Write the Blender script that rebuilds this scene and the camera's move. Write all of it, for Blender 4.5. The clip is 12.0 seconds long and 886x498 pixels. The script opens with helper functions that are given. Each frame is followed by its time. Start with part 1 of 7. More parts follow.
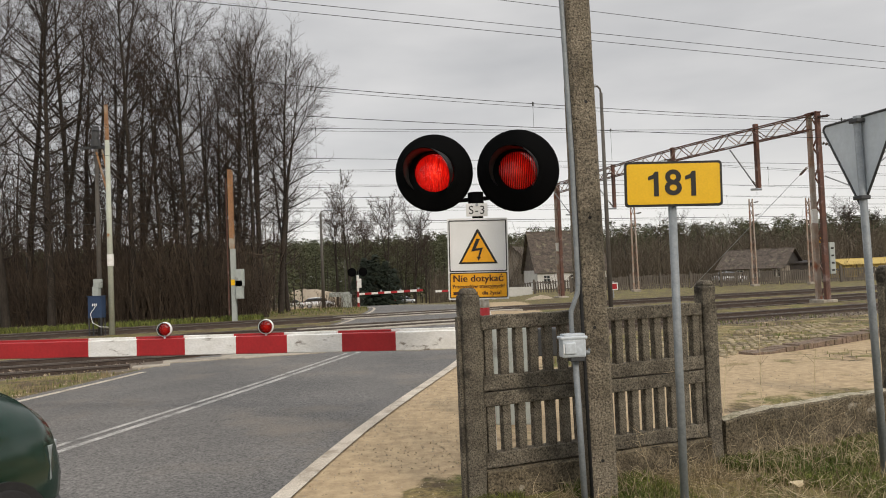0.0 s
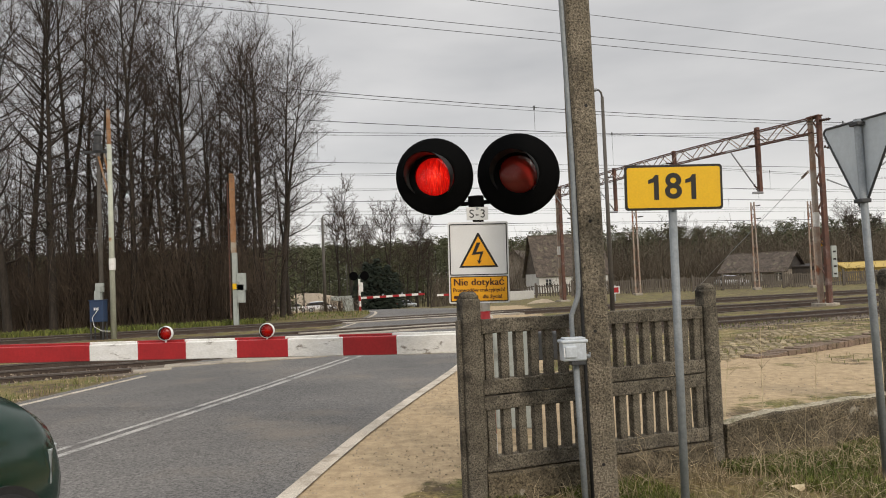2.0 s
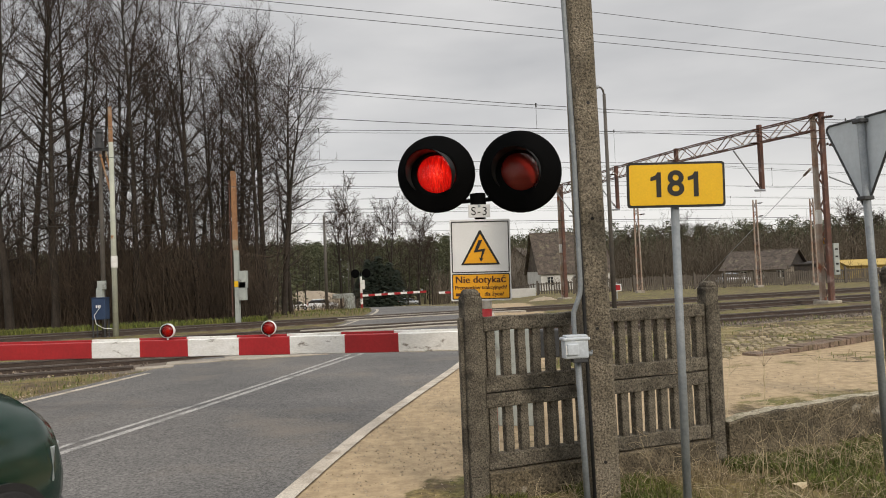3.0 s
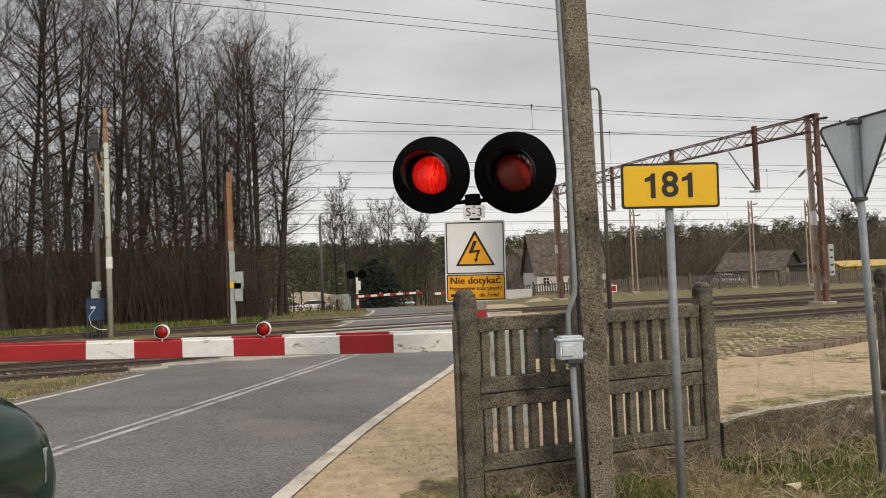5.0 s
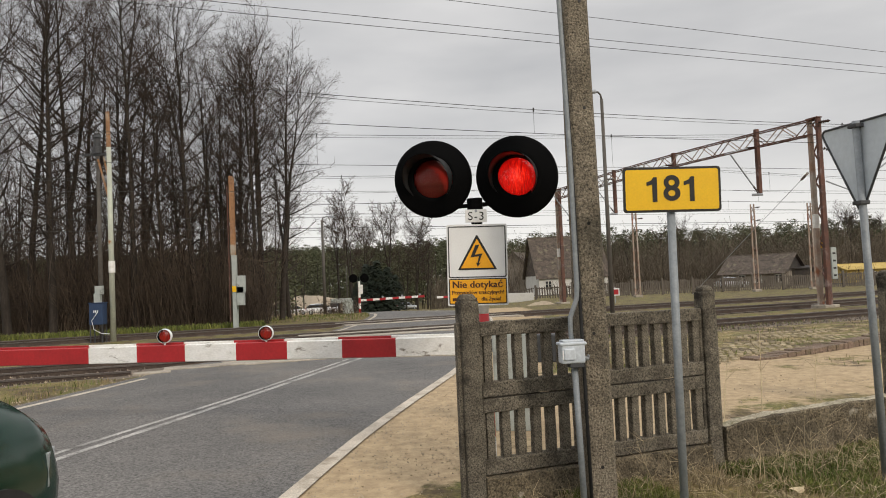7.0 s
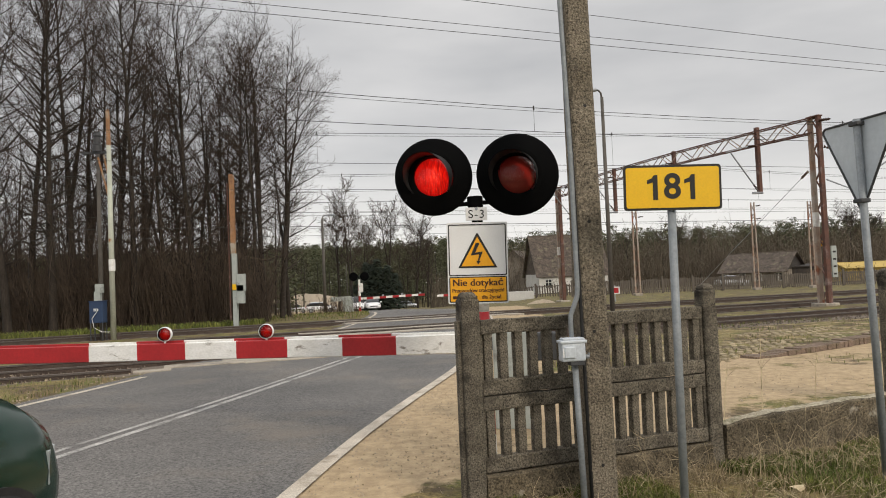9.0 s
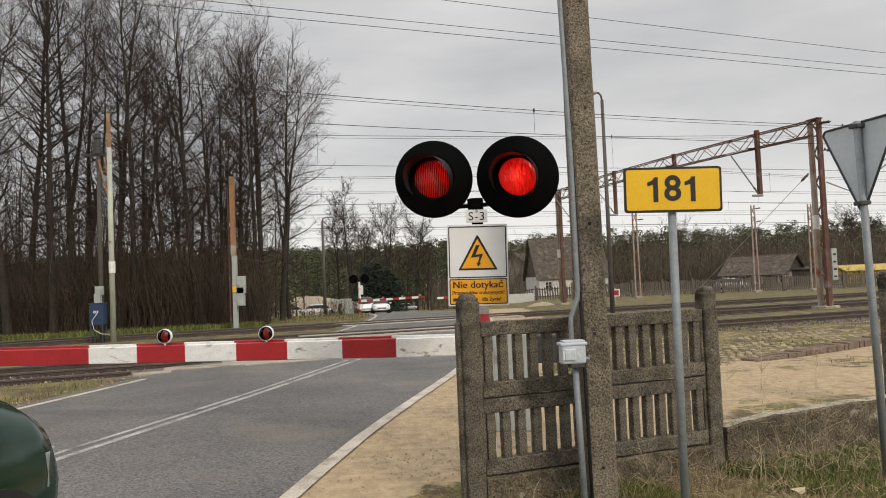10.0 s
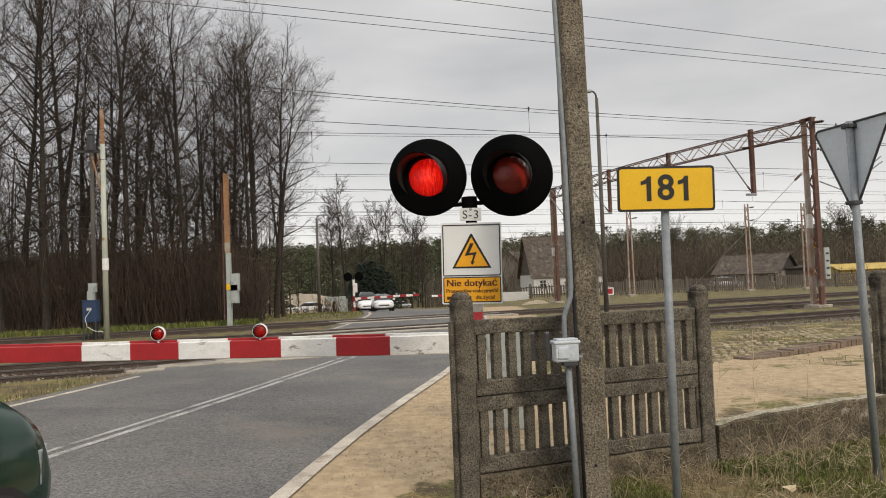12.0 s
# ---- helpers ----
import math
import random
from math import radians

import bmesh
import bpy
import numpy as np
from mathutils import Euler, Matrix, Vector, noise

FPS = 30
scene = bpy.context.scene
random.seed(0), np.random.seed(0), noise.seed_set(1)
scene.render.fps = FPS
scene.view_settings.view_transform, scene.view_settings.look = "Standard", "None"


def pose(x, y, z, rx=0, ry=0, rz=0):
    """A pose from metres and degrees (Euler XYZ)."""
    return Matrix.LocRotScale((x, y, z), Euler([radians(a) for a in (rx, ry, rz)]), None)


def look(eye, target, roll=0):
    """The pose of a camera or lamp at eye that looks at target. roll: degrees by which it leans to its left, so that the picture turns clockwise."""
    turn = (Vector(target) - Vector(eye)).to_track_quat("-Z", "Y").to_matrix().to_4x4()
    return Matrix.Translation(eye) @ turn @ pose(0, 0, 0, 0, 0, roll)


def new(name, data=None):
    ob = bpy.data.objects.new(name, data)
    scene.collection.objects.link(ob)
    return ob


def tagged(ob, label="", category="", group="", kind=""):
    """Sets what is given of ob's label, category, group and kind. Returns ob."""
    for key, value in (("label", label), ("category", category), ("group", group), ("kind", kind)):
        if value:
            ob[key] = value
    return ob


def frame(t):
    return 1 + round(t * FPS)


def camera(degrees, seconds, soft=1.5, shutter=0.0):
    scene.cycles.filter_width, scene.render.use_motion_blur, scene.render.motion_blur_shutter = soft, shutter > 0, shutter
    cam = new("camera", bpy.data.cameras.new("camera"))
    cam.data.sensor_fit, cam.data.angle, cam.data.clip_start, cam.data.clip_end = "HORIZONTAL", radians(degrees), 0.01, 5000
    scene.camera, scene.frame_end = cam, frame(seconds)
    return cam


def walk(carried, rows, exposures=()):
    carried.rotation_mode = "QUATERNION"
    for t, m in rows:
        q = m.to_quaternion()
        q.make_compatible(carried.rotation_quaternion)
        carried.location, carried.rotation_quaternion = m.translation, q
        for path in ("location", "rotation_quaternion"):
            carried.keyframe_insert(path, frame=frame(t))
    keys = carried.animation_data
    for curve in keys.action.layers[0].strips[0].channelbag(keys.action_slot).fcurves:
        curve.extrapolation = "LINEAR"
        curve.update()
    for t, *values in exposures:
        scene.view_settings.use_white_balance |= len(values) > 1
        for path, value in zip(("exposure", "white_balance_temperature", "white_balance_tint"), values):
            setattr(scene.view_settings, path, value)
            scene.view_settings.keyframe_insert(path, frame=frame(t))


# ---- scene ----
# ---- camera and its walk ----
cam = camera(62.2, 12.0, soft=1.0)
EYES = (
    (0.0, -0.0077, -0.0066, 1.5994, -0.182, 2.002, -2.268),
    (0.5, -0.0045, -0.0055, 1.6001, -0.373, 1.946, -2.163),
    (1.0, -0.0072, -0.0096, 1.5992, -0.229, 2.096, -2.093),
    (1.5, -0.0010, -0.0047, 1.6002, -0.043, 2.180, -2.355),
    (2.0, 0.0022, -0.0076, 1.5981, -0.057, 2.304, -2.318),
    (2.5, 0.0000, 0.0004, 1.6000, 0.000, 2.330, -2.301),
    (3.0, 0.0002, -0.0032, 1.5975, 0.077, 2.122, -2.317),
    (5.0, 0.0104, 0.0004, 1.5969, -0.232, 2.182, -2.319),
    (5.5, 0.0094, -0.0040, 1.5998, -0.181, 2.466, -2.245),
    (6.0, 0.0073, -0.0065, 1.5993, -0.077, 2.533, -2.212),
    (6.5, 0.0101, -0.0011, 1.5987, -0.044, 2.413, -2.229),
    (7.0, 0.0119, -0.0052, 1.6000, -0.071, 2.470, -2.391),
    (9.0, 0.0101, -0.0015, 1.5977, -0.058, 2.343, -2.383),
    (9.5, 0.0079, 0.0032, 1.5982, 0.042, 2.503, -2.423),
    (10.0, 0.0093, 0.0013, 1.5950, -0.057, 2.535, -2.338),
    (10.5, 0.0113, -0.0032, 1.5964, -0.305, 2.497, -2.173),
    (11.0, 0.0118, -0.0081, 1.5968, -0.359, 2.471, -2.159),
    (11.5, 0.0158, -0.0032, 1.5974, -0.387, 2.429, -2.148),
    (12.0, 0.0142, -0.0064, 1.5968, -0.476, 2.354, -2.191),
)


def eye_row(t, x, y, z, yaw, pitch, roll):
    a, p = radians(yaw), radians(pitch)
    ahead = Vector((-math.sin(a) * math.cos(p), math.cos(a) * math.cos(p), math.sin(p)))
    return t, look((x, y, z), Vector((x, y, z)) + ahead * 10, roll)


walk(cam, [eye_row(*r) for r in EYES], exposures=((0.0, 0.0, 6800, 10), (12.0, 0.0, 6800, 10)))

# ---- sky and sun: an overcast winter afternoon ----
SUN_UP, SUN_TURN = 32.0, 150.0  # degrees: height, and compass turn from +y clockwise


def make_sky():
    world = bpy.data.worlds.new("overcast_sky")
    world.use_nodes = True
    scene.world = world
    nt = world.node_tree
    nt.nodes.clear()
    out = nt.nodes.new("ShaderNodeOutputWorld")
    bg = nt.nodes.new("ShaderNodeBackground")
    sky = nt.nodes.new("ShaderNodeTexSky")
    sky.sky_type = "NISHITA"
    sky.sun_disc = False
    sky.sun_elevation, sky.sun_rotation = radians(SUN_UP), radians(SUN_TURN)
    dim = nt.nodes.new("ShaderNodeMixRGB")
    dim.blend_type = "MULTIPLY"
    dim.inputs[0].default_value = 1
    dim.inputs[2].default_value = (0.07, 0.07, 0.07, 1)
    nt.links.new(sky.outputs[0], dim.inputs[1])
    tc = nt.nodes.new("ShaderNodeTexCoord")
    mp = nt.nodes.new("ShaderNodeMapping")
    mp.inputs["Scale"].default_value = (1.2, 1.2, 4.5)
    mp.inputs["Rotation"].default_value = (0.1, 0.12, 0.5)
    nz = nt.nodes.new("ShaderNodeTexNoise")
    nz.inputs["Scale"].default_value = 1.6
    nz.inputs["Detail"].default_value = 5
    nz.inputs["Roughness"].default_value = 0.52
    ramp = nt.nodes.new("ShaderNodeValToRGB")
    ramp.color_ramp.elements[0].position, ramp.color_ramp.elements[0].color = 0.33, (0.53, 0.545, 0.575, 1)
    ramp.color_ramp.elements[1].position, ramp.color_ramp.elements[1].color = 0.68, (0.77, 0.778, 0.80, 1)
    sep = nt.nodes.new("ShaderNodeSeparateXYZ")
    low = nt.nodes.new("ShaderNodeValToRGB")
    low.color_ramp.elements[0].position, low.color_ramp.elements[0].color = 0.03, (0.87, 0.87, 0.87, 1)
    low.color_ramp.elements[1].position, low.color_ramp.elements[1].color = 0.17, (0, 0, 0, 1)
    lift = nt.nodes.new("ShaderNodeMixRGB")
    lift.inputs[2].default_value = (1.0, 1.0, 1.0, 1)
    mix = nt.nodes.new("ShaderNodeMixRGB")
    mix.inputs[0].default_value = 0.92
    nt.links.new(tc.outputs["Generated"], mp.inputs[0])
    nt.links.new(mp.outputs[0], nz.inputs[0])
    nt.links.new(nz.outputs[0], ramp.inputs[0])
    nt.links.new(tc.outputs["Generated"], sep.inputs[0])
    nt.links.new(sep.outputs[2], low.inputs[0])
    nt.links.new(low.outputs[0], lift.inputs[0])
    nt.links.new(ramp.outputs[0], lift.inputs[1])
    nt.links.new(dim.outputs[0], mix.inputs[1])
    nt.links.new(lift.outputs[0], mix.inputs[2])
    # a heavy overcast is brighter overhead than near the horizon
    zen = nt.nodes.new("ShaderNodeMapRange")
    zen.inputs["From Min"].default_value, zen.inputs["From Max"].default_value = 0.42, 1.0
    zen.inputs["To Min"].default_value, zen.inputs["To Max"].default_value = 1.0, 2.3
    nt.links.new(sep.outputs[2], zen.inputs[0])
    up = nt.nodes.new("ShaderNodeVectorMath")
    up.operation = "SCALE"
    nt.links.new(mix.outputs[0], up.inputs[0])
    nt.links.new(zen.outputs[0], up.inputs["Scale"])
    nt.links.new(up.outputs[0], bg.inputs[0])
    bg.inputs[1].default_value = 1.0
    nt.links.new(bg.outputs[0], out.inputs[0])
    sun = new("sun", bpy.data.lights.new("sun", "SUN"))
    sun.data.energy, sun.data.angle, sun.data.color = 1.5, radians(10), (1.0, 0.92, 0.82)
    a, e = radians(SUN_TURN), radians(SUN_UP)
    to_sun = Vector((math.sin(a) * math.cos(e), math.cos(a) * math.cos(e), math.sin(e)))
    sun.matrix_basis = look(to_sun * 50, (0, 0, 0))


make_sky()


# ---- materials ----
def mat(name, base, second=None, rough=0.8, metal=0.0, scale=8.0, fine=90.0, fine_amount=0.25, bump=0.15, stain=None, stain_at=(0.55, 0.72), stretch=(1, 1, 1), island=0.0, spec=0.4):
    """A surface with grain at two scales: base to second by large noise, darker and lighter specks by fine noise, and stains."""
    m = bpy.data.materials.new(name)
    m.use_nodes = True
    nt = m.node_tree
    b = nt.nodes["Principled BSDF"]
    b.inputs["Roughness"].default_value = rough
    b.inputs["Metallic"].default_value = metal
    b.inputs["Specular IOR Level"].default_value = spec
    second = second or tuple(c * 0.75 for c in base)
    tc = nt.nodes.new("ShaderNodeTexCoord")
    mp = nt.nodes.new("ShaderNodeMapping")
    mp.inputs["Scale"].default_value = stretch
    nt.links.new(tc.outputs["Object"], mp.inputs[0])

    def noise_node(s, detail=4, w=0.55):
        n = nt.nodes.new("ShaderNodeTexNoise")
        n.inputs["Scale"].default_value = s
        n.inputs["Detail"].default_value = detail
        n.inputs["Roughness"].default_value = w
        nt.links.new(mp.outputs[0], n.inputs[0])
        return n

    big, small = noise_node(scale), noise_node(fine, 3, 0.7)
    r1 = nt.nodes.new("ShaderNodeValToRGB")
    r1.color_ramp.elements[0].position, r1.color_ramp.elements[0].color = 0.35, (*base, 1)
    r1.color_ramp.elements[1].position, r1.color_ramp.elements[1].color = 0.65, (*second, 1)
    nt.links.new(big.outputs[0], r1.inputs[0])
    last = r1.outputs[0]
    if fine_amount:
        r2 = nt.nodes.new("ShaderNodeValToRGB")
        lo, hi = 1 - fine_amount, 1 + fine_amount
        r2.color_ramp.elements[0].position, r2.color_ramp.elements[0].color = 0.3, (lo, lo, lo, 1)
        r2.color_ramp.elements[1].position, r2.color_ramp.elements[1].color = 0.7, (hi, hi, hi, 1)
        nt.links.new(small.outputs[0], r2.inputs[0])
        mul = nt.nodes.new("ShaderNodeMixRGB")
        mul.blend_type = "MULTIPLY"
        mul.inputs[0].default_value = 1
        nt.links.new(last, mul.inputs[1])
        nt.links.new(r2.outputs[0], mul.inputs[2])
        last = mul.outputs[0]
    if stain:
        st = noise_node(scale * 0.6 + 0.37, 6, 0.65)
        r3 = nt.nodes.new("ShaderNodeValToRGB")
        r3.color_ramp.elements[0].position, r3.color_ramp.elements[0].color = stain_at[0], (0, 0, 0, 1)
        r3.color_ramp.elements[1].position, r3.color_ramp.elements[1].color = stain_at[1], (1, 1, 1, 1)
        off = nt.nodes.new("ShaderNodeVectorMath")
        off.inputs[1].default_value = (7.3, 2.1, 4.4)
        nt.links.new(mp.outputs[0], off.inputs[0])
        nt.links.new(off.outputs[0], st.inputs[0])
        nt.links.new(st.outputs[0], r3.inputs[0])
        mx = nt.nodes.new("ShaderNodeMixRGB")
        mx.inputs[2].default_value = (*stain, 1)
        nt.links.new(r3.outputs[0], mx.inputs[0])
        nt.links.new(last, mx.inputs[1])
        last = mx.outputs[0]
    if island:
        geo = nt.nodes.new("ShaderNodeNewGeometry")
        mr = nt.nodes.new("ShaderNodeMapRange")
        mr.inputs["To Min"].default_value, mr.inputs["To Max"].default_value = 1 - island, 1 + island
        nt.links.new(geo.outputs["Random Per Island"], mr.inputs[0])
        m3 = nt.nodes.new("ShaderNodeVectorMath")
        m3.operation = "SCALE"
        nt.links.new(last, m3.inputs[0])
        nt.links.new(mr.outputs[0], m3.inputs["Scale"])
        last = m3.outputs[0]
    nt.links.new(last, b.inputs["Base Color"])
    if bump:
        bp = nt.nodes.new("ShaderNodeBump")
        bp.inputs["Strength"].default_value = bump
        bp.inputs["Distance"].default_value = 0.02
        nt.links.new(small.outputs[0], bp.inputs["Height"])
        nt.links.new(bp.outputs[0], b.inputs["Normal"])
    return m


def glow(name, strength, reach=2.8, shift=0.0):
    """The lit face of a signal lamp: a hot filament spot in a red field with streaks."""
    m = bpy.data.materials.new(name)
    m.use_nodes = True
    nt = m.node_tree
    nt.nodes.clear()
    out = nt.nodes.new("ShaderNodeOutputMaterial")
    em = nt.nodes.new("ShaderNodeEmission")
    tc = nt.nodes.new("ShaderNodeTexCoord")
    ln = nt.nodes.new("ShaderNodeVectorMath")
    ln.operation = "LENGTH"
    mp = nt.nodes.new("ShaderNodeMapping")
    mp.inputs["Scale"].default_value = (110, 5, 16)
    nz = nt.nodes.new("ShaderNodeTexNoise")
    nz.inputs["Scale"].default_value = 1.0
    nz.inputs["Distortion"].default_value = 1.2
    ad = nt.nodes.new("ShaderNodeMath")
    ad.operation = "MULTIPLY_ADD"
    ad.inputs[1].default_value = 0.95
    sc = nt.nodes.new("ShaderNodeMath")
    sc.operation = "MULTIPLY"
    sc.inputs[1].default_value = reach
    ramp = nt.nodes.new("ShaderNodeValToRGB")
    e = ramp.color_ramp.elements
    e[0].position, e[0].color = 0.31, (1.0, 0.62, 0.26, 1)
    e[1].position, e[1].color = 0.92, (0.24, 0.005, 0.004, 1)
    k = e.new(0.42)
    k.color = (1.0, 0.11, 0.045, 1)
    k = e.new(0.60)
    k.color = (0.66, 0.014, 0.009, 1)
    move = nt.nodes.new("ShaderNodeVectorMath")
    move.inputs[1].default_value = (shift, 0, 0)
    nt.links.new(tc.outputs["Object"], move.inputs[0])
    nt.links.new(move.outputs[0], ln.inputs[0])
    nt.links.new(move.outputs[0], mp.inputs[0])
    nt.links.new(mp.outputs[0], nz.inputs[0])
    nt.links.new(ln.outputs["Value"], sc.inputs[0])
    nt.links.new(nz.outputs[0], ad.inputs[0])
    nt.links.new(sc.outputs[0], ad.inputs[2])
    nt.links.new(ad.outputs[0], ramp.inputs[0])
    nt.links.new(ramp.outputs[0], em.inputs[0])
    em.inputs[1].default_value = strength
    nt.links.new(em.outputs[0], out.inputs[0])
    return m


def red_glass(name):
    """Clear red lens glass: it tints what lies behind it and has a gloss."""
    m = bpy.data.materials.new(name)
    m.use_nodes = True
    nt = m.node_tree
    nt.nodes.clear()
    out = nt.nodes.new("ShaderNodeOutputMaterial")
    tr = nt.nodes.new("ShaderNodeBsdfTransparent")
    tr.inputs[0].default_value = (0.95, 0.55, 0.5, 1)
    gl = nt.nodes.new("ShaderNodeBsdfGlossy")
    gl.inputs["Roughness"].default_value = 0.22
    tc = nt.nodes.new("ShaderNodeTexCoord")
    mp = nt.nodes.new("ShaderNodeMapping")
    mp.inputs["Scale"].default_value = (60, 6, 10)
    nz = nt.nodes.new("ShaderNodeTexNoise")
    nz.inputs["Scale"].default_value = 1.0
    bp = nt.nodes.new("ShaderNodeBump")
    bp.inputs["Strength"].default_value = 0.5
    bp.inputs["Distance"].default_value = 0.01
    fr = nt.nodes.new("ShaderNodeFresnel")
    fr.inputs[0].default_value = 1.45
    mx = nt.nodes.new("ShaderNodeMixShader")
    nt.links.new(tc.outputs["Object"], mp.inputs[0])
    nt.links.new(mp.outputs[0], nz.inputs[0])
    nt.links.new(nz.outputs[0], bp.inputs["Height"])
    nt.links.new(bp.outputs[0], gl.inputs["Normal"])
    nt.links.new(fr.outputs[0], mx.inputs[0])
    nt.links.new(tr.outputs[0], mx.inputs[1])
    nt.links.new(gl.outputs[0], mx.inputs[2])
    nt.links.new(mx.outputs[0], out.inputs[0])
    return m


ASPHALT = mat("asphalt", (0.118, 0.114, 0.109), (0.172, 0.163, 0.152), 0.75, scale=0.4, fine=46, fine_amount=0.75, bump=0.6, stain=(0.225, 0.195, 0.160), stain_at=(0.54, 0.80), spec=0.3)
LINE_WHITE = mat("worn_road_paint", (0.60, 0.54, 0.45), (0.46, 0.40, 0.32), 0.75, scale=3, fine=60, fine_amount=0.35, stain=(0.30, 0.25, 0.19), stain_at=(0.52, 0.64))
LINE_FADED = mat("faded_road_paint", (0.46, 0.445, 0.42), (0.33, 0.32, 0.30), 0.8, scale=2, fine=45, fine_amount=0.6, stain=(0.15, 0.145, 0.135), stain_at=(0.50, 0.66))
CONCRETE = mat("weathered_aggregate_concrete", (0.205, 0.178, 0.136), (0.112, 0.096, 0.072), 0.92, scale=6, fine=85, fine_amount=0.9, bump=1.0, stain=(0.035, 0.030, 0.023), stain_at=(0.53, 0.68))
CONCRETE_POLE = mat("rough_pole_concrete", (0.245, 0.208, 0.155), (0.150, 0.125, 0.090), 0.92, scale=4, fine=70, fine_amount=0.85, bump=1.0, stain=(0.07, 0.06, 0.048), stain_at=(0.55, 0.7))
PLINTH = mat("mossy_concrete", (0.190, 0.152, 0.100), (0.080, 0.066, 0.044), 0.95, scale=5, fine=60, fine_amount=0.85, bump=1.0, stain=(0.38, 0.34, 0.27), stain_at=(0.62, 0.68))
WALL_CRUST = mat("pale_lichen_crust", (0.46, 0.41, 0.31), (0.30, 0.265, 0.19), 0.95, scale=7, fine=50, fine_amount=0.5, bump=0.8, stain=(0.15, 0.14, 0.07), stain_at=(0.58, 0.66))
BOARD_BLACK = mat("black_signal_paint", (0.0016, 0.0018, 0.002), (0.003, 0.003, 0.003), 0.75, scale=4, fine_amount=0.15, bump=0.05, spec=0.05)
HOOD_INSIDE = mat("dull_black_visor", (0.018, 0.018, 0.018), (0.03, 0.029, 0.028), 0.4, scale=9, fine_amount=0.4, bump=0.1, spec=0.35)
DARK_REFLECTOR = mat("unlit_red_reflector", (0.48, 0.05, 0.034), (0.20, 0.05, 0.034), 0.4, scale=14, fine=60, fine_amount=0.5, bump=0.3, stretch=(3, 1, 0.35))
LENS = red_glass("red_lens_glass")
VANES = 21
VANE_AT = [(k - (VANES - 1) / 2) * 0.314 / VANES for k in range(VANES)]
GLOW_VANES = [glow("lit_red_vane", 1.35, 2.8, x) for x in VANE_AT]
GLOW_SMALL = glow("lit_small_lamp", 0.55, 8.0)
SIGN_WHITE = mat("white_sign_enamel", (0.80, 0.80, 0.79), (0.74, 0.74, 0.73), 0.45, scale=3, fine_amount=0.05, bump=0.02)
SIGN_YELLOW = mat("yellow_sign_foil", (0.84, 0.50, 0.012), (0.80, 0.46, 0.012), 0.42, scale=5, fine_amount=0.06, bump=0.02)
SIGN_ORANGE = mat("orange_sign_foil", (0.86, 0.40, 0.012), (0.80, 0.36, 0.012), 0.45, scale=5, fine_amount=0.06, bump=0.02)
INK = mat("black_sign_ink", (0.012, 0.011, 0.010), (0.018, 0.016, 0.014), 0.5, fine_amount=0.1, bump=0.0)
INK_BROWN = mat("brown_sign_ink", (0.07, 0.022, 0.008), (0.055, 0.018, 0.008), 0.5, fine_amount=0.1, bump=0.0)
GALV = mat("galvanised_steel", (0.40, 0.42, 0.44), (0.31, 0.33, 0.35), 0.5, 0.55, scale=14, fine=50, fine_amount=0.15, bump=0.05)
GREY_PAINT = mat("grey_painted_steel", (0.26, 0.28, 0.29), (0.20, 0.22, 0.235), 0.5, 0.1, scale=10, fine=60, fine_amount=0.15, bump=0.06)
ALU_BACK = mat("bare_sign_back", (0.60, 0.65, 0.69), (0.53, 0.58, 0.62), 0.45, 0.1, scale=2, fine=20, fine_amount=0.06, bump=0.03)
JBOX = mat("light_grey_plastic_box", (0.56, 0.60, 0.64), (0.46, 0.50, 0.54), 0.5, scale=12, fine=40, fine_amount=0.12, bump=0.05, stain=(0.32, 0.34, 0.36), stain_at=(0.6, 0.7))
BOOM_RED = mat("red_boom_paint", (0.42, 0.020, 0.024), (0.34, 0.018, 0.021), 0.45, scale=3, fine=30, fine_amount=0.12, bump=0.08, stain=(0.22, 0.03, 0.03), stain_at=(0.68, 0.78))
BOOM_WHITE = mat("dirty_white_boom_paint", (0.84, 0.83, 0.80), (0.74, 0.725, 0.68), 0.5, scale=5, fine=30, fine_amount=0.12, bump=0.15, stain=(0.27, 0.24, 0.20), stain_at=(0.61, 0.68), stretch=(1, 1, 2.5))
RUST = mat("rusty_steel", (0.15, 0.070, 0.050), (0.095, 0.055, 0.045), 0.85, 0.1, scale=2.5, fine=25, fine_amount=0.3, bump=0.2, stain=(0.27, 0.20, 0.18), stain_at=(0.55, 0.65))
RUST_LIGHT = mat("rusty_painted_steel", (0.40, 0.35, 0.30), (0.30, 0.19, 0.13), 0.75, 0.1, scale=1.6, fine=25, fine_amount=0.25, bump=0.1, stain=(0.24, 0.09, 0.045), stain_at=(0.54, 0.64))
POLE_PAINT = mat("greenish_painted_pole", (0.50, 0.52, 0.42), (0.42, 0.43, 0.36), 0.6, 0.1, scale=1.5, fine=25, fine_amount=0.15, bump=0.05, stain=(0.34, 0.16, 0.07), stain_at=(0.64, 0.72))
ORANGE_RUST = mat("orange_rust", (0.36, 0.185, 0.085), (0.25, 0.135, 0.075), 0.8, 0.0, scale=2, fine=25, fine_amount=0.3, bump=0.1, stain=(0.38, 0.34, 0.27), stain_at=(0.55, 0.65))
WIRE = mat("oxidised_wire", (0.05, 0.052, 0.05), (0.07, 0.07, 0.065), 0.5, 0.4, fine_amount=0.1, bump=0)
INSULATOR = mat("brown_glazed_insulator", (0.04, 0.022, 0.016), (0.06, 0.03, 0.02), 0.25, fine_amount=0.1, bump=0)
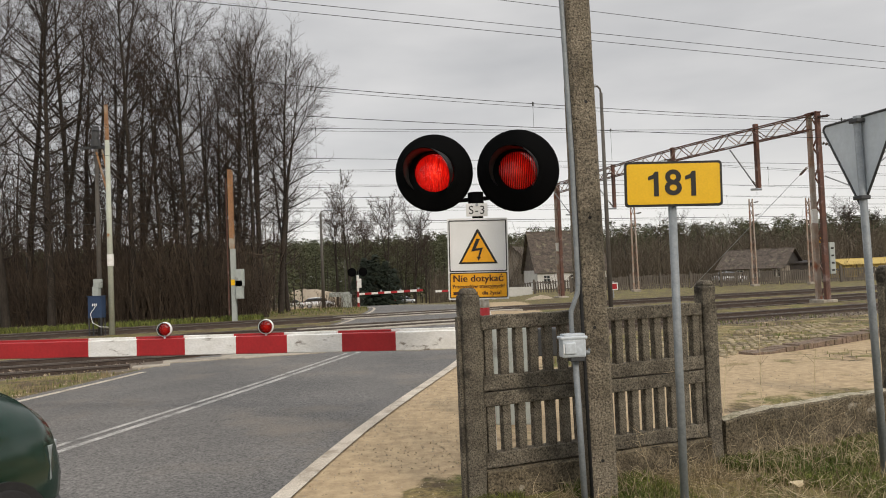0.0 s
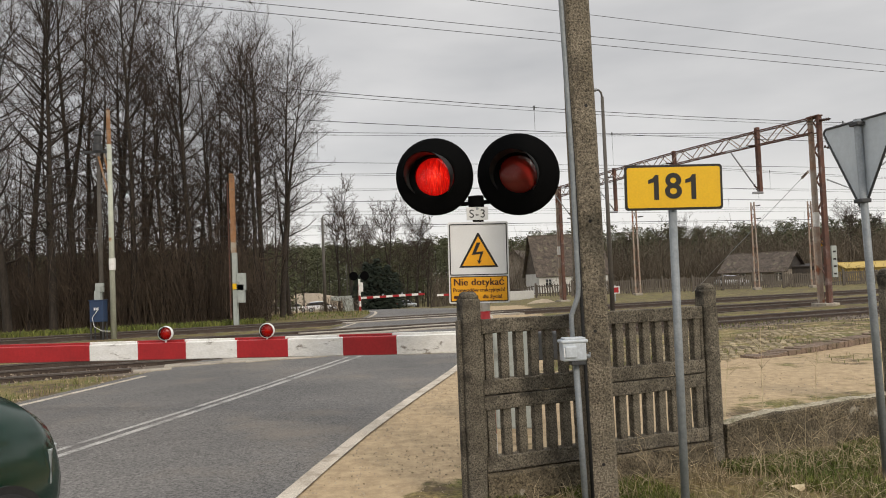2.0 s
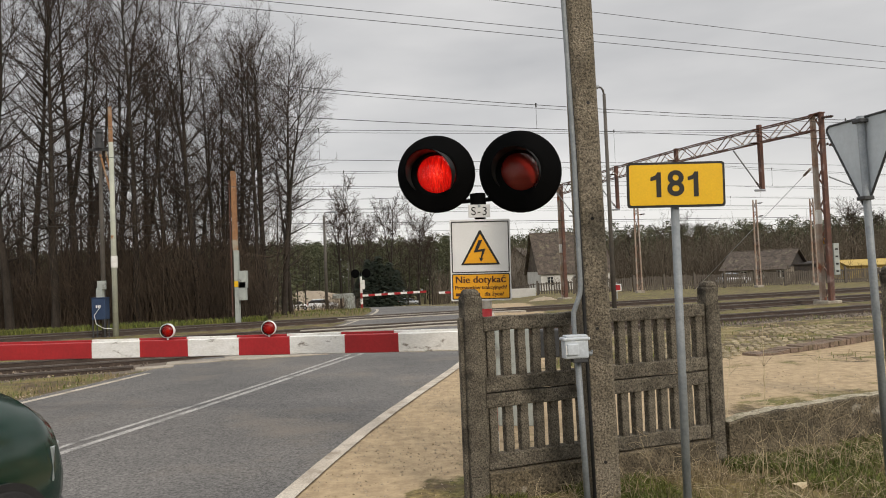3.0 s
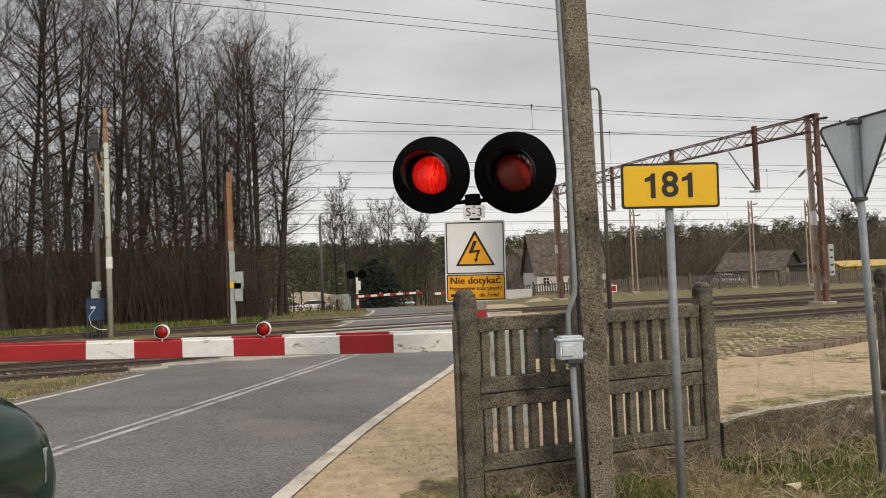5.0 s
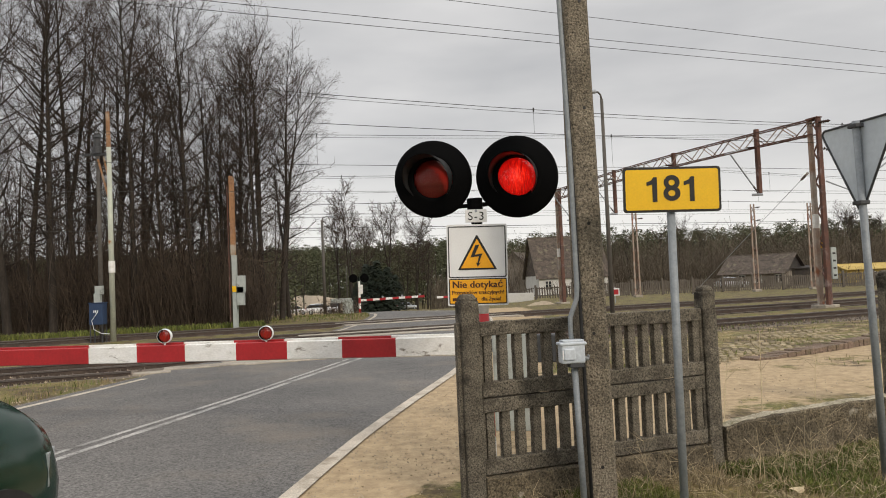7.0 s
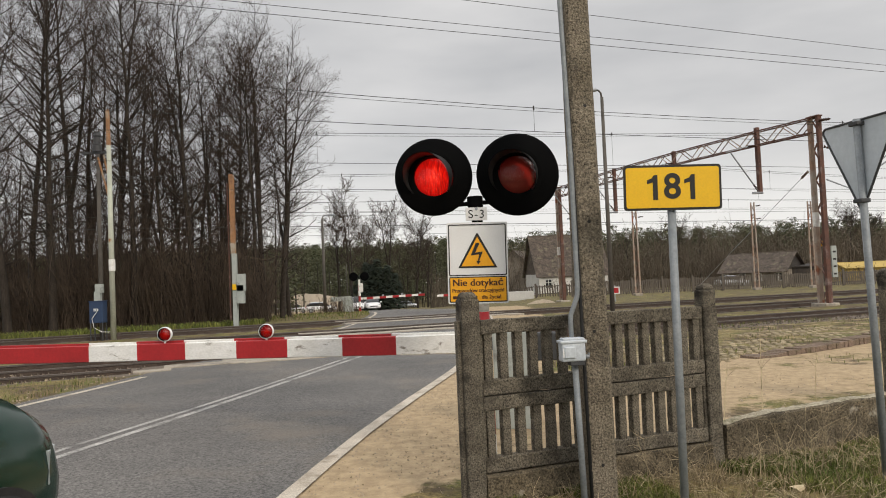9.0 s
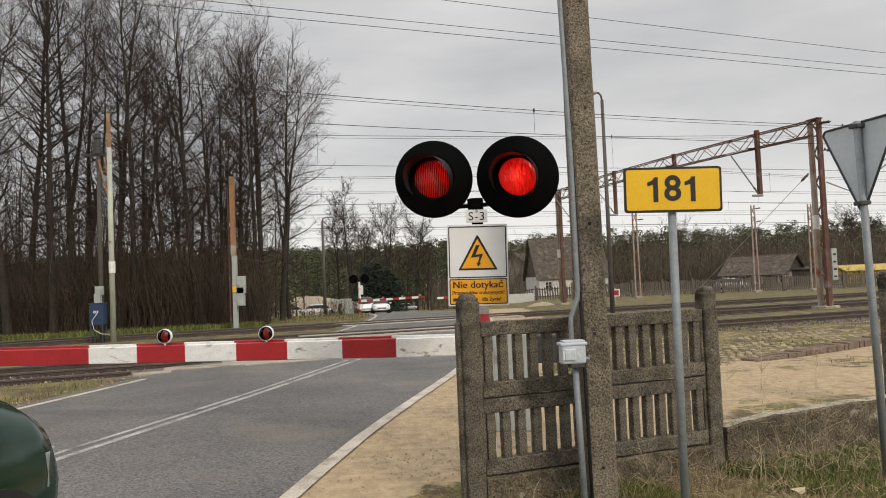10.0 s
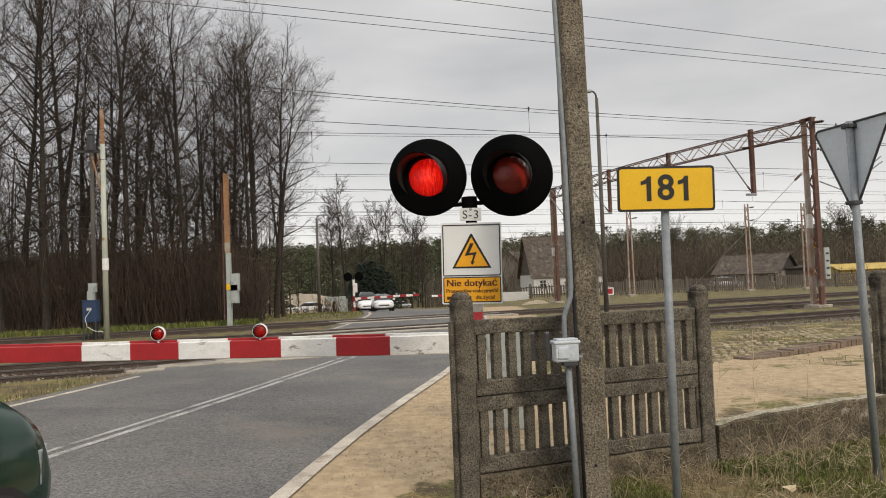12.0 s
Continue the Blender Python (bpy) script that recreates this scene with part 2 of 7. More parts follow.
RAIL = mat("worn_rail_steel", (0.060, 0.042, 0.033), (0.095, 0.070, 0.055), 0.7, 0.2, scale=2, fine=30, fine_amount=0.3, bump=0.1)
RAIL_TOP = mat("dull_rail_head", (0.16, 0.14, 0.125), (0.10, 0.085, 0.075), 0.5, 0.5, scale=2, fine=30, fine_amount=0.25, bump=0.03)
SLEEPER = mat("tarred_timber_sleeper", (0.085, 0.068, 0.055), (0.13, 0.11, 0.09), 0.9, scale=4, fine=30, fine_amount=0.35, bump=0.4, stretch=(1, 4, 1))
BALLAST = mat("ballast_stone", (0.150, 0.118, 0.094), (0.215, 0.178, 0.145), 0.95, scale=3, fine=14, fine_amount=0.5, bump=0.8, island=0.45)
DECK = mat("crossing_deck_concrete", (0.42, 0.37, 0.30), (0.30, 0.265, 0.215), 0.85, scale=2, fine=40, fine_amount=0.25, bump=0.2, stain=(0.14, 0.13, 0.12), stain_at=(0.55, 0.7))
BARK = mat("dark_alder_bark", (0.028, 0.022, 0.017), (0.048, 0.038, 0.030), 0.95, scale=2, fine=14, fine_amount=0.4, bump=0.3, stretch=(1, 1, 0.3))
TWIG = mat("brown_twigs", (0.044, 0.030, 0.022), (0.068, 0.047, 0.034), 0.95, scale=1, fine=5, fine_amount=0.2, bump=0)
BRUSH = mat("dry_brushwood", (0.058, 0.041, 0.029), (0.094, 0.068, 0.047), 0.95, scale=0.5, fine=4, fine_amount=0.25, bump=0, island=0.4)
# twig brown of the far thicket, with distance haze mixed into the colour
HAZED_BRUSH = mat("hazed_grey_brown_twigs", (0.098, 0.077, 0.056), (0.145, 0.118, 0.086), 0.95, scale=0.15, fine=2, fine_amount=0.25, bump=0, island=0.4)
NEEDLES = mat("pine_needles", (0.062, 0.072, 0.034), (0.098, 0.100, 0.054), 0.85, scale=0.15, fine=3, fine_amount=0.3, bump=0, island=0.45)
SPRUCE = mat("spruce_needles", (0.014, 0.022, 0.014), (0.022, 0.032, 0.018), 0.85, scale=0.5, fine=3, fine_amount=0.3, bump=0, island=0.3)
GRASS = mat("winter_grass", (0.095, 0.125, 0.022), (0.150, 0.155, 0.036), 0.8, scale=1.5, fine=10, fine_amount=0.25, bump=0, island=0.55)
STRAW = mat("pale_straw", (0.52, 0.43, 0.28), (0.36, 0.28, 0.17), 0.85, scale=4, fine=20, fine_amount=0.2, bump=0, island=0.4)
DRY_GRASS = mat("dry_straw_grass", (0.34, 0.27, 0.16), (0.24, 0.18, 0.10), 0.85, scale=2, fine=10, fine_amount=0.2, bump=0, island=0.35)
CAR_GREEN = mat("dark_green_car_paint", (0.002, 0.030, 0.018), (0.002, 0.025, 0.015), 0.16, 0.0, scale=2, fine=200, fine_amount=0.08, bump=0.0, spec=0.6)
CAR_WHITE = mat("white_car_paint", (0.78, 0.78, 0.78), (0.74, 0.74, 0.74), 0.25, scale=2, fine_amount=0.03, bump=0)
CAR_SILVER = mat("silver_car_paint", (0.42, 0.44, 0.46), (0.38, 0.40, 0.42), 0.3, 0.4, scale=2, fine_amount=0.05, bump=0)
CAR_RED = mat("red_car_paint", (0.30, 0.02, 0.02), (0.26, 0.02, 0.02), 0.3, scale=2, fine_amount=0.05, bump=0)
CAR_GLASS = mat("dark_car_glass", (0.015, 0.018, 0.02), (0.02, 0.022, 0.025), 0.08, fine_amount=0.0, bump=0, spec=0.7)
PLASTIC = mat("dark_grey_plastic", (0.045, 0.047, 0.05), (0.06, 0.062, 0.065), 0.6, scale=20, fine_amount=0.15, bump=0.1)
TYRE = mat("tyre_rubber", (0.016, 0.016, 0.017), (0.024, 0.023, 0.022), 0.85, scale=20, fine_amount=0.2, bump=0.2)
LAMP_CLEAR = mat("clear_headlamp_plastic", (0.60, 0.62, 0.63), (0.48, 0.50, 0.52), 0.15, 0.2, scale=20, fine_amount=0.1, bump=0.02, spec=0.7)
LAMP_WARM = mat("pale_lamp_plastic", (0.7, 0.7, 0.66), (0.6, 0.6, 0.58), 0.3, fine_amount=0.05, bump=0)
BLUE_BOX = mat("blue_painted_cabinet", (0.022, 0.045, 0.10), (0.03, 0.055, 0.115), 0.55, scale=3, fine_amount=0.15, bump=0.05)
DARK_STEEL = mat("dark_weathered_steel", (0.085, 0.078, 0.068), (0.12, 0.105, 0.09), 0.7, 0.1, scale=2, fine=20, fine_amount=0.2, bump=0.05)
GREY_BOX = mat("pale_grey_cabinet", (0.42, 0.45, 0.42), (0.34, 0.37, 0.35), 0.6, scale=4, fine_amount=0.12, bump=0.05, stain=(0.2, 0.2, 0.18), stain_at=(0.6, 0.72))
ROOF_TILE = mat("old_dark_roof_tile", (0.115, 0.090, 0.072), (0.062, 0.050, 0.042), 0.9, scale=1.6, fine=7, fine_amount=0.6, bump=0.3, stain=(0.17, 0.15, 0.10), stain_at=(0.54, 0.66))
RENDER_WHITE = mat("whitewashed_render", (0.62, 0.61, 0.58), (0.52, 0.51, 0.48), 0.9, scale=0.8, fine=15, fine_amount=0.12, bump=0.1)
RENDER_GREY = mat("grey_brown_render", (0.26, 0.225, 0.185), (0.19, 0.165, 0.135), 0.9, scale=0.8, fine=12, fine_amount=0.2, bump=0.1, stain=(0.12, 0.10, 0.08), stain_at=(0.55, 0.7))
RENDER_YELLOW = mat("yellow_render", (0.52, 0.38, 0.12), (0.45, 0.33, 0.11), 0.9, scale=0.8, fine=12, fine_amount=0.12, bump=0.1)
WINDOW_DARK = mat("dark_window_pane", (0.025, 0.028, 0.03), (0.035, 0.038, 0.04), 0.1, fine_amount=0, bump=0, spec=0.6)
WOOD_FENCE = mat("weathered_grey_timber", (0.14, 0.12, 0.10), (0.10, 0.085, 0.07), 0.9, scale=3, fine=25, fine_amount=0.3, bump=0.2, stretch=(1, 1, 0.3))
DARK_SHED = mat("dark_tarred_boards", (0.035, 0.03, 0.028), (0.05, 0.043, 0.038), 0.9, scale=2, fine=20, fine_amount=0.3, bump=0.2)
BRICK_EDGE = mat("old_brick_paving_edge", (0.215, 0.155, 0.118), (0.165, 0.122, 0.088), 0.92, scale=4, fine=30, fine_amount=0.5, bump=0.6, stain=(0.13, 0.115, 0.06), stain_at=(0.56, 0.68))
COBBLE = mat("sandy_cobble", (0.36, 0.295, 0.19), (0.21, 0.172, 0.105), 0.92, scale=3, fine=30, fine_amount=0.3, bump=0.3, island=0.3)
SAND_PILE = mat("pale_sand", (0.44, 0.36, 0.26), (0.36, 0.29, 0.21), 0.95, scale=2, fine=40, fine_amount=0.25, bump=0.3)
LEAF_LITTER = mat("pale_dry_leaf", (0.55, 0.47, 0.30), (0.40, 0.31, 0.19), 0.85, scale=12, fine=60, fine_amount=0.2, bump=0.1)


# ---- mesh helpers ----
def to_ob(name, bm, material, smooth=False):
    me = bpy.data.meshes.new(name)
    bm.to_mesh(me)
    bm.free()
    for m in material if isinstance(material, (list, tuple)) else [material]:
        me.materials.append(m)
    if smooth:
        me.polygons.foreach_set("use_smooth", [True] * len(me.polygons))
    return new(name, me)


def part(name, bm, material, parent, label="", m=None, smooth=False):
    ob = to_ob(name, bm, material, smooth)
    ob.parent = parent
    if m is not None:
        ob.matrix_basis = m
    return tagged(ob, label)


def thing(name, m, label, category, group="", kind=""):
    ob = new(name)
    ob.empty_display_size = 0.1
    ob.matrix_basis = m
    return tagged(ob, label, category, group, kind)


def box(bm, sx, sy, sz, m=None, bevel=0.0, mat_index=0, taper=1.0):
    """A box with its base centre at the origin of m, narrower at the top by taper."""
    vs = [bm.verts.new((x * sx / 2 * (taper if z else 1), y * sy / 2 * (taper if z else 1), z * sz)) for z in (0, 1) for x, y in ((-1, -1), (1, -1), (1, 1), (-1, 1))]
    fs = [bm.faces.new([vs[i] for i in q]) for q in ((3, 2, 1, 0), (4, 5, 6, 7), (0, 1, 5, 4), (1, 2, 6, 5), (2, 3, 7, 6), (3, 0, 4, 7))]
    for f in fs:
        f.material_index = mat_index
    if m is not None:
        bmesh.ops.transform(bm, matrix=m, verts=vs)
    if bevel:
        es = list({e for f in fs for e in f.edges})
        bmesh.ops.bevel(bm, geom=es, offset=bevel, segments=2, affect="EDGES", profile=0.5)
    return bm


def tube(bm, pts, radii, seg=8, cap=True, mat_index=0):
    """A round bar through pts, with one radius or a radius for each point."""
    pts = [Vector(p) for p in pts]
    if not isinstance(radii, (list, tuple)):
        radii = [radii] * len(pts)
    rings = []
    side = None
    for i, p in enumerate(pts):
        d = (pts[min(i + 1, len(pts) - 1)] - pts[max(i - 1, 0)]).normalized()
        if side is None:
            side = d.orthogonal().normalized()
        side = (side - d * side.dot(d)).normalized()
        up = d.cross(side)
        rings.append([bm.verts.new(p + (side * math.cos(a) + up * math.sin(a)) * radii[i]) for a in (2 * math.pi * k / seg for k in range(seg))])
    for a, b in zip(rings, rings[1:]):
        for k in range(seg):
            f = bm.faces.new((a[k], a[(k + 1) % seg], b[(k + 1) % seg], b[k]))
            f.material_index = mat_index
    if cap and seg > 2:
        bm.faces.new(rings[0][::-1]).material_index = mat_index
        bm.faces.new(rings[-1]).material_index = mat_index
    return bm


def prism(bm, outline, y0, y1, mat_index=0):
    """A flat outline (x, z) given depth from y0 to y1."""
    a = [bm.verts.new((x, y0, z)) for x, z in outline]
    b = [bm.verts.new((x, y1, z)) for x, z in outline]
    n = len(a)
    bm.faces.new(a).material_index = mat_index
    bm.faces.new(b[::-1]).material_index = mat_index
    for i in range(n):
        bm.faces.new((a[(i + 1) % n], a[i], b[i], b[(i + 1) % n])).material_index = mat_index
    bmesh.ops.recalc_face_normals(bm, faces=bm.faces[:])
    return bm


def lathe(bm, profile, seg=32, m=None, mat_index=0):
    """A profile of (radius, y) turned about the y axis."""
    rings = [[bm.verts.new((r * math.cos(2 * math.pi * k / seg), y, r * math.sin(2 * math.pi * k / seg))) for k in range(seg)] for r, y in profile]
    for a, b in zip(rings, rings[1:]):
        for k in range(seg):
            bm.faces.new((a[k], a[(k + 1) % seg], b[(k + 1) % seg], b[k])).material_index = mat_index
    if m is not None:
        bmesh.ops.transform(bm, matrix=m, verts=[v for r in rings for v in r])
    return bm


def rounded(w, h, r, n=5, cx=0.0, cz=0.0):
    pts = []
    for sx, sz, a0 in ((1, 1, 0), (-1, 1, 90), (-1, -1, 180), (1, -1, 270)):
        for k in range(n + 1):
            a = radians(a0 + 90 * k / n)
            pts.append((cx + sx * (w / 2 - r) + r * math.cos(a), cz + sz * (h / 2 - r) + r * math.sin(a)))
    return pts


def writing(name, text, size, material, parent, m, label, spacing=1.0, bold=0.0, heavy=0.0):
    """Words as a flat mesh, facing -y, centred at m; heavy thickens thin strokes sideways."""
    c = bpy.data.curves.new(name, "FONT")
    c.body, c.size, c.align_x, c.align_y, c.extrude, c.space_character, c.offset = text, size, "CENTER", "CENTER", 0.001, spacing, bold
    tmp = bpy.data.objects.new(name, c)
    scene.collection.objects.link(tmp)
    me = bpy.data.meshes.new_from_object(tmp.evaluated_get(bpy.context.evaluated_depsgraph_get()))
    bpy.data.objects.remove(tmp)
    bpy.data.curves.remove(c)
    me.transform(pose(0, 0, 0, 90, 0, 0))
    if heavy:
        bm = bmesh.new()
        for k in (-1, 0, 1):
            me.transform(pose(heavy * (1 if k == 0 else k), 0.0004 * (1 if k == 0 else k), 0))
            bm.from_mesh(me)
        bm.to_mesh(me)
        bm.free()
        me.transform(pose(-heavy, 0, 0))
    me.materials.clear()
    me.materials.append(material)
    ob = new(name, me)
    ob.parent = parent
    ob.matrix_basis = m
    return tagged(ob, label)


# ---- the lie of the land ----
ROAD_TURN = 12.0                       # the road runs this many degrees right of +y up to the rails
RAIL_TURN = 19.0                       # the rails run this many degrees left of +x
TRACKS = (17.95, 23.6, 29.7)      # distance of each track's middle, square to the rails
RT = Vector((math.cos(radians(RAIL_TURN)), math.sin(radians(RAIL_TURN)), 0))
RN = Vector((-math.sin(radians(RAIL_TURN)), math.cos(radians(RAIL_TURN)), 0))


def step(a, b, x):
    t = min(1.0, max(0.0, (x - a) / (b - a)))
    return t * t * (3 - 2 * t)


def land(x, y):
    """Height of the ground: level to the rails, then falling away gently, more so where the road goes down."""
    w = 1 - step(0.04, 0.14, x / max(y, 1.0))
    fall = (min(y, 200.0) - 36) * step(36, 46, y)
    return -fall * (0.016 + 0.019 * w)


def aside(bearing, d):
    """Metres to the side of the +y axis, d metres ahead, for a bearing in steps of 1/1300 of the distance; 789 lies on the axis."""
    return (bearing - 789) / 1300 * d


def on_rails(s, n, z=0.0):
    """s metres along the rails, n metres square to them."""
    p = RT * s + RN * n
    return Vector((p.x, p.y, z))


# ---- ground and road ----
LEFT_LINE = ((-12, -10.6), (5, -7.33), (10.78, -6.16), (12.05, -5.9), (14.65, -5.43), (18, -4.75), (23, -4.0), (29, -3.45), (36, -3.4), (41, -3.95), (50, -4.9), (60, -6.0), (70, -7.6), (85, -10.2), (96, -12.4), (108, -15.3), (122, -19.2), (138, -23.5), (150, -27.5), (170, -34), (230, -54), (300, -80))


def along(table, y):
    for (y0, x0), (y1, x1) in zip(table, table[1:]):
        if y <= y1:
            t = (y - y0) / (y1 - y0)
            return x0 + (x1 - x0) * t
    return table[-1][1]


RIGHT_LINE = ((-12, -3.6), (-4, -2.45), (1, -1.78), (4, -1.37), (5.64, -1.14), (7.14, -0.93), (8.5, -0.69), (10.5, -0.28), (13.1, 0.26), (18, 1.05), (23, 1.5), (29.25, 1.85), (36, 2.0), (45, 1.5), (52, 0.9), (60, 0.0), (70, -1.7), (85, -4.2), (96, -6.4), (108, -9.2), (122, -13), (138, -17.3), (150, -21.2), (170, -27.6), (230, -47), (300, -73))


def smooth_line(table, n):
    """A smooth curve through the (y, x) points of a road edge, with n steps between points."""
    out = []
    p = [Vector((x, y)) for y, x in table]
    for i in range(len(p) - 1):
        a, b, c, d = p[max(i - 1, 0)], p[i], p[i + 1], p[min(i + 2, len(p) - 1)]
        for k in range(n):
            t = k / n
            out.append(0.5 * (2 * b + (c - a) * t + (2 * a - 5 * b + 4 * c - d) * t * t + (3 * b - a - 3 * c + d) * t ** 3))
    out.append(p[-1])
    return out


def ground_material():
    m = mat("winter_ground", (0.22, 0.168, 0.068), (0.115, 0.120, 0.030), 0.95, scale=1.6, fine=22, fine_amount=0.65, bump=1.0, stain=(0.105, 0.075, 0.042), stain_at=(0.46, 0.58))
    nt = m.node_tree
    b = nt.nodes["Principled BSDF"]
    last = b.inputs["Base Color"].links[0].from_socket
    tc = nt.nodes.new("ShaderNodeTexCoord")
    for name, one, two, spots in (("gravel", (0.125, 0.100, 0.078), (0.195, 0.160, 0.125), 12.0), ("sand", (0.50, 0.378, 0.232), (0.32, 0.235, 0.142), 7.0)):
        at = nt.nodes.new("ShaderNodeAttribute")
        at.attribute_name = name
        nz = nt.nodes.new("ShaderNodeTexNoise")
        nz.inputs["Scale"].default_value = 2.3
        nz.inputs["Detail"].default_value = 7
        nz.inputs["Roughness"].default_value = 0.68
        nt.links.new(tc.outputs["Object"], nz.inputs[0])
        ad = nt.nodes.new("ShaderNodeMath")
        nt.links.new(at.outputs["Fac"], ad.inputs[0])
        nt.links.new(nz.outputs[0], ad.inputs[1])
        edge = nt.nodes.new("ShaderNodeMapRange")
        edge.inputs["From Min"].default_value, edge.inputs["From Max"].default_value = 0.94, 1.06
        nt.links.new(ad.outputs[0], edge.inputs[0])
        n2 = nt.nodes.new("ShaderNodeTexNoise")
        n2.inputs["Scale"].default_value = spots
        n2.inputs["Detail"].default_value = 8
        n2.inputs["Roughness"].default_value = 0.7
        nt.links.new(tc.outputs["Object"], n2.inputs[0])
        cr = nt.nodes.new("ShaderNodeValToRGB")
        cr.color_ramp.elements[0].position, cr.color_ramp.elements[0].color = 0.38, (*one, 1)
        cr.color_ramp.elements[1].position, cr.color_ramp.elements[1].color = 0.66, (*two, 1)
        nt.links.new(n2.outputs[0], cr.inputs[0])
        mx = nt.nodes.new("ShaderNodeMixRGB")
        nt.links.new(edge.outputs[0], mx.inputs[0])
        nt.links.new(last, mx.inputs[1])
        nt.links.new(cr.outputs[0], mx.inputs[2])
        last = mx.outputs[0]
    nt.links.new(last, b.inputs["Base Color"])
    return m


FENCE_A, FENCE_B = Vector((0.17, 5.2, 0)), Vector((2.125, 5.97, 0))
FENCE_DIR = (FENCE_B - FENCE_A).normalized()
FENCE_IN = Vector((-FENCE_DIR.y, FENCE_DIR.x, 0))


def sandiness(x, y):
    v = 0.0
    off = x - along(RIGHT_LINE, y)
    if 0 < y < 60:
        near = 1 - step(5.5, 9.0, y)
        v = max(v, 0.85 * (1 - step(0.75 + 0.02 * y - 0.15 * near, 1.45 + 0.05 * y - 0.6 * near, off)) * step(-0.4, 0.0, off))
        if 2 < y < 5.5:
            v = 0.85 * (1 - step(0.6, 1.05, off)) * step(-0.4, 0.0, off)
    beyond = (Vector((x, y, 0)) - FENCE_A).dot(FENCE_IN)
    if beyond > 0.2 and x > -0.5:
        n = Vector((x, y, 0)).dot(RN)
        v = max(v, (0.62 + 0.28 * noise.noise((x * 0.35, y * 0.8, 2))) * step(0.15, 0.7, beyond) * (1 - step(5.5, 6.8, beyond)) * step(0.2, 1.2, off))
        v = max(v, 0.42 * step(6.5, 7.5, beyond) * (1 - step(16.2, 17.0, n)))
    if y > 70 and x < along(LEFT_LINE, min(y, 300)) - 2 and y < 140 and x > -0.3 * y:
        v = max(v, 0.5)
    if x < along(LEFT_LINE, min(y, 300)) and 8 < y < 14.5:
        v = max(v, 0.5 * (1 - step(0.2, 0.6, along(LEFT_LINE, y) - x)))
    return v


def graveliness(x, y):
    n = Vector((x, y, 0)).dot(RN)
    v = 0.0
    for c in TRACKS:
        v = max(v, 1 - step(1.5, 2.3, abs(n - c)))
    if x < along(LEFT_LINE, y) - 0.3 and 15.3 < n < 17.5:
        v = max(v, 0.85)
    return v


def make_ground():
    def spread(lo, hi, fine_lo, fine_hi, fine_step, grow):
        a = list(np.arange(fine_lo, fine_hi, fine_step))
        s, x = fine_step, fine_hi
        while x < hi:
            a.append(x)
            s *= grow
            x += s
        a.append(hi)
        s, x = fine_step, fine_lo - fine_step
        while x > lo:
            a.insert(0, x)
            s *= grow
            x -= s
        a.insert(0, lo)
        return a

    xs = spread(-900, 900, -14, 20, 0.3, 1.12)
    ys = spread(-300, 1500, 3, 30, 0.3, 1.1)
    verts, sand, gravel = [], [], []
    for y in ys:
        for x in xs:
            off_r, off_l = x - along(RIGHT_LINE, min(max(y, -12), 300)), along(LEFT_LINE, min(max(y, -12), 300)) - x
            away = max(off_r, off_l)
            bump = 0.05 * noise.noise((x * 0.5, y * 0.5, 0)) * step(0.3, 1.5, away) if y < 130 else 0
            n = x * RN.x + y * RN.y
            bump *= 1 - step(15, 16.5, n) * (1 - step(37, 39, n))
            if away > 0.3 and 10 < y < 60:
                bump -= 0.13 * graveliness(x, y) * step(0.4, 1.6, away) * (1.0 if abs(n - 16) > 1.3 else 0.3)
            if y < 15 and away < -0.3:
                bump = -0.03
            verts.append((x, y, land(x, y) + bump))
            sand.append(sandiness(x, y))
            gravel.append(graveliness(x, y))
    w = len(xs)
    faces = [(j * w + i, j * w + i + 1, (j + 1) * w + i + 1, (j + 1) * w + i) for j in range(len(ys) - 1) for i in range(w - 1)]
    me = bpy.data.meshes.new("ground")
    me.from_pydata(verts, [], faces)
    for name, values in (("sand", sand), ("gravel", gravel)):
        me.attributes.new(name, "FLOAT", "POINT").data.foreach_set("value", values)
    me.polygons.foreach_set("use_smooth", [True] * len(me.polygons))
    me.materials.append(ground_material())
    tagged(new("ground", me), "winter ground with worn grass, sand and gravel", "ground", kind="structure")


make_ground()


def strip_between(name, left, right, lift, material, cross=6):
    verts, faces = [], []
    n = min(len(left), len(right))
    for a, b in zip(left[:n], right[:n]):
        for k in range(cross + 1):
            p = a.lerp(b, k / cross)
            verts.append((p.x, p.y, land(p.x, p.y) + lift))
    w = cross + 1
    for j in range(n - 1):
        for k in range(cross):
            faces.append((j * w + k, j * w + k + 1, (j + 1) * w + k + 1, (j + 1) * w + k))
    me = bpy.data.meshes.new(name)
    me.from_pydata(verts, [], faces)
    me.materials.append(material)
    return new(name, me)


def resample(line, n):
    d = [0.0]
    for a, b in zip(line, line[1:]):
        d.append(d[-1] + (b - a).length)
    out, i = [], 0
    for k in range(n + 1):
        s = d[-1] * k / n
        while i < len(d) - 2 and d[i + 1] < s:
            i += 1
        t = (s - d[i]) / max(d[i + 1] - d[i], 1e-6)
        out.append(line[i].lerp(line[i + 1], t))
    return out


LEFT_EDGE, RIGHT_EDGE = resample(smooth_line(LEFT_LINE, 8), 260), resample(smooth_line(RIGHT_LINE, 8), 260)


def across(i, f):
    return LEFT_EDGE[i].lerp(RIGHT_EDGE[i], f)


def make_road():
    wide_l = [across(i, -0.05) for i in range(261)]
    wide_r = [across(i, 0.999 + (0.03 if i > 40 else 0)) for i in range(261)]
    tagged(strip_between("road", wide_l, wide_r, 0.012, ASPHALT), "grey worn asphalt country road", "road", kind="structure")


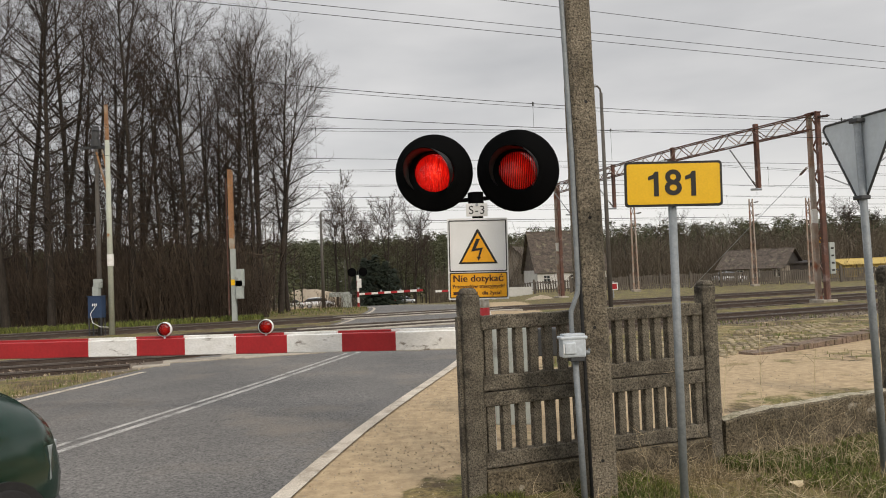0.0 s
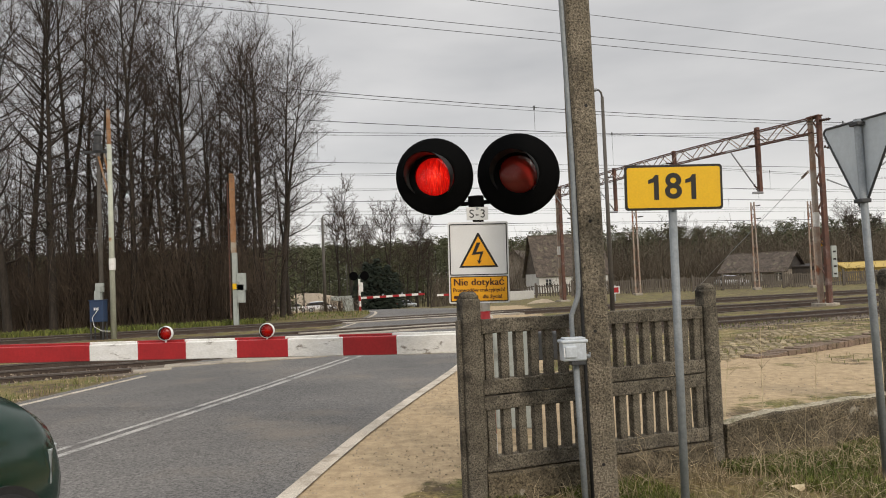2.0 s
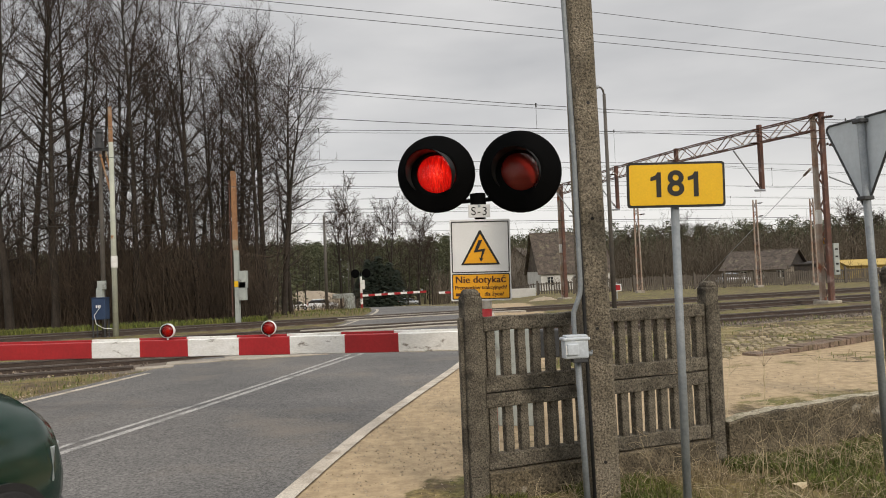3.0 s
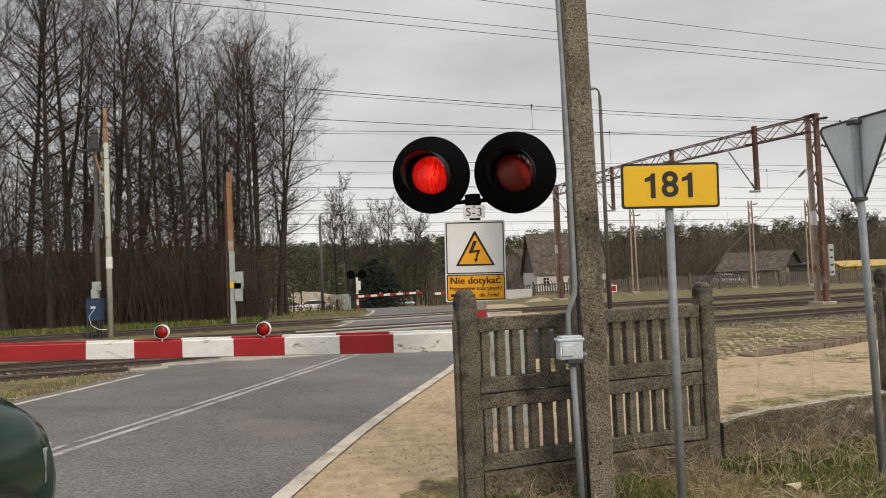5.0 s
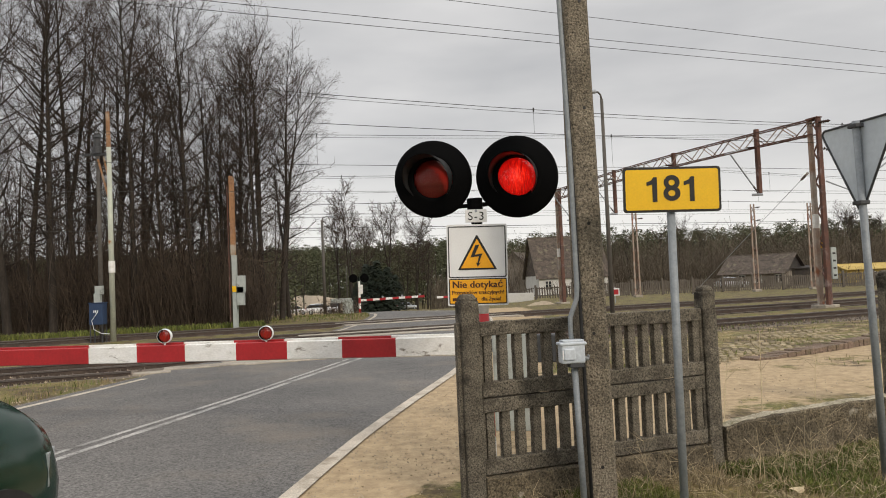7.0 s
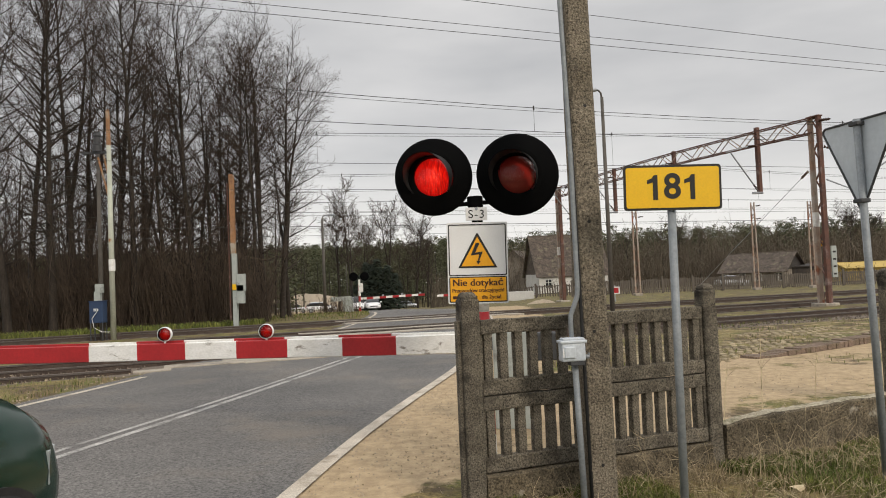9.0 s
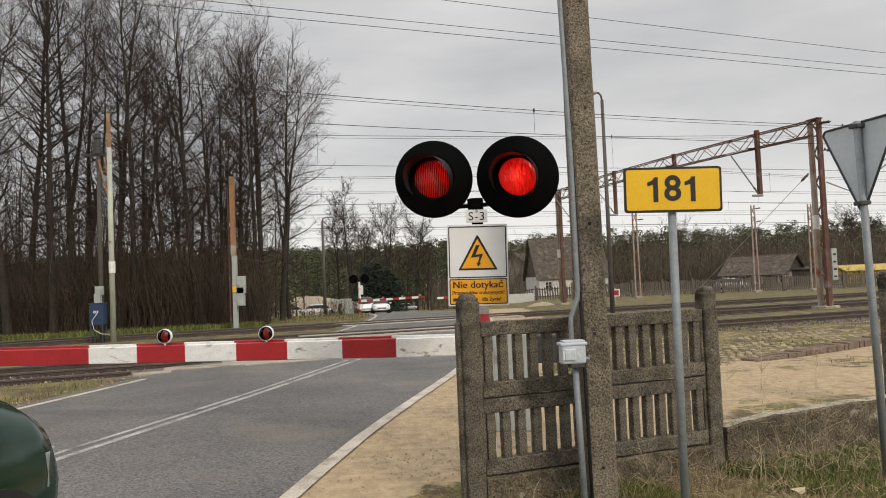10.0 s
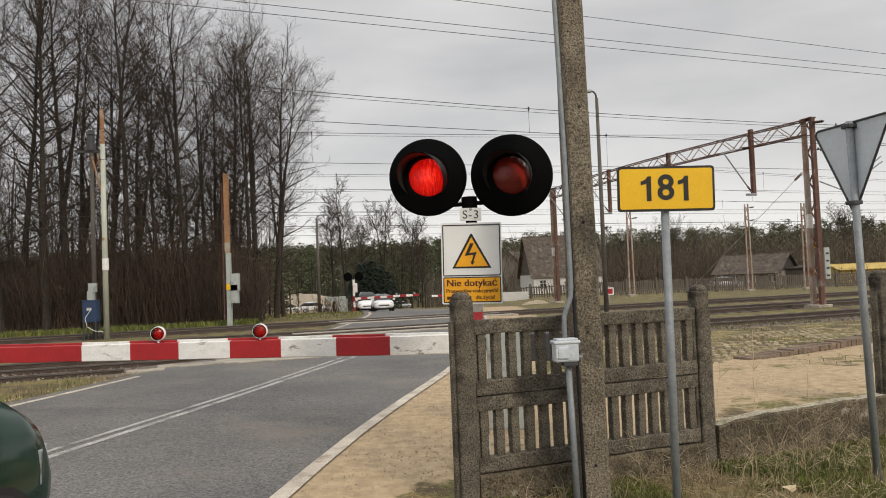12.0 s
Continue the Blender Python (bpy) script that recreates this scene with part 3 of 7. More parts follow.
def road_line(f0, f1, i0, i1, material, label):
    ob = strip_between("road_marking", [across(i, f0) for i in range(i0, i1)], [across(i, f1) for i in range(i0, i1)], 0.016, material, 1)
    tagged(ob, label, "road marking", kind="structure")


def index_at(y, line):
    return min(range(len(line)), key=lambda i: abs(line[i].y - y))


make_road()
R18, R40 = index_at(14.9, LEFT_EDGE), index_at(39, LEFT_EDGE)
road_line(-0.012, 0.010, 0, R18, LINE_WHITE, "white painted edge line on asphalt")
road_line(-0.012, 0.014, R40 - 12, 261, LINE_WHITE, "white painted edge line on asphalt")
road_line(0.974, 0.999, 0, index_at(15.2, RIGHT_EDGE), LINE_WHITE, "white painted edge line on asphalt")
road_line(0.990, 1.008, R40 - 10, 261, LINE_WHITE, "white painted edge line on asphalt")
CENTRE_LEFT = ((-6, -6.95), (-1, -5.87), (3, -5.0), (6, -4.33), (7.8, -3.92), (9.34, -3.52), (10.67, -3.19), (12.51, -2.77), (15.7, -2.09))
CENTRE_RIGHT = ((-6, -6.75), (-1, -5.68), (3, -4.8), (5.5, -4.25), (7.33, -3.82), (9.02, -3.40), (10.35, -3.08), (12.08, -2.68), (15.8, -1.84))
for table, half in ((CENTRE_LEFT, 0.04), (CENTRE_RIGHT, 0.052)):
    middle = smooth_line(table, 12)
    ob = strip_between("road_marking", [q - Vector((half, 0)) for q in middle], [q + Vector((half, 0)) for q in middle], 0.016, LINE_FADED, 2)
    tagged(ob, "worn white centre line on asphalt", "road marking", kind="structure")
for f in (0.46, 0.52):
    road_line(f, f + 0.022, index_at(44, LEFT_EDGE), index_at(52, LEFT_EDGE), LINE_WHITE, "white painted centre line on asphalt")


# ---- railway ----
def rail_bar(bm, n, s0, s1, z=0.0):
    outline = ((-0.07, 0), (0.07, 0), (0.02, 0.03), (0.014, 0.12), (0.036, 0.13), (0.036, 0.165), (-0.036, 0.165), (-0.036, 0.13), (-0.014, 0.12), (-0.02, 0.03))
    rings = [[bm.verts.new(on_rails(s, n + a, z + b)) for a, b in outline] for s in (s0, s1)]
    k = len(outline)
    for i in range(k):
        f = bm.faces.new((rings[0][i], rings[0][(i + 1) % k], rings[1][(i + 1) % k], rings[1][i]))
        f.material_index = 1 if i in (4, 5, 6) else 0
    bm.faces.new(rings[0][::-1])
    bm.faces.new(rings[1])


def cross_s(n, y_shift=0.0):
    """Where the road's middle meets a line at n: metres along the rails."""
    best = min((across(i, 0.5) for i in range(261)), key=lambda p: abs(Vector((p.x, p.y, 0)).dot(RN) - n))
    return Vector((best.x, best.y, 0)).dot(RT)


SLEEPER_MESH = None


def make_track(n):
    z = -0.095
    root = thing("railway_track", Matrix.Identity(4), "rusty steel railway track on dark timber sleepers", "railway track", "railway tracks", "structure")
    for side in (-0.75, 0.75):
        bm = bmesh.new()
        rail_bar(bm, n + side, -160, 260, z + 0.01)
        part("rail", bm, [RAIL, RAIL_TOP], root)
    global SLEEPER_MESH
    if SLEEPER_MESH is None:
        bm = bmesh.new()
        box(bm, 0.25, 2.5, 0.16, None, 0.01)
        ob = to_ob("sleeper", bm, SLEEPER)
        SLEEPER_MESH = ob.data
        bpy.data.objects.remove(ob)
    mid = cross_s(n)
    for k in range(-26, 44):
        s = mid + k * 0.65
        if abs(s - mid) < 3.9:
            continue
        ob = new("sleeper", SLEEPER_MESH)
        ob.parent = root
        p = on_rails(s, n, z - 0.13)
        ob.matrix_basis = pose(p.x, p.y, p.z, 0, 0, RAIL_TURN + random.uniform(-0.6, 0.6))
    # deck planks of the crossing
    deck = thing("crossing_deck", Matrix.Identity(4), "worn concrete deck slabs between the rails of a level crossing", "crossing deck", "crossing decks", "structure")
    for a, b in ((-1.55, -0.83), (-0.66, -0.03), (0.03, 0.66), (0.83, 1.55)):
        for k in range(-4, 4):
            bm = bmesh.new()
            p = on_rails(mid + 0.95 * k + 0.47, n + (a + b) / 2, -0.10)
            box(bm, 0.94, b - a, 0.128 + random.uniform(-0.004, 0.004), pose(p.x, p.y, p.z, 0, 0, RAIL_TURN), 0.008)
            part("deck_slab", bm, DECK, deck)


for n in TRACKS:
    make_track(n)


def old_rail():
    """A length of disused rail lying in the stones before the first track."""
    bm = bmesh.new()
    rail_bar(bm, 15.85, -14.0, -1.15, -0.085)
    tagged(to_ob("old_rail", bm, [RAIL, RAIL_TOP]), "dark rusty disused rail lying in ballast", "rail", kind="structure")


old_rail()


def verge_slabs():
    root = thing("verge_slab", Matrix.Identity(4), "pale worn concrete slabs at the edge of the crossing", "slab", "", "structure")
    for s, n, w, d in ((-0.75, 15.75, 0.7, 0.35), (0.25, 16.3, 1.6, 0.5), (1.9, 16.1, 1.7, 0.4)):
        bm = bmesh.new()
        p = on_rails(s, n, -0.05)
        box(bm, w, d, 0.085, pose(p.x, p.y, p.z, 0, 0, RAIL_TURN), 0.012)
        part("slab", bm, DECK, root)


verge_slabs()


def ballast_stones():
    rnd = random.Random(5)
    verts, faces = [], []
    for _ in range(24000):
        c = rnd.choice((*TRACKS, TRACKS[0] - 1.4))
        n = c + rnd.uniform(-2.0, 2.0) * (1.0 if c in TRACKS else 0.45)
        s = rnd.uniform(-24, 34)
        if abs(s - cross_s(c)) < 4.2:
            continue
        p = on_rails(s, n, -0.115 if c in TRACKS else -0.03)
        r = rnd.uniform(0.025, 0.06)
        o = len(verts)
        for k in range(3):
            a = 2.1 * k + rnd.random()
            verts.append((p.x + r * math.cos(a), p.y + r * math.sin(a), p.z - 0.02))
        verts.append((p.x + rnd.uniform(-0.01, 0.01), p.y, p.z + r * rnd.uniform(0.5, 1.0)))
        faces += [(o, o + 1, o + 3), (o + 1, o + 2, o + 3), (o + 2, o, o + 3)]
    me = bpy.data.meshes.new("ballast")
    me.from_pydata(verts, [], faces)
    me.materials.append(BALLAST)
    tagged(new("ballast", me), "brown grey crushed stone ballast between rails", "ballast", kind="stuff")


ballast_stones()


# ---- concrete fence ----
FENCE_TURN = math.degrees(math.atan2(FENCE_DIR.y, FENCE_DIR.x))


def fence_frame(name, label, category):
    return thing(name, pose(FENCE_A.x, FENCE_A.y, 0, 0, 0, FENCE_TURN), label, category)


def fence_post(root, x, height, width, chipped):
    bm = bmesh.new()
    h = height + 0.15
    w, d = width / 2, width * 0.42
    box(bm, width, 2 * d, h - 0.05, None, 0.012)
    box(bm, width * 0.98, 2 * d * 0.98, 0.05, pose(0, 0, h - 0.052), 0.018, taper=0.7)
    bmesh.ops.subdivide_edges(bm, edges=[e for e in bm.edges if abs(e.verts[0].co.z - e.verts[1].co.z) > 0.8], cuts=14)
    for v in bm.verts:
        k = 0.014 if chipped and v.co.z > h - 0.2 else 0.005
        v.co += Vector((noise.noise(v.co * 9 + Vector((x, 0, 0))), noise.noise(v.co * 9 + Vector((5, x, 0))), 0)) * k
    post = part("post", bm, CONCRETE, root, m=pose(x, 0, -0.15))
    for s in (-1, 1):
        bm = bmesh.new()
        box(bm, 0.03, 0.05, h - 0.22, pose(s * (w + 0.012), 0, 0.02), 0.006)
        part("groove_lip", bm, CONCRETE, post)
    return post


def fence_panel(root, z0, h, seed):
    """One cast panel: two rails with upright slats between them."""
    rnd = random.Random(seed)
    length = (FENCE_B - FENCE_A).length - 0.15
    bm = bmesh.new()
    for z, t in ((0.0, 0.105), (h - 0.10, 0.10)):
        sub = bmesh.new()
        box(sub, length, 0.085, t, pose(0, 0, z), 0.008)
        bmesh.ops.subdivide_edges(sub, edges=[e for e in sub.edges if abs(e.verts[0].co.x - e.verts[1].co.x) > 1], cuts=24)
        for v in sub.verts:
            v.co.z += 0.008 * noise.noise(Vector((v.co.x * 7, seed, z)))
            v.co.y += 0.004 * noise.noise(Vector((v.co.x * 9, seed, v.co.z * 20)))
        tmp = bpy.data.meshes.new("tmp")
        sub.to_mesh(tmp)
        sub.free()
        bm.from_mesh(tmp)
        bpy.data.meshes.remove(tmp)
    panel = part("panel", bm, CONCRETE, root, m=pose((FENCE_B - FENCE_A).length / 2, 0, z0))
    count = 16
    pitch = length / count
    for k in range(count):
        bm = bmesh.new()
        x = -length / 2 + pitch * (k + 0.5)
        box(bm, 0.064, 0.068, h - 0.19, None, 0.009)
        bmesh.ops.subdivide_edges(bm, edges=[e for e in bm.edges if abs(e.verts[0].co.z - e.verts[1].co.z) > 0.2], cuts=4)
        for v in bm.verts:
            v.co.x += 0.004 * noise.noise(v.co * 11 + Vector((k * 3.1, seed, 0)))
        part("slat", bm, CONCRETE, panel, m=pose(x + rnd.uniform(-0.003, 0.003), 0, 0.097, 0, rnd.uniform(-0.5, 0.5), 0))


def plinth(root, x0, x1, top0, top1, rough):
    """A low cast wall with an uneven, crumbled top."""
    length = x1 - x0
    n = 90
    bm = bmesh.new()
    rows = []
    for i in range(n + 1):
        x = length * i / n
        z = 0.2 + top0 + (top1 - top0) * i / n + rough * (noise.noise((x * 3.1, 1.7, 0)) + 0.6 * noise.noise((x * 9, 3, 0)))
        if rough > 0.015:
            z -= 0.035 * (1 - step(0.05, 0.2, x)) + 0.012 * (1 - step(0.25, 0.6, x))
        row = []
        for y, zz in ((-0.08, 0.0), (-0.078, z * 0.2), (-0.078, z * 0.35), (-0.075, z * 0.5), (-0.072, z * 0.7), (-0.07, z * 0.85), (-0.07, z - 0.015), (-0.05, z), (0.05, z + rough * 0.3), (0.07, z - 0.02), (0.08, 0.0)):
            row.append(bm.verts.new((x, y + 0.022 * noise.noise((x * 5, zz * 9, 2)) + 0.01 * noise.noise((x * 17, zz * 20, 5)), zz)))
        rows.append(row)
    for a_, b_ in zip(rows, rows[1:]):
        for k in range(len(rows[0]) - 1):
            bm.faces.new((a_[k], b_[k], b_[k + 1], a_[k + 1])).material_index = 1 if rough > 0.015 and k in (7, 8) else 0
    bm.faces.new(rows[0])
    bm.faces.new(rows[-1][::-1])
    bmesh.ops.recalc_face_normals(bm, faces=bm.faces[:])
    part("plinth", bm, [PLINTH, WALL_CRUST], root, "crumbling mossy concrete base", m=pose(x0, 0, -0.2))


def fences():
    span = (FENCE_B - FENCE_A).length
    root = fence_frame("concrete_fence", "weathered slotted concrete fence bay with two posts", "fence")
    fence_post(root, 0.0, 1.50, 0.14, False)
    fence_post(root, span, 1.475, 0.13, True)
    fence_panel(root, 0.765, 0.53, 3)
    fence_panel(root, 0.225, 0.53, 4)
    plinth(root, 0.07, span - 0.07, 0.215, 0.215, 0.008)
    root = fence_frame("low_wall", "low broken concrete wall with lichen and moss", "wall")
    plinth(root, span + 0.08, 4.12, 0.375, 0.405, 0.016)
    fence_post(root, 4.21, 1.53, 0.15, True)


fences()


# ---- concrete utility pole with its conduit and box ----
def utility_pole():
    base, lean = Vector((1.03, 5.12, 0)), -0.4
    root = thing("utility_pole", pose(base.x, base.y, -0.1, 0, lean, 4), "tall rough concrete utility pole, tapered, with exposed gravel", "utility pole")
    bm = bmesh.new()
    rings = []
    for i in range(23):
        z = 7.5 * i / 22
        w, d = 0.098 - 0.0042 * z, 0.115 - 0.004 * z
        c = 0.02
        rings.append([bm.verts.new((x + 0.003 * noise.noise((x * 20, z * 4, y)), y, z)) for x, y in ((-w + c, -d), (w - c, -d), (w, -d + c), (w, d - c), (w - c, d), (-w + c, d), (-w, d - c), (-w, -d + c))])
    for a, b in zip(rings, rings[1:]):
        for k in range(8):
            bm.faces.new((a[k], a[(k + 1) % 8], b[(k + 1) % 8], b[k]))
    bm.faces.new(rings[-1])
    part("shaft", bm, CONCRETE_POLE, root)
    # bolt holes as flat black discs, their inner shade put into the colour
    for z in (0.4, 1.3, 2.05, 2.85, 3.6):
        bm = bmesh.new()
        tube(bm, [(0.006 + 0.02 * math.sin(z * 9), -0.118 + 0.004 * z, z), (0.006 + 0.02 * math.sin(z * 9), -0.112 + 0.004 * z, z)], 0.012, 8)
        part("hole_shade_disc", bm, INK, root)
    return root


utility_pole()


def conduit():
    root = thing("cable_conduit", pose(0.90, 4.97, 0), "grey painted steel cable conduit with a kink, strapped to a pole", "conduit")
    bm = bmesh.new()
    tube(bm, [(-0.005, 0, -0.05), (-0.018, 0, 0.5), (-0.030, 0, 1.04)], 0.021, 12)
    part("lower_pipe", bm, GREY_PAINT, root, smooth=True)
    bm = bmesh.new()
    tube(bm, [(-0.042, 0, 1.12), (-0.045, 0, 1.27), (-0.042, 0, 1.32), (-0.018, 0, 1.38), (0.006, 0, 1.44), (0.012, 0, 1.51), (0.010, 0.01, 2.4), (-0.012, 0.03, 3.6), (-0.045, 0.06, 5.4)], 0.0165, 12)
    part("upper_pipe", bm, GREY_PAINT, root, smooth=True)
    bm = bmesh.new()
    tube(bm, [(0.045, 0.01, 0.0), (0.035, 0.01, 1.0), (0.028, 0.01, 1.6), (0.022, 0.02, 2.4), (-0.004, 0.04, 3.6), (-0.03, 0.07, 5.4)], 0.012, 8)
    part("black_cable", bm, TYRE, root, "black rubber cable", smooth=True)
    return root


conduit()


def junction_box():
    root = thing("junction_box", pose(0.848, 4.93, 1.015, 0, 0, 8), "pale grey plastic junction box on a conduit", "junction box")
    bm = bmesh.new()
    box(bm, 0.165, 0.09, 0.125, pose(0, 0, 0), 0.012)
    part("body", bm, JBOX, root)
    bm = bmesh.new()
    box(bm, 0.185, 0.105, 0.022, pose(0, 0, 0.12), 0.008)
    box(bm, 0.15, 0.085, 0.016, pose(0.004, 0, 0.14), 0.006)
    part("lid", bm, JBOX, root)
    bm = bmesh.new()
    box(bm, 0.075, 0.02, 0.075, pose(-0.03, -0.05, 0.025), 0.006)
    part("cover_plate", bm, JBOX, root)
    bm = bmesh.new()
    box(bm, 0.018, 0.006, 0.06, pose(-0.068, -0.047, 0.03), 0.001)
    part("label_strip", bm, SIGN_WHITE, root, "small pale label")
    bm = bmesh.new()
    tube(bm, [(0.082, 0, 0.03), (0.115, 0, 0.022)], 0.014, 8)
    tube(bm, [(0.112, 0, 0.022), (0.118, 0, 0.05)], 0.008, 6)
    part("cable_gland", bm, GREY_PAINT, root)
    bm = bmesh.new()
    box(bm, 0.10, 0.07, 0.03, pose(0.025, 0, -0.028), 0.005)
    part("gland_plate", bm, PLASTIC, root)
    return root


junction_box()


# ---- road number sign ----
def number_sign():
    x, y = 1.482, 4.65
    root = thing("road_number_sign", pose(x, y, 0, 0, 0, -2), "yellow road number plate on a grey steel post", "road sign")
    bm = bmesh.new()
    tube(bm, [(-0.015, 0.03, -0.1), (0.002, 0.03, 2.06)], 0.026, 16)
    part("post", bm, GREY_PAINT, root, "grey painted steel post", smooth=True)
    face = pose(0.004, -0.012, 2.118, 0, 1.2, 0)
    bm = bmesh.new()
    prism(bm, rounded(0.615, 0.288, 0.022), 0.0, 0.012)
    part("border", bm, INK, root, "black rim", m=face)
    bm = bmesh.new()
    prism(bm, rounded(0.585, 0.258, 0.014), -0.003, 0.0)
    part("plate", bm, SIGN_YELLOW, root, m=face)
    writing("middle_figure", "8", 0.222, INK, root, face @ pose(-0.002, -0.0045, 0.0), "black figure", 1.0, 0.0045)
    for dx in (-0.122, 0.112):
        bm = bmesh.new()
        prism(bm, ((-0.002, -0.078), (0.028, -0.078), (0.028, 0.080), (0.006, 0.080), (-0.008, 0.060), (-0.038, 0.048), (-0.038, 0.024), (-0.002, 0.034)), -0.0055, -0.004)
        part("figure", bm, INK, root, "black figure", m=face @ pose(dx, 0, 0))
    for z in (-0.07, 0.07):
        bm = bmesh.new()
        box(bm, 0.08, 0.05, 0.025, pose(0.004, 0.035, 2.11 + z), 0.004)
        part("clamp", bm, GALV, root)
    return root


number_sign()


# ---- give-way sign seen from behind ----
def triangle_sign():
    root = thing("give_way_sign", pose(3.115, 5.38, 0, 0, 0, 0), "bare metal back of a triangular sign on a steel post", "road sign")
    bm = bmesh.new()
    tube(bm, [(0.045, 0, -0.1), (-0.01, 0, 2.65)], 0.027, 16)
    part("post", bm, GREY_PAINT, root, "grey galvanised post", smooth=True)
    turn = pose(0.02, 0.036, 2.32, 0, 0.6, -80)
    s = 0.375
    tri = []
    for cx, cz in ((-s, 0.325), (0, -0.325), (s, 0.325)):
        for k in range(5):
            base = {-s: 100, 0: 235, s: -20}[cx]
            a = radians(base + k * 22)
            tri.append((cx * 0.9 + 0.035 * math.cos(a), cz * 0.9 + 0.035 * math.sin(a)))
    bm = bmesh.new()
    prism(bm, tri, -0.004, 0.004)
    part("plate", bm, ALU_BACK, root, m=turn)
    bm = bmesh.new()
    n = len(tri)
    for i in range(n):
        (x0, z0), (x1, z1) = tri[i], tri[(i + 1) % n]
        tube(bm, [(x0, -0.006, z0), (x1, -0.006, z1)], 0.009, 6)
    part("rim", bm, PLASTIC, root, "dark folded edge", m=turn)
    for z in (2.03, 2.60):
        bm = bmesh.new()
        box(bm, 0.09, 0.08, 0.03, pose(-0.005, 0.005, z, 0, 0, -80), 0.006)
        part("clamp", bm, PLASTIC, root)
    return root


triangle_sign()


# ---- crossing signal with two red lamps ----
SIGNAL = Vector((0.325, 5.98, 0))


def lamp_hood(bm, r, length, m):
    """A visor open below: a sleeve over the upper part of a lens."""
    seg = 26
    rings = []
    for rr, y, cut in ((r, 0.0, 0), (r * 1.06, -length * 0.5, 1), (r * 1.10, -length, 2)):
        ring = []
        for k in range(seg + 1):
            a = radians(-48 + 276 * k / seg)
            fall = abs(k / seg - 0.5) * 2
            yy = y * (1 - 0.75 * fall ** 2.2)
            ring.append((rr * math.cos(a), yy, rr * math.sin(a)))
        rings.append(ring)
    t = 0.006
    for sgn in (0, 1):
        vs = [[bm.verts.new((x * (1 + sgn * t / r), y, z * (1 + sgn * t / r))) for x, y, z in ring] for ring in rings]
        for a, b in zip(vs, vs[1:]):
            for k in range(seg):
                bm.faces.new((a[k], a[k + 1], b[k + 1], b[k]))
    bmesh.ops.transform(bm, matrix=m, verts=bm.verts[:])


def crossing_signal():
    root = thing("crossing_signal", pose(SIGNAL.x, SIGNAL.y, 0, 0, 0, 0), "level crossing signal with two round black lamps on a striped mast", "crossing signal")
    # striped mast
    z, red = 0.0, False
    while z < 1.9:
        bm = bmesh.new()
        tube(bm, [(0.02 - 0.012 * z, 0, z), (0.02 - 0.012 * (z + 0.33), 0, z + 0.33)], 0.042, 16)
        part("mast_band", bm, BOOM_WHITE if not red else BOOM_RED, root, "red band" if red else "white band", smooth=True)
        z, red = z + 0.33, not red
    bm = bmesh.new()
    tube(bm, [(-0.012, 0, 1.9), (-0.028, 0, 2.22)], 0.045, 16)
    tube(bm, [(-0.03, 0, 2.165), (-0.032, 0, 2.26)], 0.064, 16)
    tube(bm, [(-0.20, 0.02, 2.20), (0.15, 0.02, 2.215)], 0.018, 10)
    part("mast_head", bm, BOARD_BLACK, root, "black mast head and arm")
    moving = []
    for x, zc, r, turn in ((-0.361, 2.434, 0.318, -8), (0.327, 2.428, 0.338, 8)):
        at = pose(x, 0.0, zc, 0, 0, 0)
        bm = bmesh.new()
        lathe(bm, ((0.162, -0.055), (0.172, -0.06), (r * 0.62, -0.05), (r * 0.93, -0.012), (r, 0.0), (r, 0.012), (r * 0.9, 0.02), (0.19, 0.03), (0.19, 0.26), (0.0, 0.27)), 48)
        bmesh.ops.recalc_face_normals(bm, faces=bm.faces[:])
        board = part("backboard", bm, BOARD_BLACK, root, m=at, smooth=True)
        bm = bmesh.new()
        lathe(bm, ((0.162, -0.055), (0.162, 0.25), (0.0, 0.255)), 40)
        part("lamp_housing", bm, BOARD_BLACK, root, m=at)
        bm = bmesh.new()
        lamp_hood(bm, 0.172, 0.21, pose(-0.014, -0.04, 0, 7, 0, -19))
        part("visor", bm, HOOD_INSIDE, root, m=at, smooth=True)
        bm = bmesh.new()
        lathe(bm, ((0.161, -0.035), (0.13, -0.055), (0.08, -0.068), (0.0, -0.073)), 40)
        part("lens", bm, LENS, root, "ribbed red glass lens", m=at, smooth=True)
        # a round insert of upright vanes, each lit on one face and dark on the other
        vanes = []
        for vx, lit in zip(VANE_AT, GLOW_VANES):
            bm = bmesh.new()
            half = 0.157 / VANES
            n = 4
            cols = []
            for q in range(n + 1):
                u = -half + 2 * half * q / n
                top = math.sqrt(max(0.157 ** 2 - min(abs(vx + u), 0.1565) ** 2, 1e-6))
                cols.append((u, top))
            for y, index in ((-0.002, 0), (0.002, 1)):
                vs = [(bm.verts.new((u, y, -top)), bm.verts.new((u, y, top))) for u, top in cols]
                for a, c in zip(vs, vs[1:]):
                    f = bm.faces.new((a[0], c[0], c[1], a[1]) if index == 0 else (a[1], c[1], c[0], a[0]))
                    f.material_index = index
            vanes.append((part("vane", bm, [lit, DARK_REFLECTOR], root, "lamp vane, lit red on one face"), (x + vx, 0.02, zc)))
        moving.append(vanes)
    # number plate of the signal, mirrored face turned away from the road
    bm = bmesh.new()
    box(bm, 0.175, 0.008, 0.105, pose(0, 0, -0.052), 0.003)
    plate = part("tag_plate", bm, SIGN_WHITE, root, "small white plate", m=pose(-0.028, -0.06, 2.112, 0, 1.0, 0))
    tag = writing("tag_text", "S-3", 0.095, INK, plate, pose(0, -0.0055, -0.004), "black letters", 1.15)
    bm = bmesh.new()
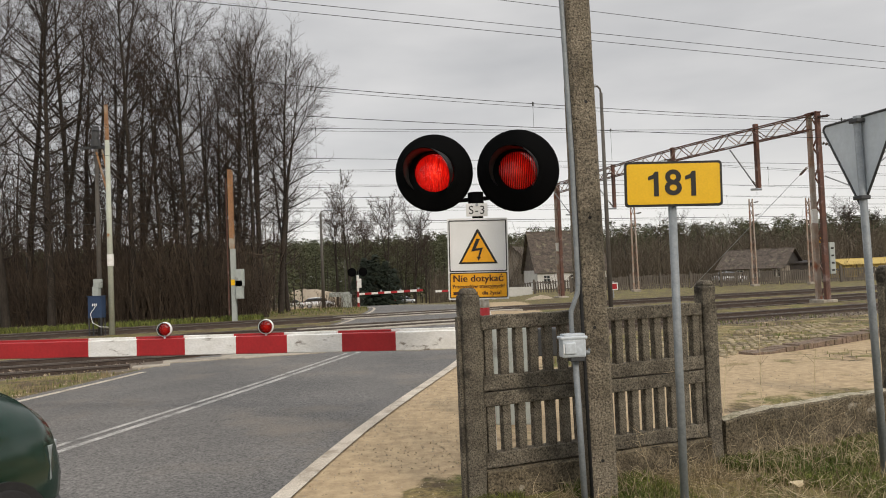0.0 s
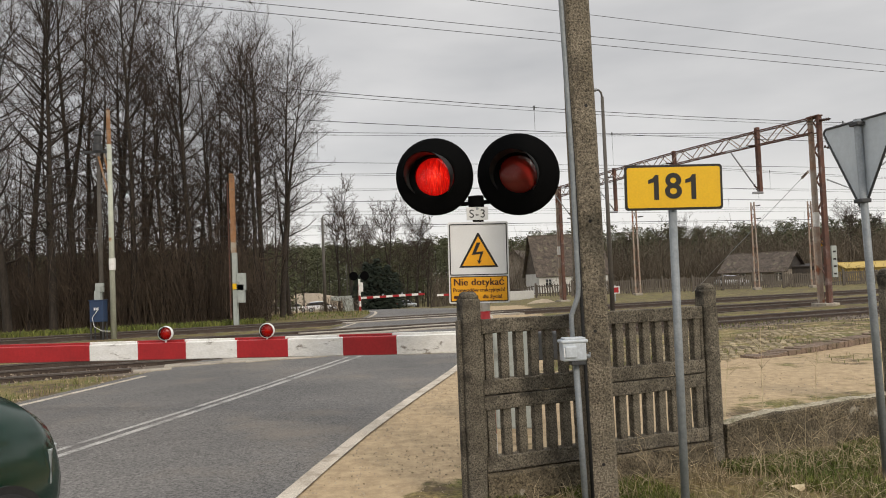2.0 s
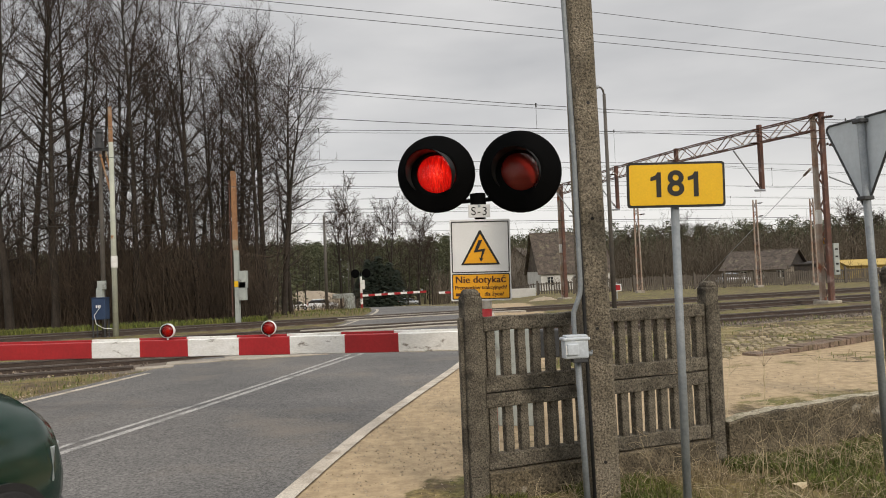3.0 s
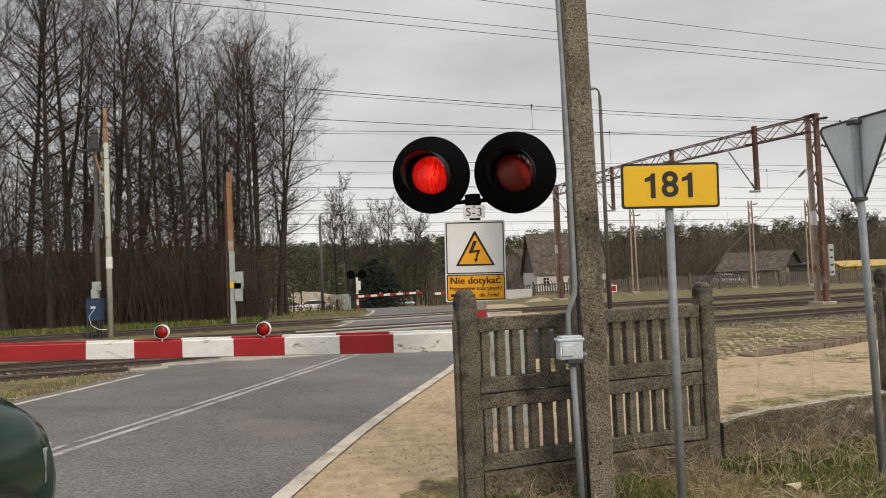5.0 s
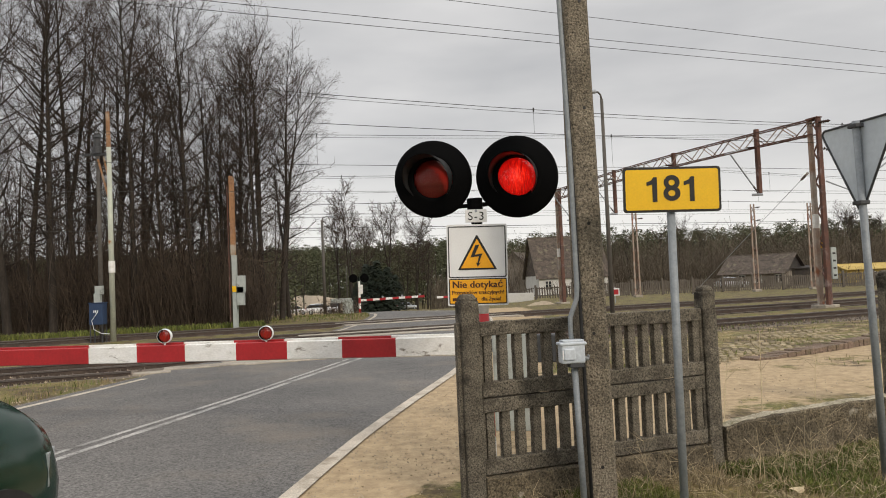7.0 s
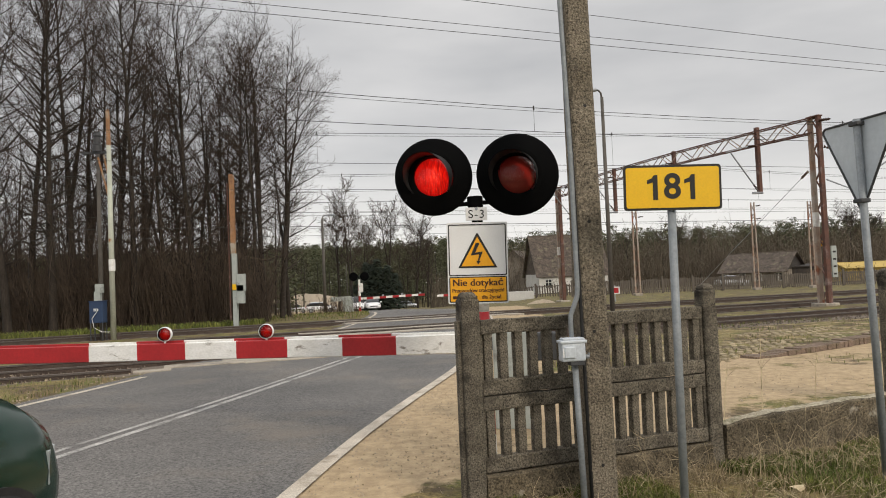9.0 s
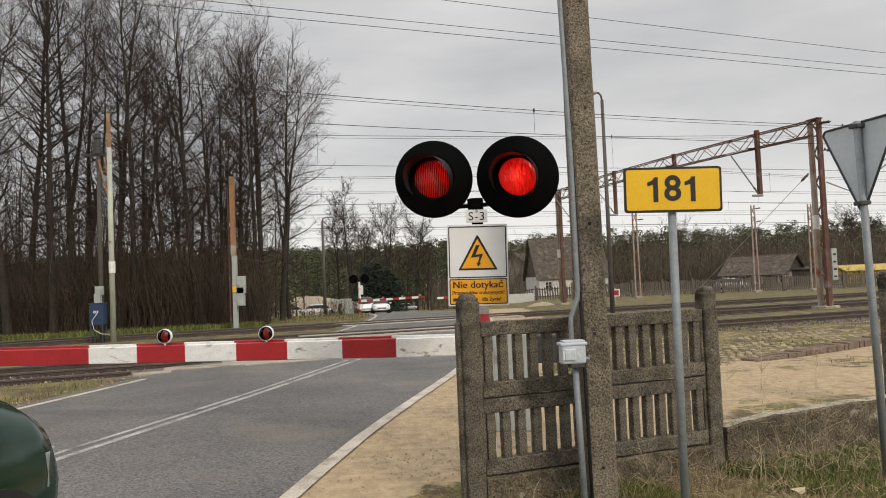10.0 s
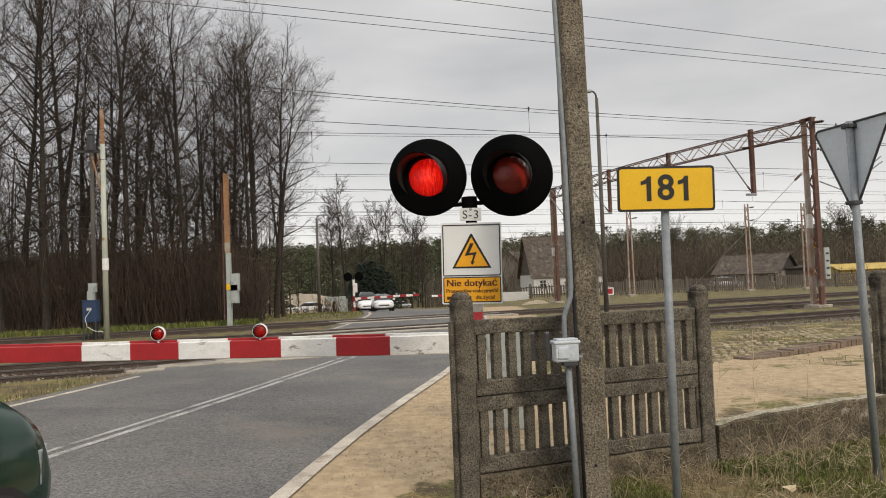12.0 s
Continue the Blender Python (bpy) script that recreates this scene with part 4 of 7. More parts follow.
    tube(bm, [(0, -0.012, 0.04), (0, 0.04, 0.04)], 0.012, 8)
    part("bolt", bm, GALV, plate)
    return root, moving


SIGNAL_ROOT, SIGNAL_LAMPS = crossing_signal()


def warning_board():
    root = thing("warning_board", pose(SIGNAL.x - 0.034, SIGNAL.y - 0.065, 1.717, 0, 1.0, 0), "white and orange high voltage warning board on the signal mast", "warning sign")
    w, h = 0.487, 0.655
    bm = bmesh.new()
    prism(bm, rounded(w, h, 0.012), 0.0, 0.014)
    part("board", bm, SIGN_WHITE, root)
    bm = bmesh.new()
    for z, hh in ((0.105, 0.415), (-0.213, 0.205)):
        o, i = rounded(w - 0.022, hh, 0.01, 3, 0, z), rounded(w - 0.038, hh - 0.016, 0.006, 3, 0, z)
        n = len(o)
        vo, vi = [bm.verts.new((x, -0.0035, zz)) for x, zz in o], [bm.verts.new((x, -0.0035, zz)) for x, zz in i]
        for k in range(n):
            bm.faces.new((vo[k], vo[(k + 1) % n], vi[(k + 1) % n], vi[k]))
    part("border_line", bm, INK, root)
    bm = bmesh.new()
    prism(bm, rounded(w - 0.038, 0.189, 0.006, 3, 0, -0.213), -0.003, 0.0)
    part("text_field", bm, SIGN_ORANGE, root, "orange text field")
    bm = bmesh.new()
    prism(bm, ((-0.158, -0.04), (0.158, -0.04), (0.006, 0.238), (-0.006, 0.238)), -0.003, 0.0)
    part("triangle_border", bm, INK, root)
    bm = bmesh.new()
    prism(bm, ((-0.132, -0.026), (0.132, -0.026), (0.0, 0.210)), -0.006, -0.0035)
    part("triangle", bm, SIGN_ORANGE, root, "orange warning triangle")
    bm = bmesh.new()
    prism(bm, ((-0.012, 0.160), (0.018, 0.160), (-0.018, 0.082), (0.042, 0.090), (0.012, 0.012), (0.026, 0.016), (0.002, -0.016), (-0.012, 0.020), (0.0, 0.014), (0.014, 0.068), (-0.055, 0.060)), -0.009, -0.007)
    part("lightning_bolt", bm, INK, root)
    writing("first_line", "Nie dotykać", 0.078, INK_BROWN, root, pose(0, -0.0045, -0.160), "dark brown letters", 1.04, 0.0, 0.0022)
    writing("second_line", "Przewodów trakcyjnych!", 0.043, INK_BROWN, root, pose(0, -0.0045, -0.222), "dark brown letters", 0.98, 0.0, 0.0010)
    writing("third_line", "dla życia!", 0.043, INK_BROWN, root, pose(0.105, -0.0045, -0.276), "dark brown letters", 0.98, 0.0, 0.0010)
    for x, wd in ((-0.17, 0.07), (-0.06, 0.10)):
        bm = bmesh.new()
        box(bm, wd, 0.001, 0.024, pose(x, -0.0045, -0.289))
        part("unread_word", bm, INK_BROWN, root)
    return root


warning_board()


# ---- the near barrier ----
BOOM_END = Vector((0.131, 8.035, 0))
BOOM_DIR = Vector((-math.cos(radians(ROAD_TURN - 1)), math.sin(radians(ROAD_TURN - 1)), 0))
BOOM_Z = 0.888


def barrier():
    a = math.degrees(math.atan2(BOOM_DIR.y, BOOM_DIR.x))
    root = thing("barrier", pose(BOOM_END.x, BOOM_END.y, 0, 0, 0, a), "lowered red and white level crossing barrier with small red lamps", "barrier")
    x = -0.05
    lengths = (0.73, 0.622, 0.654, 0.625, 0.643, 0.624, 0.642, 2.1)
    for i, ln in enumerate(lengths):
        bm = bmesh.new()
        h0, h1 = 0.212 - 0.003 * x, 0.212 - 0.003 * (x + ln)
        n = 6
        rows = []
        for j in range(n + 1):
            xx, hh = x + ln * j / n, h0 + (h1 - h0) * j / n
            wob = 0.005 * noise.noise((xx * 3, 0, 0))
            zc = BOOM_Z - 0.003 * xx
            rows.append([bm.verts.new((xx, y, zc + z * hh + wob)) for y, z in ((-0.035, -0.46), (-0.02, -0.5), (0.02, -0.5), (0.035, -0.46), (0.035, 0.46), (0.02, 0.5), (-0.02, 0.5), (-0.035, 0.46))])
        for p, q in zip(rows, rows[1:]):
            for m in range(8):
                bm.faces.new((p[m], p[(m + 1) % 8], q[(m + 1) % 8], q[m]))
        bm.faces.new(rows[0][::-1])
        bm.faces.new(rows[-1])
        bmesh.ops.recalc_face_normals(bm, faces=bm.faces[:])
        part("boom_band", bm, BOOM_RED if i % 2 else BOOM_WHITE, root, "red band" if i % 2 else "white band, scuffed")
        # narrow upper rail of the boom, standing just behind
        bm = bmesh.new()
        box(bm, ln * 0.99, 0.03, 0.05, pose(x + ln / 2 + 0.08, -0.085, BOOM_Z - 0.003 * x + h0 * 0.5 - 0.03), 0.006)
        part("upper_rail", bm, BOOM_RED if i % 2 else BOOM_WHITE, root)
        x += ln
    moving = []
    for lx in (2.22, 3.50):
        zc = 1.084
        at = pose(lx, 0.0, zc, 0, 0, 180 + 12)
        bm = bmesh.new()
        lathe(bm, ((0.078, -0.03), (0.083, -0.03), (0.086, 0.02), (0.07, 0.06), (0.0, 0.07)), 28)
        lamp = part("lamp_body", bm, SIGN_WHITE, root, "white lamp ring", m=at, smooth=True)
        bm = bmesh.new()
        tube(bm, [(0, 0, -0.13), (0, 0, -0.07)], 0.012, 8)
        part("lamp_stem", bm, SIGN_WHITE, root, m=at)
        bm = bmesh.new()
        lathe(bm, ((0.077, -0.028), (0.072, 0.05), (0.0, 0.052)), 24)
        part("lamp_cup", bm, BOARD_BLACK, root, m=at)
        bm = bmesh.new()
        lathe(bm, ((0.077, -0.026), (0.06, -0.045), (0.03, -0.055), (0.0, -0.058)), 28)
        part("lens", bm, LENS, root, "red glass lens", m=at, smooth=True)
        bm = bmesh.new()
        lathe(bm, ((0.0, -0.003), (0.07, -0.002)), 24, mat_index=0)
        lathe(bm, ((0.07, -0.002), (0.07, 0.002)), 24, mat_index=1)
        lathe(bm, ((0.07, 0.002), (0.0, 0.003)), 24, mat_index=1)
        moving.append((part("reflector", bm, [GLOW_SMALL, DARK_REFLECTOR], root, "lamp insert, lit red on one face"), (lx, 0.0 - 0.012, zc)))
    # drive cabinet and counterweight arm at the pivot
    bm = bmesh.new()
    box(bm, 0.42, 0.38, 1.02, pose(-0.62, 0.02, 0), 0.02)
    part("drive_cabinet", bm, GREY_BOX, root, "pale grey steel drive cabinet")
    bm = bmesh.new()
    box(bm, 0.62, 0.05, 0.14, pose(-0.5, -0.1, 0.80), 0.01)
    box(bm, 0.3, 0.16, 0.3, pose(-1.0, -0.12, 0.68), 0.02)
    part("counterweight", bm, PLASTIC, root, "dark counterweight")
    return root, moving


BARRIER_ROOT, BOOM_LAMPS = barrier()


# ---- overhead line: portal gantry, masts and wires ----
def lattice_mast(root, name, base, h, w, material, lace, seg=11):
    """Two channel chords with diagonal lacing, narrower at the top."""
    bm = bmesh.new()
    for sx in (-1, 1):
        tube(bm, [(base[0] + sx * w / 2, base[1], base[2]), (base[0] + sx * w * 0.36, base[1], base[2] + h)], [0.075, 0.06], 4)
    part(name + "_chord", bm, material, root)
    for k in range(seg):
        bm = bmesh.new()
        z0, z1 = h * k / seg, h * (k + 1) / seg
        a0, a1 = w / 2 * (1 - 0.28 * k / seg), w / 2 * (1 - 0.28 * (k + 1) / seg)
        s = 1 if k % 2 else -1
        tube(bm, [(base[0] + s * a0, base[1] - 0.03, base[2] + z0), (base[0] - s * a1, base[1] - 0.03, base[2] + z1)], 0.022, 4)
        tube(bm, [(base[0] - s * a0, base[1] + 0.03, base[2] + z0), (base[0] + s * a1, base[1] + 0.03, base[2] + z1)], 0.022, 4)
        part(name + "_lacing", bm, lace, root)


def insulator(bm, a, b, r=0.05, n=5):
    a, b = Vector(a), Vector(b)
    for k in range(n):
        p, q = a.lerp(b, k / n), a.lerp(b, (k + 0.6) / n)
        tube(bm, [p, q], [r, r * 0.55], 8)
    tube(bm, [a, b], r * 0.4, 6)


GANTRY_S, GANTRY_N0, GANTRY_N1, GANTRY_H = 22.65, 21.6, 42.3, 7.2


def gantry():
    """Local x runs square to the rails, away from the near mast."""
    p = on_rails(GANTRY_S, GANTRY_N0)
    root = thing("overhead_gantry", pose(p.x, p.y, 0, 0, 0, RAIL_TURN + 90), "rusty steel lattice portal carrying overhead railway wires", "gantry")
    span = GANTRY_N1 - GANTRY_N0
    for x in (0.0, span):
        z = land(*(p + RN * x).xy)
        for dx, m in ((-0.2, RUST), (0.2, RUST_LIGHT)):
            bm = bmesh.new()
            box(bm, 0.13, 0.22, GANTRY_H - z, pose(x + dx, 0, z), 0.008, taper=0.85)
            part("mast_chord", bm, m, root)
        for k in range(12):
            bm = bmesh.new()
            s = 1 if k % 2 else -1
            z0 = z + 0.25 + (GANTRY_H - z - 0.4) * k / 12
            tube(bm, [(x - 0.17 * s, -0.10, z0), (x + 0.17 * s, -0.10, z0 + 0.55)], 0.032, 4)
            part("mast_lacing", bm, RUST, root)
        bm = bmesh.new()
        box(bm, 0.56, 0.26, 0.05, pose(x, 0, GANTRY_H - 0.03), 0.01)
        part("mast_cap", bm, RUST, root)
        bm = bmesh.new()
        box(bm, 0.32, 0.02, 0.2, pose(x + 0.02, -0.125, z + 2.25), 0.004)
        part("number_tag", bm, SIGN_YELLOW, root, "small yellow tag")
        bm = bmesh.new()
        box(bm, 0.7, 0.7, 0.3, pose(x, 0, z - 0.2), 0.03)
        part("footing", bm, DECK, root, "concrete footing")
        bm = bmesh.new()
        box(bm, 0.135, 0.225, 0.55, pose(x + 0.2, 0, z + 3.0), 0.006)
        part("white_band", bm, BOOM_WHITE, root)
    # truss beam: four chords and zigzag web
    top, low = GANTRY_H - 0.05, GANTRY_H - 0.62
    for y in (-0.15, 0.15):
        for z in (low, top):
            bm = bmesh.new()
            n = 12
            tube(bm, [(span * k / n, y, z + 0.16 * math.sin(math.pi * k / n)) for k in range(n + 1)], 0.034, 4)
            part("beam_chord", bm, RUST, root)
        bays = 26
        for k in range(bays):
            bm = bmesh.new()
            x0, x1 = span * k / bays, span * (k + 1) / bays
            c0, c1 = 0.16 * math.sin(math.pi * k / bays), 0.16 * math.sin(math.pi * (k + 1) / bays)
            za, zb = (low, top) if k % 2 else (top, low)
            tube(bm, [(x0, y, za + c0), (x1, y, zb + c1)], 0.021, 4)
            part("web_bar", bm, RUST_LIGHT if k % 3 else RUST, root)
    # hanging posts with cantilever arms
    for x, z0 in ((3.0, 4.62), (8.6, 4.8), (14.0, 4.9), (18.9, 5.0)):
        bm = bmesh.new()
        box(bm, 0.16, 0.16, top + 0.25 - z0, pose(x, 0, z0), 0.006)
        part("drop_post", bm, RUST, root)
        bm = bmesh.new()
        tube(bm, [(x, 0.08, z0 + 0.1), (x, 0.35, z0 + 0.42), (x + 0.1, 1.3, z0 + 1.7)], 0.03, 6)
        tube(bm, [(x + 0.1, 1.55, z0 + 1.72), (x, 0.5, z0 + 1.98)], 0.022, 6)
        tube(bm, [(x - 0.1, -0.05, z0 + 0.02), (x, 0.4, z0 + 0.02)], 0.05, 6)
        part("cantilever", bm, GALV, root, "grey cantilever arm")
        for p, q in (((x, 0.1, z0 + 0.12), (x, 0.33, z0 + 0.4)), ((x, 0.5, z0 + 1.98), (x, 0.1, z0 + 2.0))):
            bm = bmesh.new()
            insulator(bm, p, q)
            part("insulator", bm, INSULATOR, root)
    # arm on the outer side of the near mast
    bm = bmesh.new()
    tube(bm, [(-0.3, -0.1, 4.75), (-0.75, -0.75, 4.35), (-1.5, -1.9, 5.35)], 0.03, 6)
    tube(bm, [(-0.3, -0.1, 6.0), (-0.8, -0.7, 5.7), (-1.3, -1.2, 5.0), (-1.7, -1.6, 5.5)], 0.025, 6)
    part("cantilever", bm, GALV, root, "grey cantilever arm")
    bm = bmesh.new()
    insulator(bm, (-0.28, -0.1, 6.0), (-0.62, -0.5, 5.8), 0.07)
    part("insulator", bm, INSULATOR, root)
    bm = bmesh.new()
    insulator(bm, (-0.25, 0, 7.0), (-0.75, 0, 6.95), 0.06)
    part("insulator", bm, INSULATOR, root)
    # stay wire to an anchor
    bm = bmesh.new()
    tube(bm, [(0.2, -0.05, 5.35), (16.8, -7.0, 0.1)], 0.011, 4)
    part("stay_wire", bm, GALV, root)
    bm = bmesh.new()
    insulator(bm, (0.7, -0.26, 5.19), (1.3, -0.51, 5.0), 0.06)
    part("insulator", bm, INSULATOR, root)
    # number board on the outer side
    bm = bmesh.new()
    box(bm, 0.06, 0.26, 1.2, pose(0.0, -0.55, 1.05), 0.01)
    part("board", bm, GREY_BOX, root, "pale board with unread marks")
    for k in range(4):
        bm = bmesh.new()
        box(bm, 0.07, 0.14, 0.07, pose(-0.0, -0.55, 1.15 + 0.28 * k))
        part("board_mark", bm, INK, root)


gantry()


def wire(name, pts, r, label, group):
    bm = bmesh.new()
    tube(bm, pts, r, 3, False)
    return tagged(to_ob(name, bm, WIRE), label, "wire", group, "structure")


def wires():
    # (n, contact height, carrier height at supports, carrier sag)
    for n, zc, zm, sag, off in ((17.95, 5.47, 7.4, 1.32, 3.0), (23.6, 5.5, 7.0, 0.6, 9.0), (29.7, 5.42, 6.6, 0.7, 0.0), (36.0, 5.6, 6.6, 0.6, 5.0), (41.0, 5.6, 6.6, 0.6, 7.0)):
        start = -14.0 if n < 20 else GANTRY_S

        def carrier(s):
            u = ((s - start) / 62.0) % 1.0
            return zm - sag * 4 * u * (1 - u)

        def contact(s):
            u = ((s - start) / 62.0) % 1.0
            return zc + (0.7 if n < 20 else 0.1) * (1 - 4 * u * (1 - u))

        ss = [x * 3.1 - 14 for x in range(-25, 82)]
        wire("contact_wire", [on_rails(s, n, contact(s)) for s in ss], 0.010, "thin grooved contact wire above the track", "overhead wires")
        wire("carrier_wire", [on_rails(s, n, carrier(s)) for s in ss], 0.010, "thin sagging carrier wire above the track", "overhead wires")
        if n < 30:
            wire("carrier_wire", [on_rails(s, n + 0.12, carrier(s) - 0.06) for s in ss], 0.007, "thin sagging carrier wire above the track", "overhead wires")
        s = -60 + off
        while s < 100:
            bm = bmesh.new()
            tube(bm, [on_rails(s, n, contact(s)), on_rails(s, n, carrier(s))], 0.006, 3, False)
            tube(bm, [on_rails(s, n, carrier(s) - 0.06), on_rails(s, n, carrier(s) + 0.05)], 0.022, 6)
            tagged(to_ob("wire_dropper", bm, WIRE), "thin vertical dropper between two overhead wires", "wire", "wire droppers", "structure")
            s += 11.0
    for n, z, sl in ((16.0, 7.52, -0.018), (16.6, 7.95, -0.018), (17.2, 8.88, -0.028)):
        wire("feeder_wire", [on_rails(s, n, z + sl * s + 0.0006 * (s - 10) ** 2 * 0.2) for s in range(-40, 80, 4)], 0.008, "thin power cable high over the rails", "feeder wires")
    for n, z in ((31.5, 4.4), (33.0, 5.0), (34.5, 4.2), (38.0, 4.9), (44.0, 6.2), (46.0, 5.4)):
        wire("side_wire", [on_rails(s, n, z - 0.4 * math.sin(math.pi * (s + 90) / 330)) for s in range(-90, 240, 10)], 0.008, "thin dark line wire behind the tracks", "side wires")


wires()


def far_mast(x, y, h, label):
    z = land(x, y)
    root = thing("line_mast", pose(x, y, z, 0, 0, 12), label, "mast", "line masts")
    lattice_mast(root, "mast", (0, 0, 0), h, 0.42, RUST_LIGHT, RUST, 9)
    bm = bmesh.new()
    box(bm, 0.6, 0.5, 0.4, pose(0, 0, -0.2), 0.03)
    part("footing", bm, DECK, root)
    for zz in (h - 0.3, h - 1.4):
        bm = bmesh.new()
        tube(bm, [(0.15, 0, zz), (0.75, 0, zz + 0.05)], 0.02, 5)
        insulator(bm, (0.35, 0, zz), (0.75, 0, zz + 0.05), 0.06)
        part("insulator", bm, INSULATOR, root)


far_mast(26.4, 62.0, 7.4, "pale lattice steel line mast beside the tracks")
far_mast(31.2, 62.0, 7.3, "pale lattice steel line mast beside the tracks")
far_mast(15.3, 58.0, 7.6, "rusty lattice steel line mast beside the tracks")


def left_masts():
    root = thing("painted_mast", pose(-11.37, 25.27, 0), "pale green painted steel mast with a rusty top and transformer", "mast")
    bm = bmesh.new()
    tube(bm, [(0, 0, -0.2), (-0.02, 0, 6.7)], [0.095, 0.075], 14)
    part("shaft", bm, POLE_PAINT, root, smooth=True)
    bm = bmesh.new()
    tube(bm, [(-0.02, 0, 6.7), (-0.04, 0, 7.95)], [0.075, 0.065], 10)
    part("rusty_top", bm, ORANGE_RUST, root, "orange rusted steel top")
    bm = bmesh.new()
    tube(bm, [(0.0, 0, 2.35), (-0.0, 0, 2.75)], 0.108, 14)
    part("white_band", bm, BOOM_WHITE, root)
    bm = bmesh.new()
    tube(bm, [(-0.05, 0, 4.9), (-0.4, 0, 6.3)], 0.035, 5)
    tube(bm, [(-0.05, 0.1, 5.4), (-0.25, 0.1, 6.4)], 0.03, 5)
    part("brace", bm, ORANGE_RUST, root, "rusty diagonal brace")
    bm = bmesh.new()
    box(bm, 0.9, 0.1, 0.08, pose(-0.5, 0, 6.42), 0.01)
    tube(bm, [(-0.42, 0, 6.5), (-0.42, 0, 6.72)], 0.16, 12)
    tube(bm, [(-0.42, 0, 6.74), (-0.42, 0, 7.0)], 0.12, 12)
    part("transformer", bm, PLASTIC, root, "dark grey transformer with a crossarm")
    root = thing("grey_mast", pose(-12.05, 25.9, 0), "slim dark grey steel mast with a small lamp head", "mast")
    bm = bmesh.new()
    tube(bm, [(0, 0, -0.2), (-0.02, 0, 7.1)], [0.085, 0.06], 12)
    part("shaft", bm, DARK_STEEL, root, smooth=True)
    bm = bmesh.new()
    tube(bm, [(-0.02, 0, 7.1), (-0.02, 0, 7.18), (-0.02, 0, 7.32)], [0.07, 0.15, 0.1], 12)
    part("lamp_head", bm, PLASTIC, root)
    bm = bmesh.new()
    box(bm, 0.22, 0.2, 0.36, pose(-0.06, -0.12, 1.3), 0.01)
    box(bm, 0.28, 0.12, 0.3, pose(0.0, -0.14, 1.62), 0.01)
    part("meter_box", bm, GREY_BOX, root)
    root = thing("equipment_cabinet", pose(-11.75, 25.0, 0), "dark blue steel equipment cabinet on thin legs", "cabinet")
    for dx, dy in ((-0.2, -0.15), (0.2, -0.15), (-0.2, 0.15), (0.2, 0.15)):
        bm = bmesh.new()
        box(bm, 0.035, 0.035, 0.75, pose(dx, dy, -0.1), 0.004)
        part("leg", bm, PLASTIC, root)
    bm = bmesh.new()
    box(bm, 0.46, 0.34, 0.72, pose(0, 0, 0.6), 0.015)
    part("body", bm, BLUE_BOX, root)
    bm = bmesh.new()
    box(bm, 0.5, 0.38, 0.03, pose(0, 0, 1.32), 0.01)
    part("cap", bm, BLUE_BOX, root)
    for k, dx in enumerate((-0.08, 0.0, 0.08)):
        bm = bmesh.new()
        box(bm, 0.035, 0.01, 0.09, pose(dx * 0.75, -0.175, 1.0), 0.002)
        part("unread_mark", bm, SIGN_WHITE, root)
    bm = bmesh.new()
    tube(bm, [(0.05, -0.19, 1.0), (-0.12, -0.22, 0.75), (-0.05, -0.22, 0.45), (0.2, -0.2, 0.3), (0.45, -0.15, 0.28)], 0.010, 6)
    part("cable", bm, SIGN_WHITE, root, "pale looped cable")
    root = thing("beam_mast", pose(-8.52, 30.09, 0), "steel beam mast, rusty above and pale below", "mast")
    for z0, z1, m, lb in ((-0.2, 3.0, GREY_BOX, "pale grey painted beam"), (3.0, 6.25, ORANGE_RUST, "rusted beam")):
        bm = bmesh.new()
        for dy in (-0.1, 0.1):
            box(bm, 0.17, 0.02, z1 - z0, pose(-0.03 * (z0 > 1), dy, z0), 0.002)
        box(bm, 0.02, 0.2, z1 - z0, pose(-0.03 * (z0 > 1), 0, z0), 0.002)
        part("beam", bm, m, root, lb)
    bm = bmesh.new()
    tube(bm, [(-0.2, -0.05, 0.3), (-0.2, -0.05, 5.9)], 0.03, 6)
    part("pipe", bm, RUST, root)
    bm = bmesh.new()
    box(bm, 0.32, 0.25, 0.7, pose(0.27, -0.05, 1.45), 0.01)
    box(bm, 0.28, 0.25, 0.75, pose(0.25, -0.05, 0.95), 0.01)
    part("wall_box", bm, GREY_BOX, root, "pale grey switch box")
    bm = bmesh.new()
    box(bm, 0.16, 0.01, 0.24, pose(0.0, -0.13, 1.5), 0.002)
    part("warning_tag", bm, SIGN_YELLOW, root, "small yellow tag")


left_masts()


def street_lamp(x, y, h, arm, turn, label, r=0.09):
    z = land(x, y)
    root = thing("street_lamp", pose(x, y, z, 0, 0, turn), label, "street lamp", "street lamps")
    bm = bmesh.new()
    tube(bm, [(0, 0, -0.2), (0, 0, h - 0.15)], [r, r * 0.65], 12)
    part("post", bm, DARK_STEEL, root, smooth=True)
    bm = bmesh.new()
    tube(bm, [(0, 0, h - 0.2), (0.03, 0, h), (arm * 0.4, 0, h + 0.1), (arm, 0, h + 0.12)], 0.035, 8)
    part("arm", bm, DARK_STEEL, root, smooth=True)
    bm = bmesh.new()
    box(bm, 0.5, 0.2, 0.12, pose(arm + 0.15, 0, h + 0.06), 0.04)
    part("lamp_head", bm, GALV, root, "grey lamp head")
    return root


street_lamp(-9.4, 58.0, 7.7, 0.6, 0, "tall grey street lamp beside the road", 0.14)
street_lamp(-16.8, 128.0, 8.3, 1.0, 180, "distant pale street lamp beside the road", 0.10)
street_lamp(-42.5, 195.0, 7.0, 1.0, 180, "distant pale street lamp beside the road", 0.12)
street_lamp(5.93, 26.0, 8.0, 0.28, 180, "dark slim street lamp beside the tracks", 0.085)


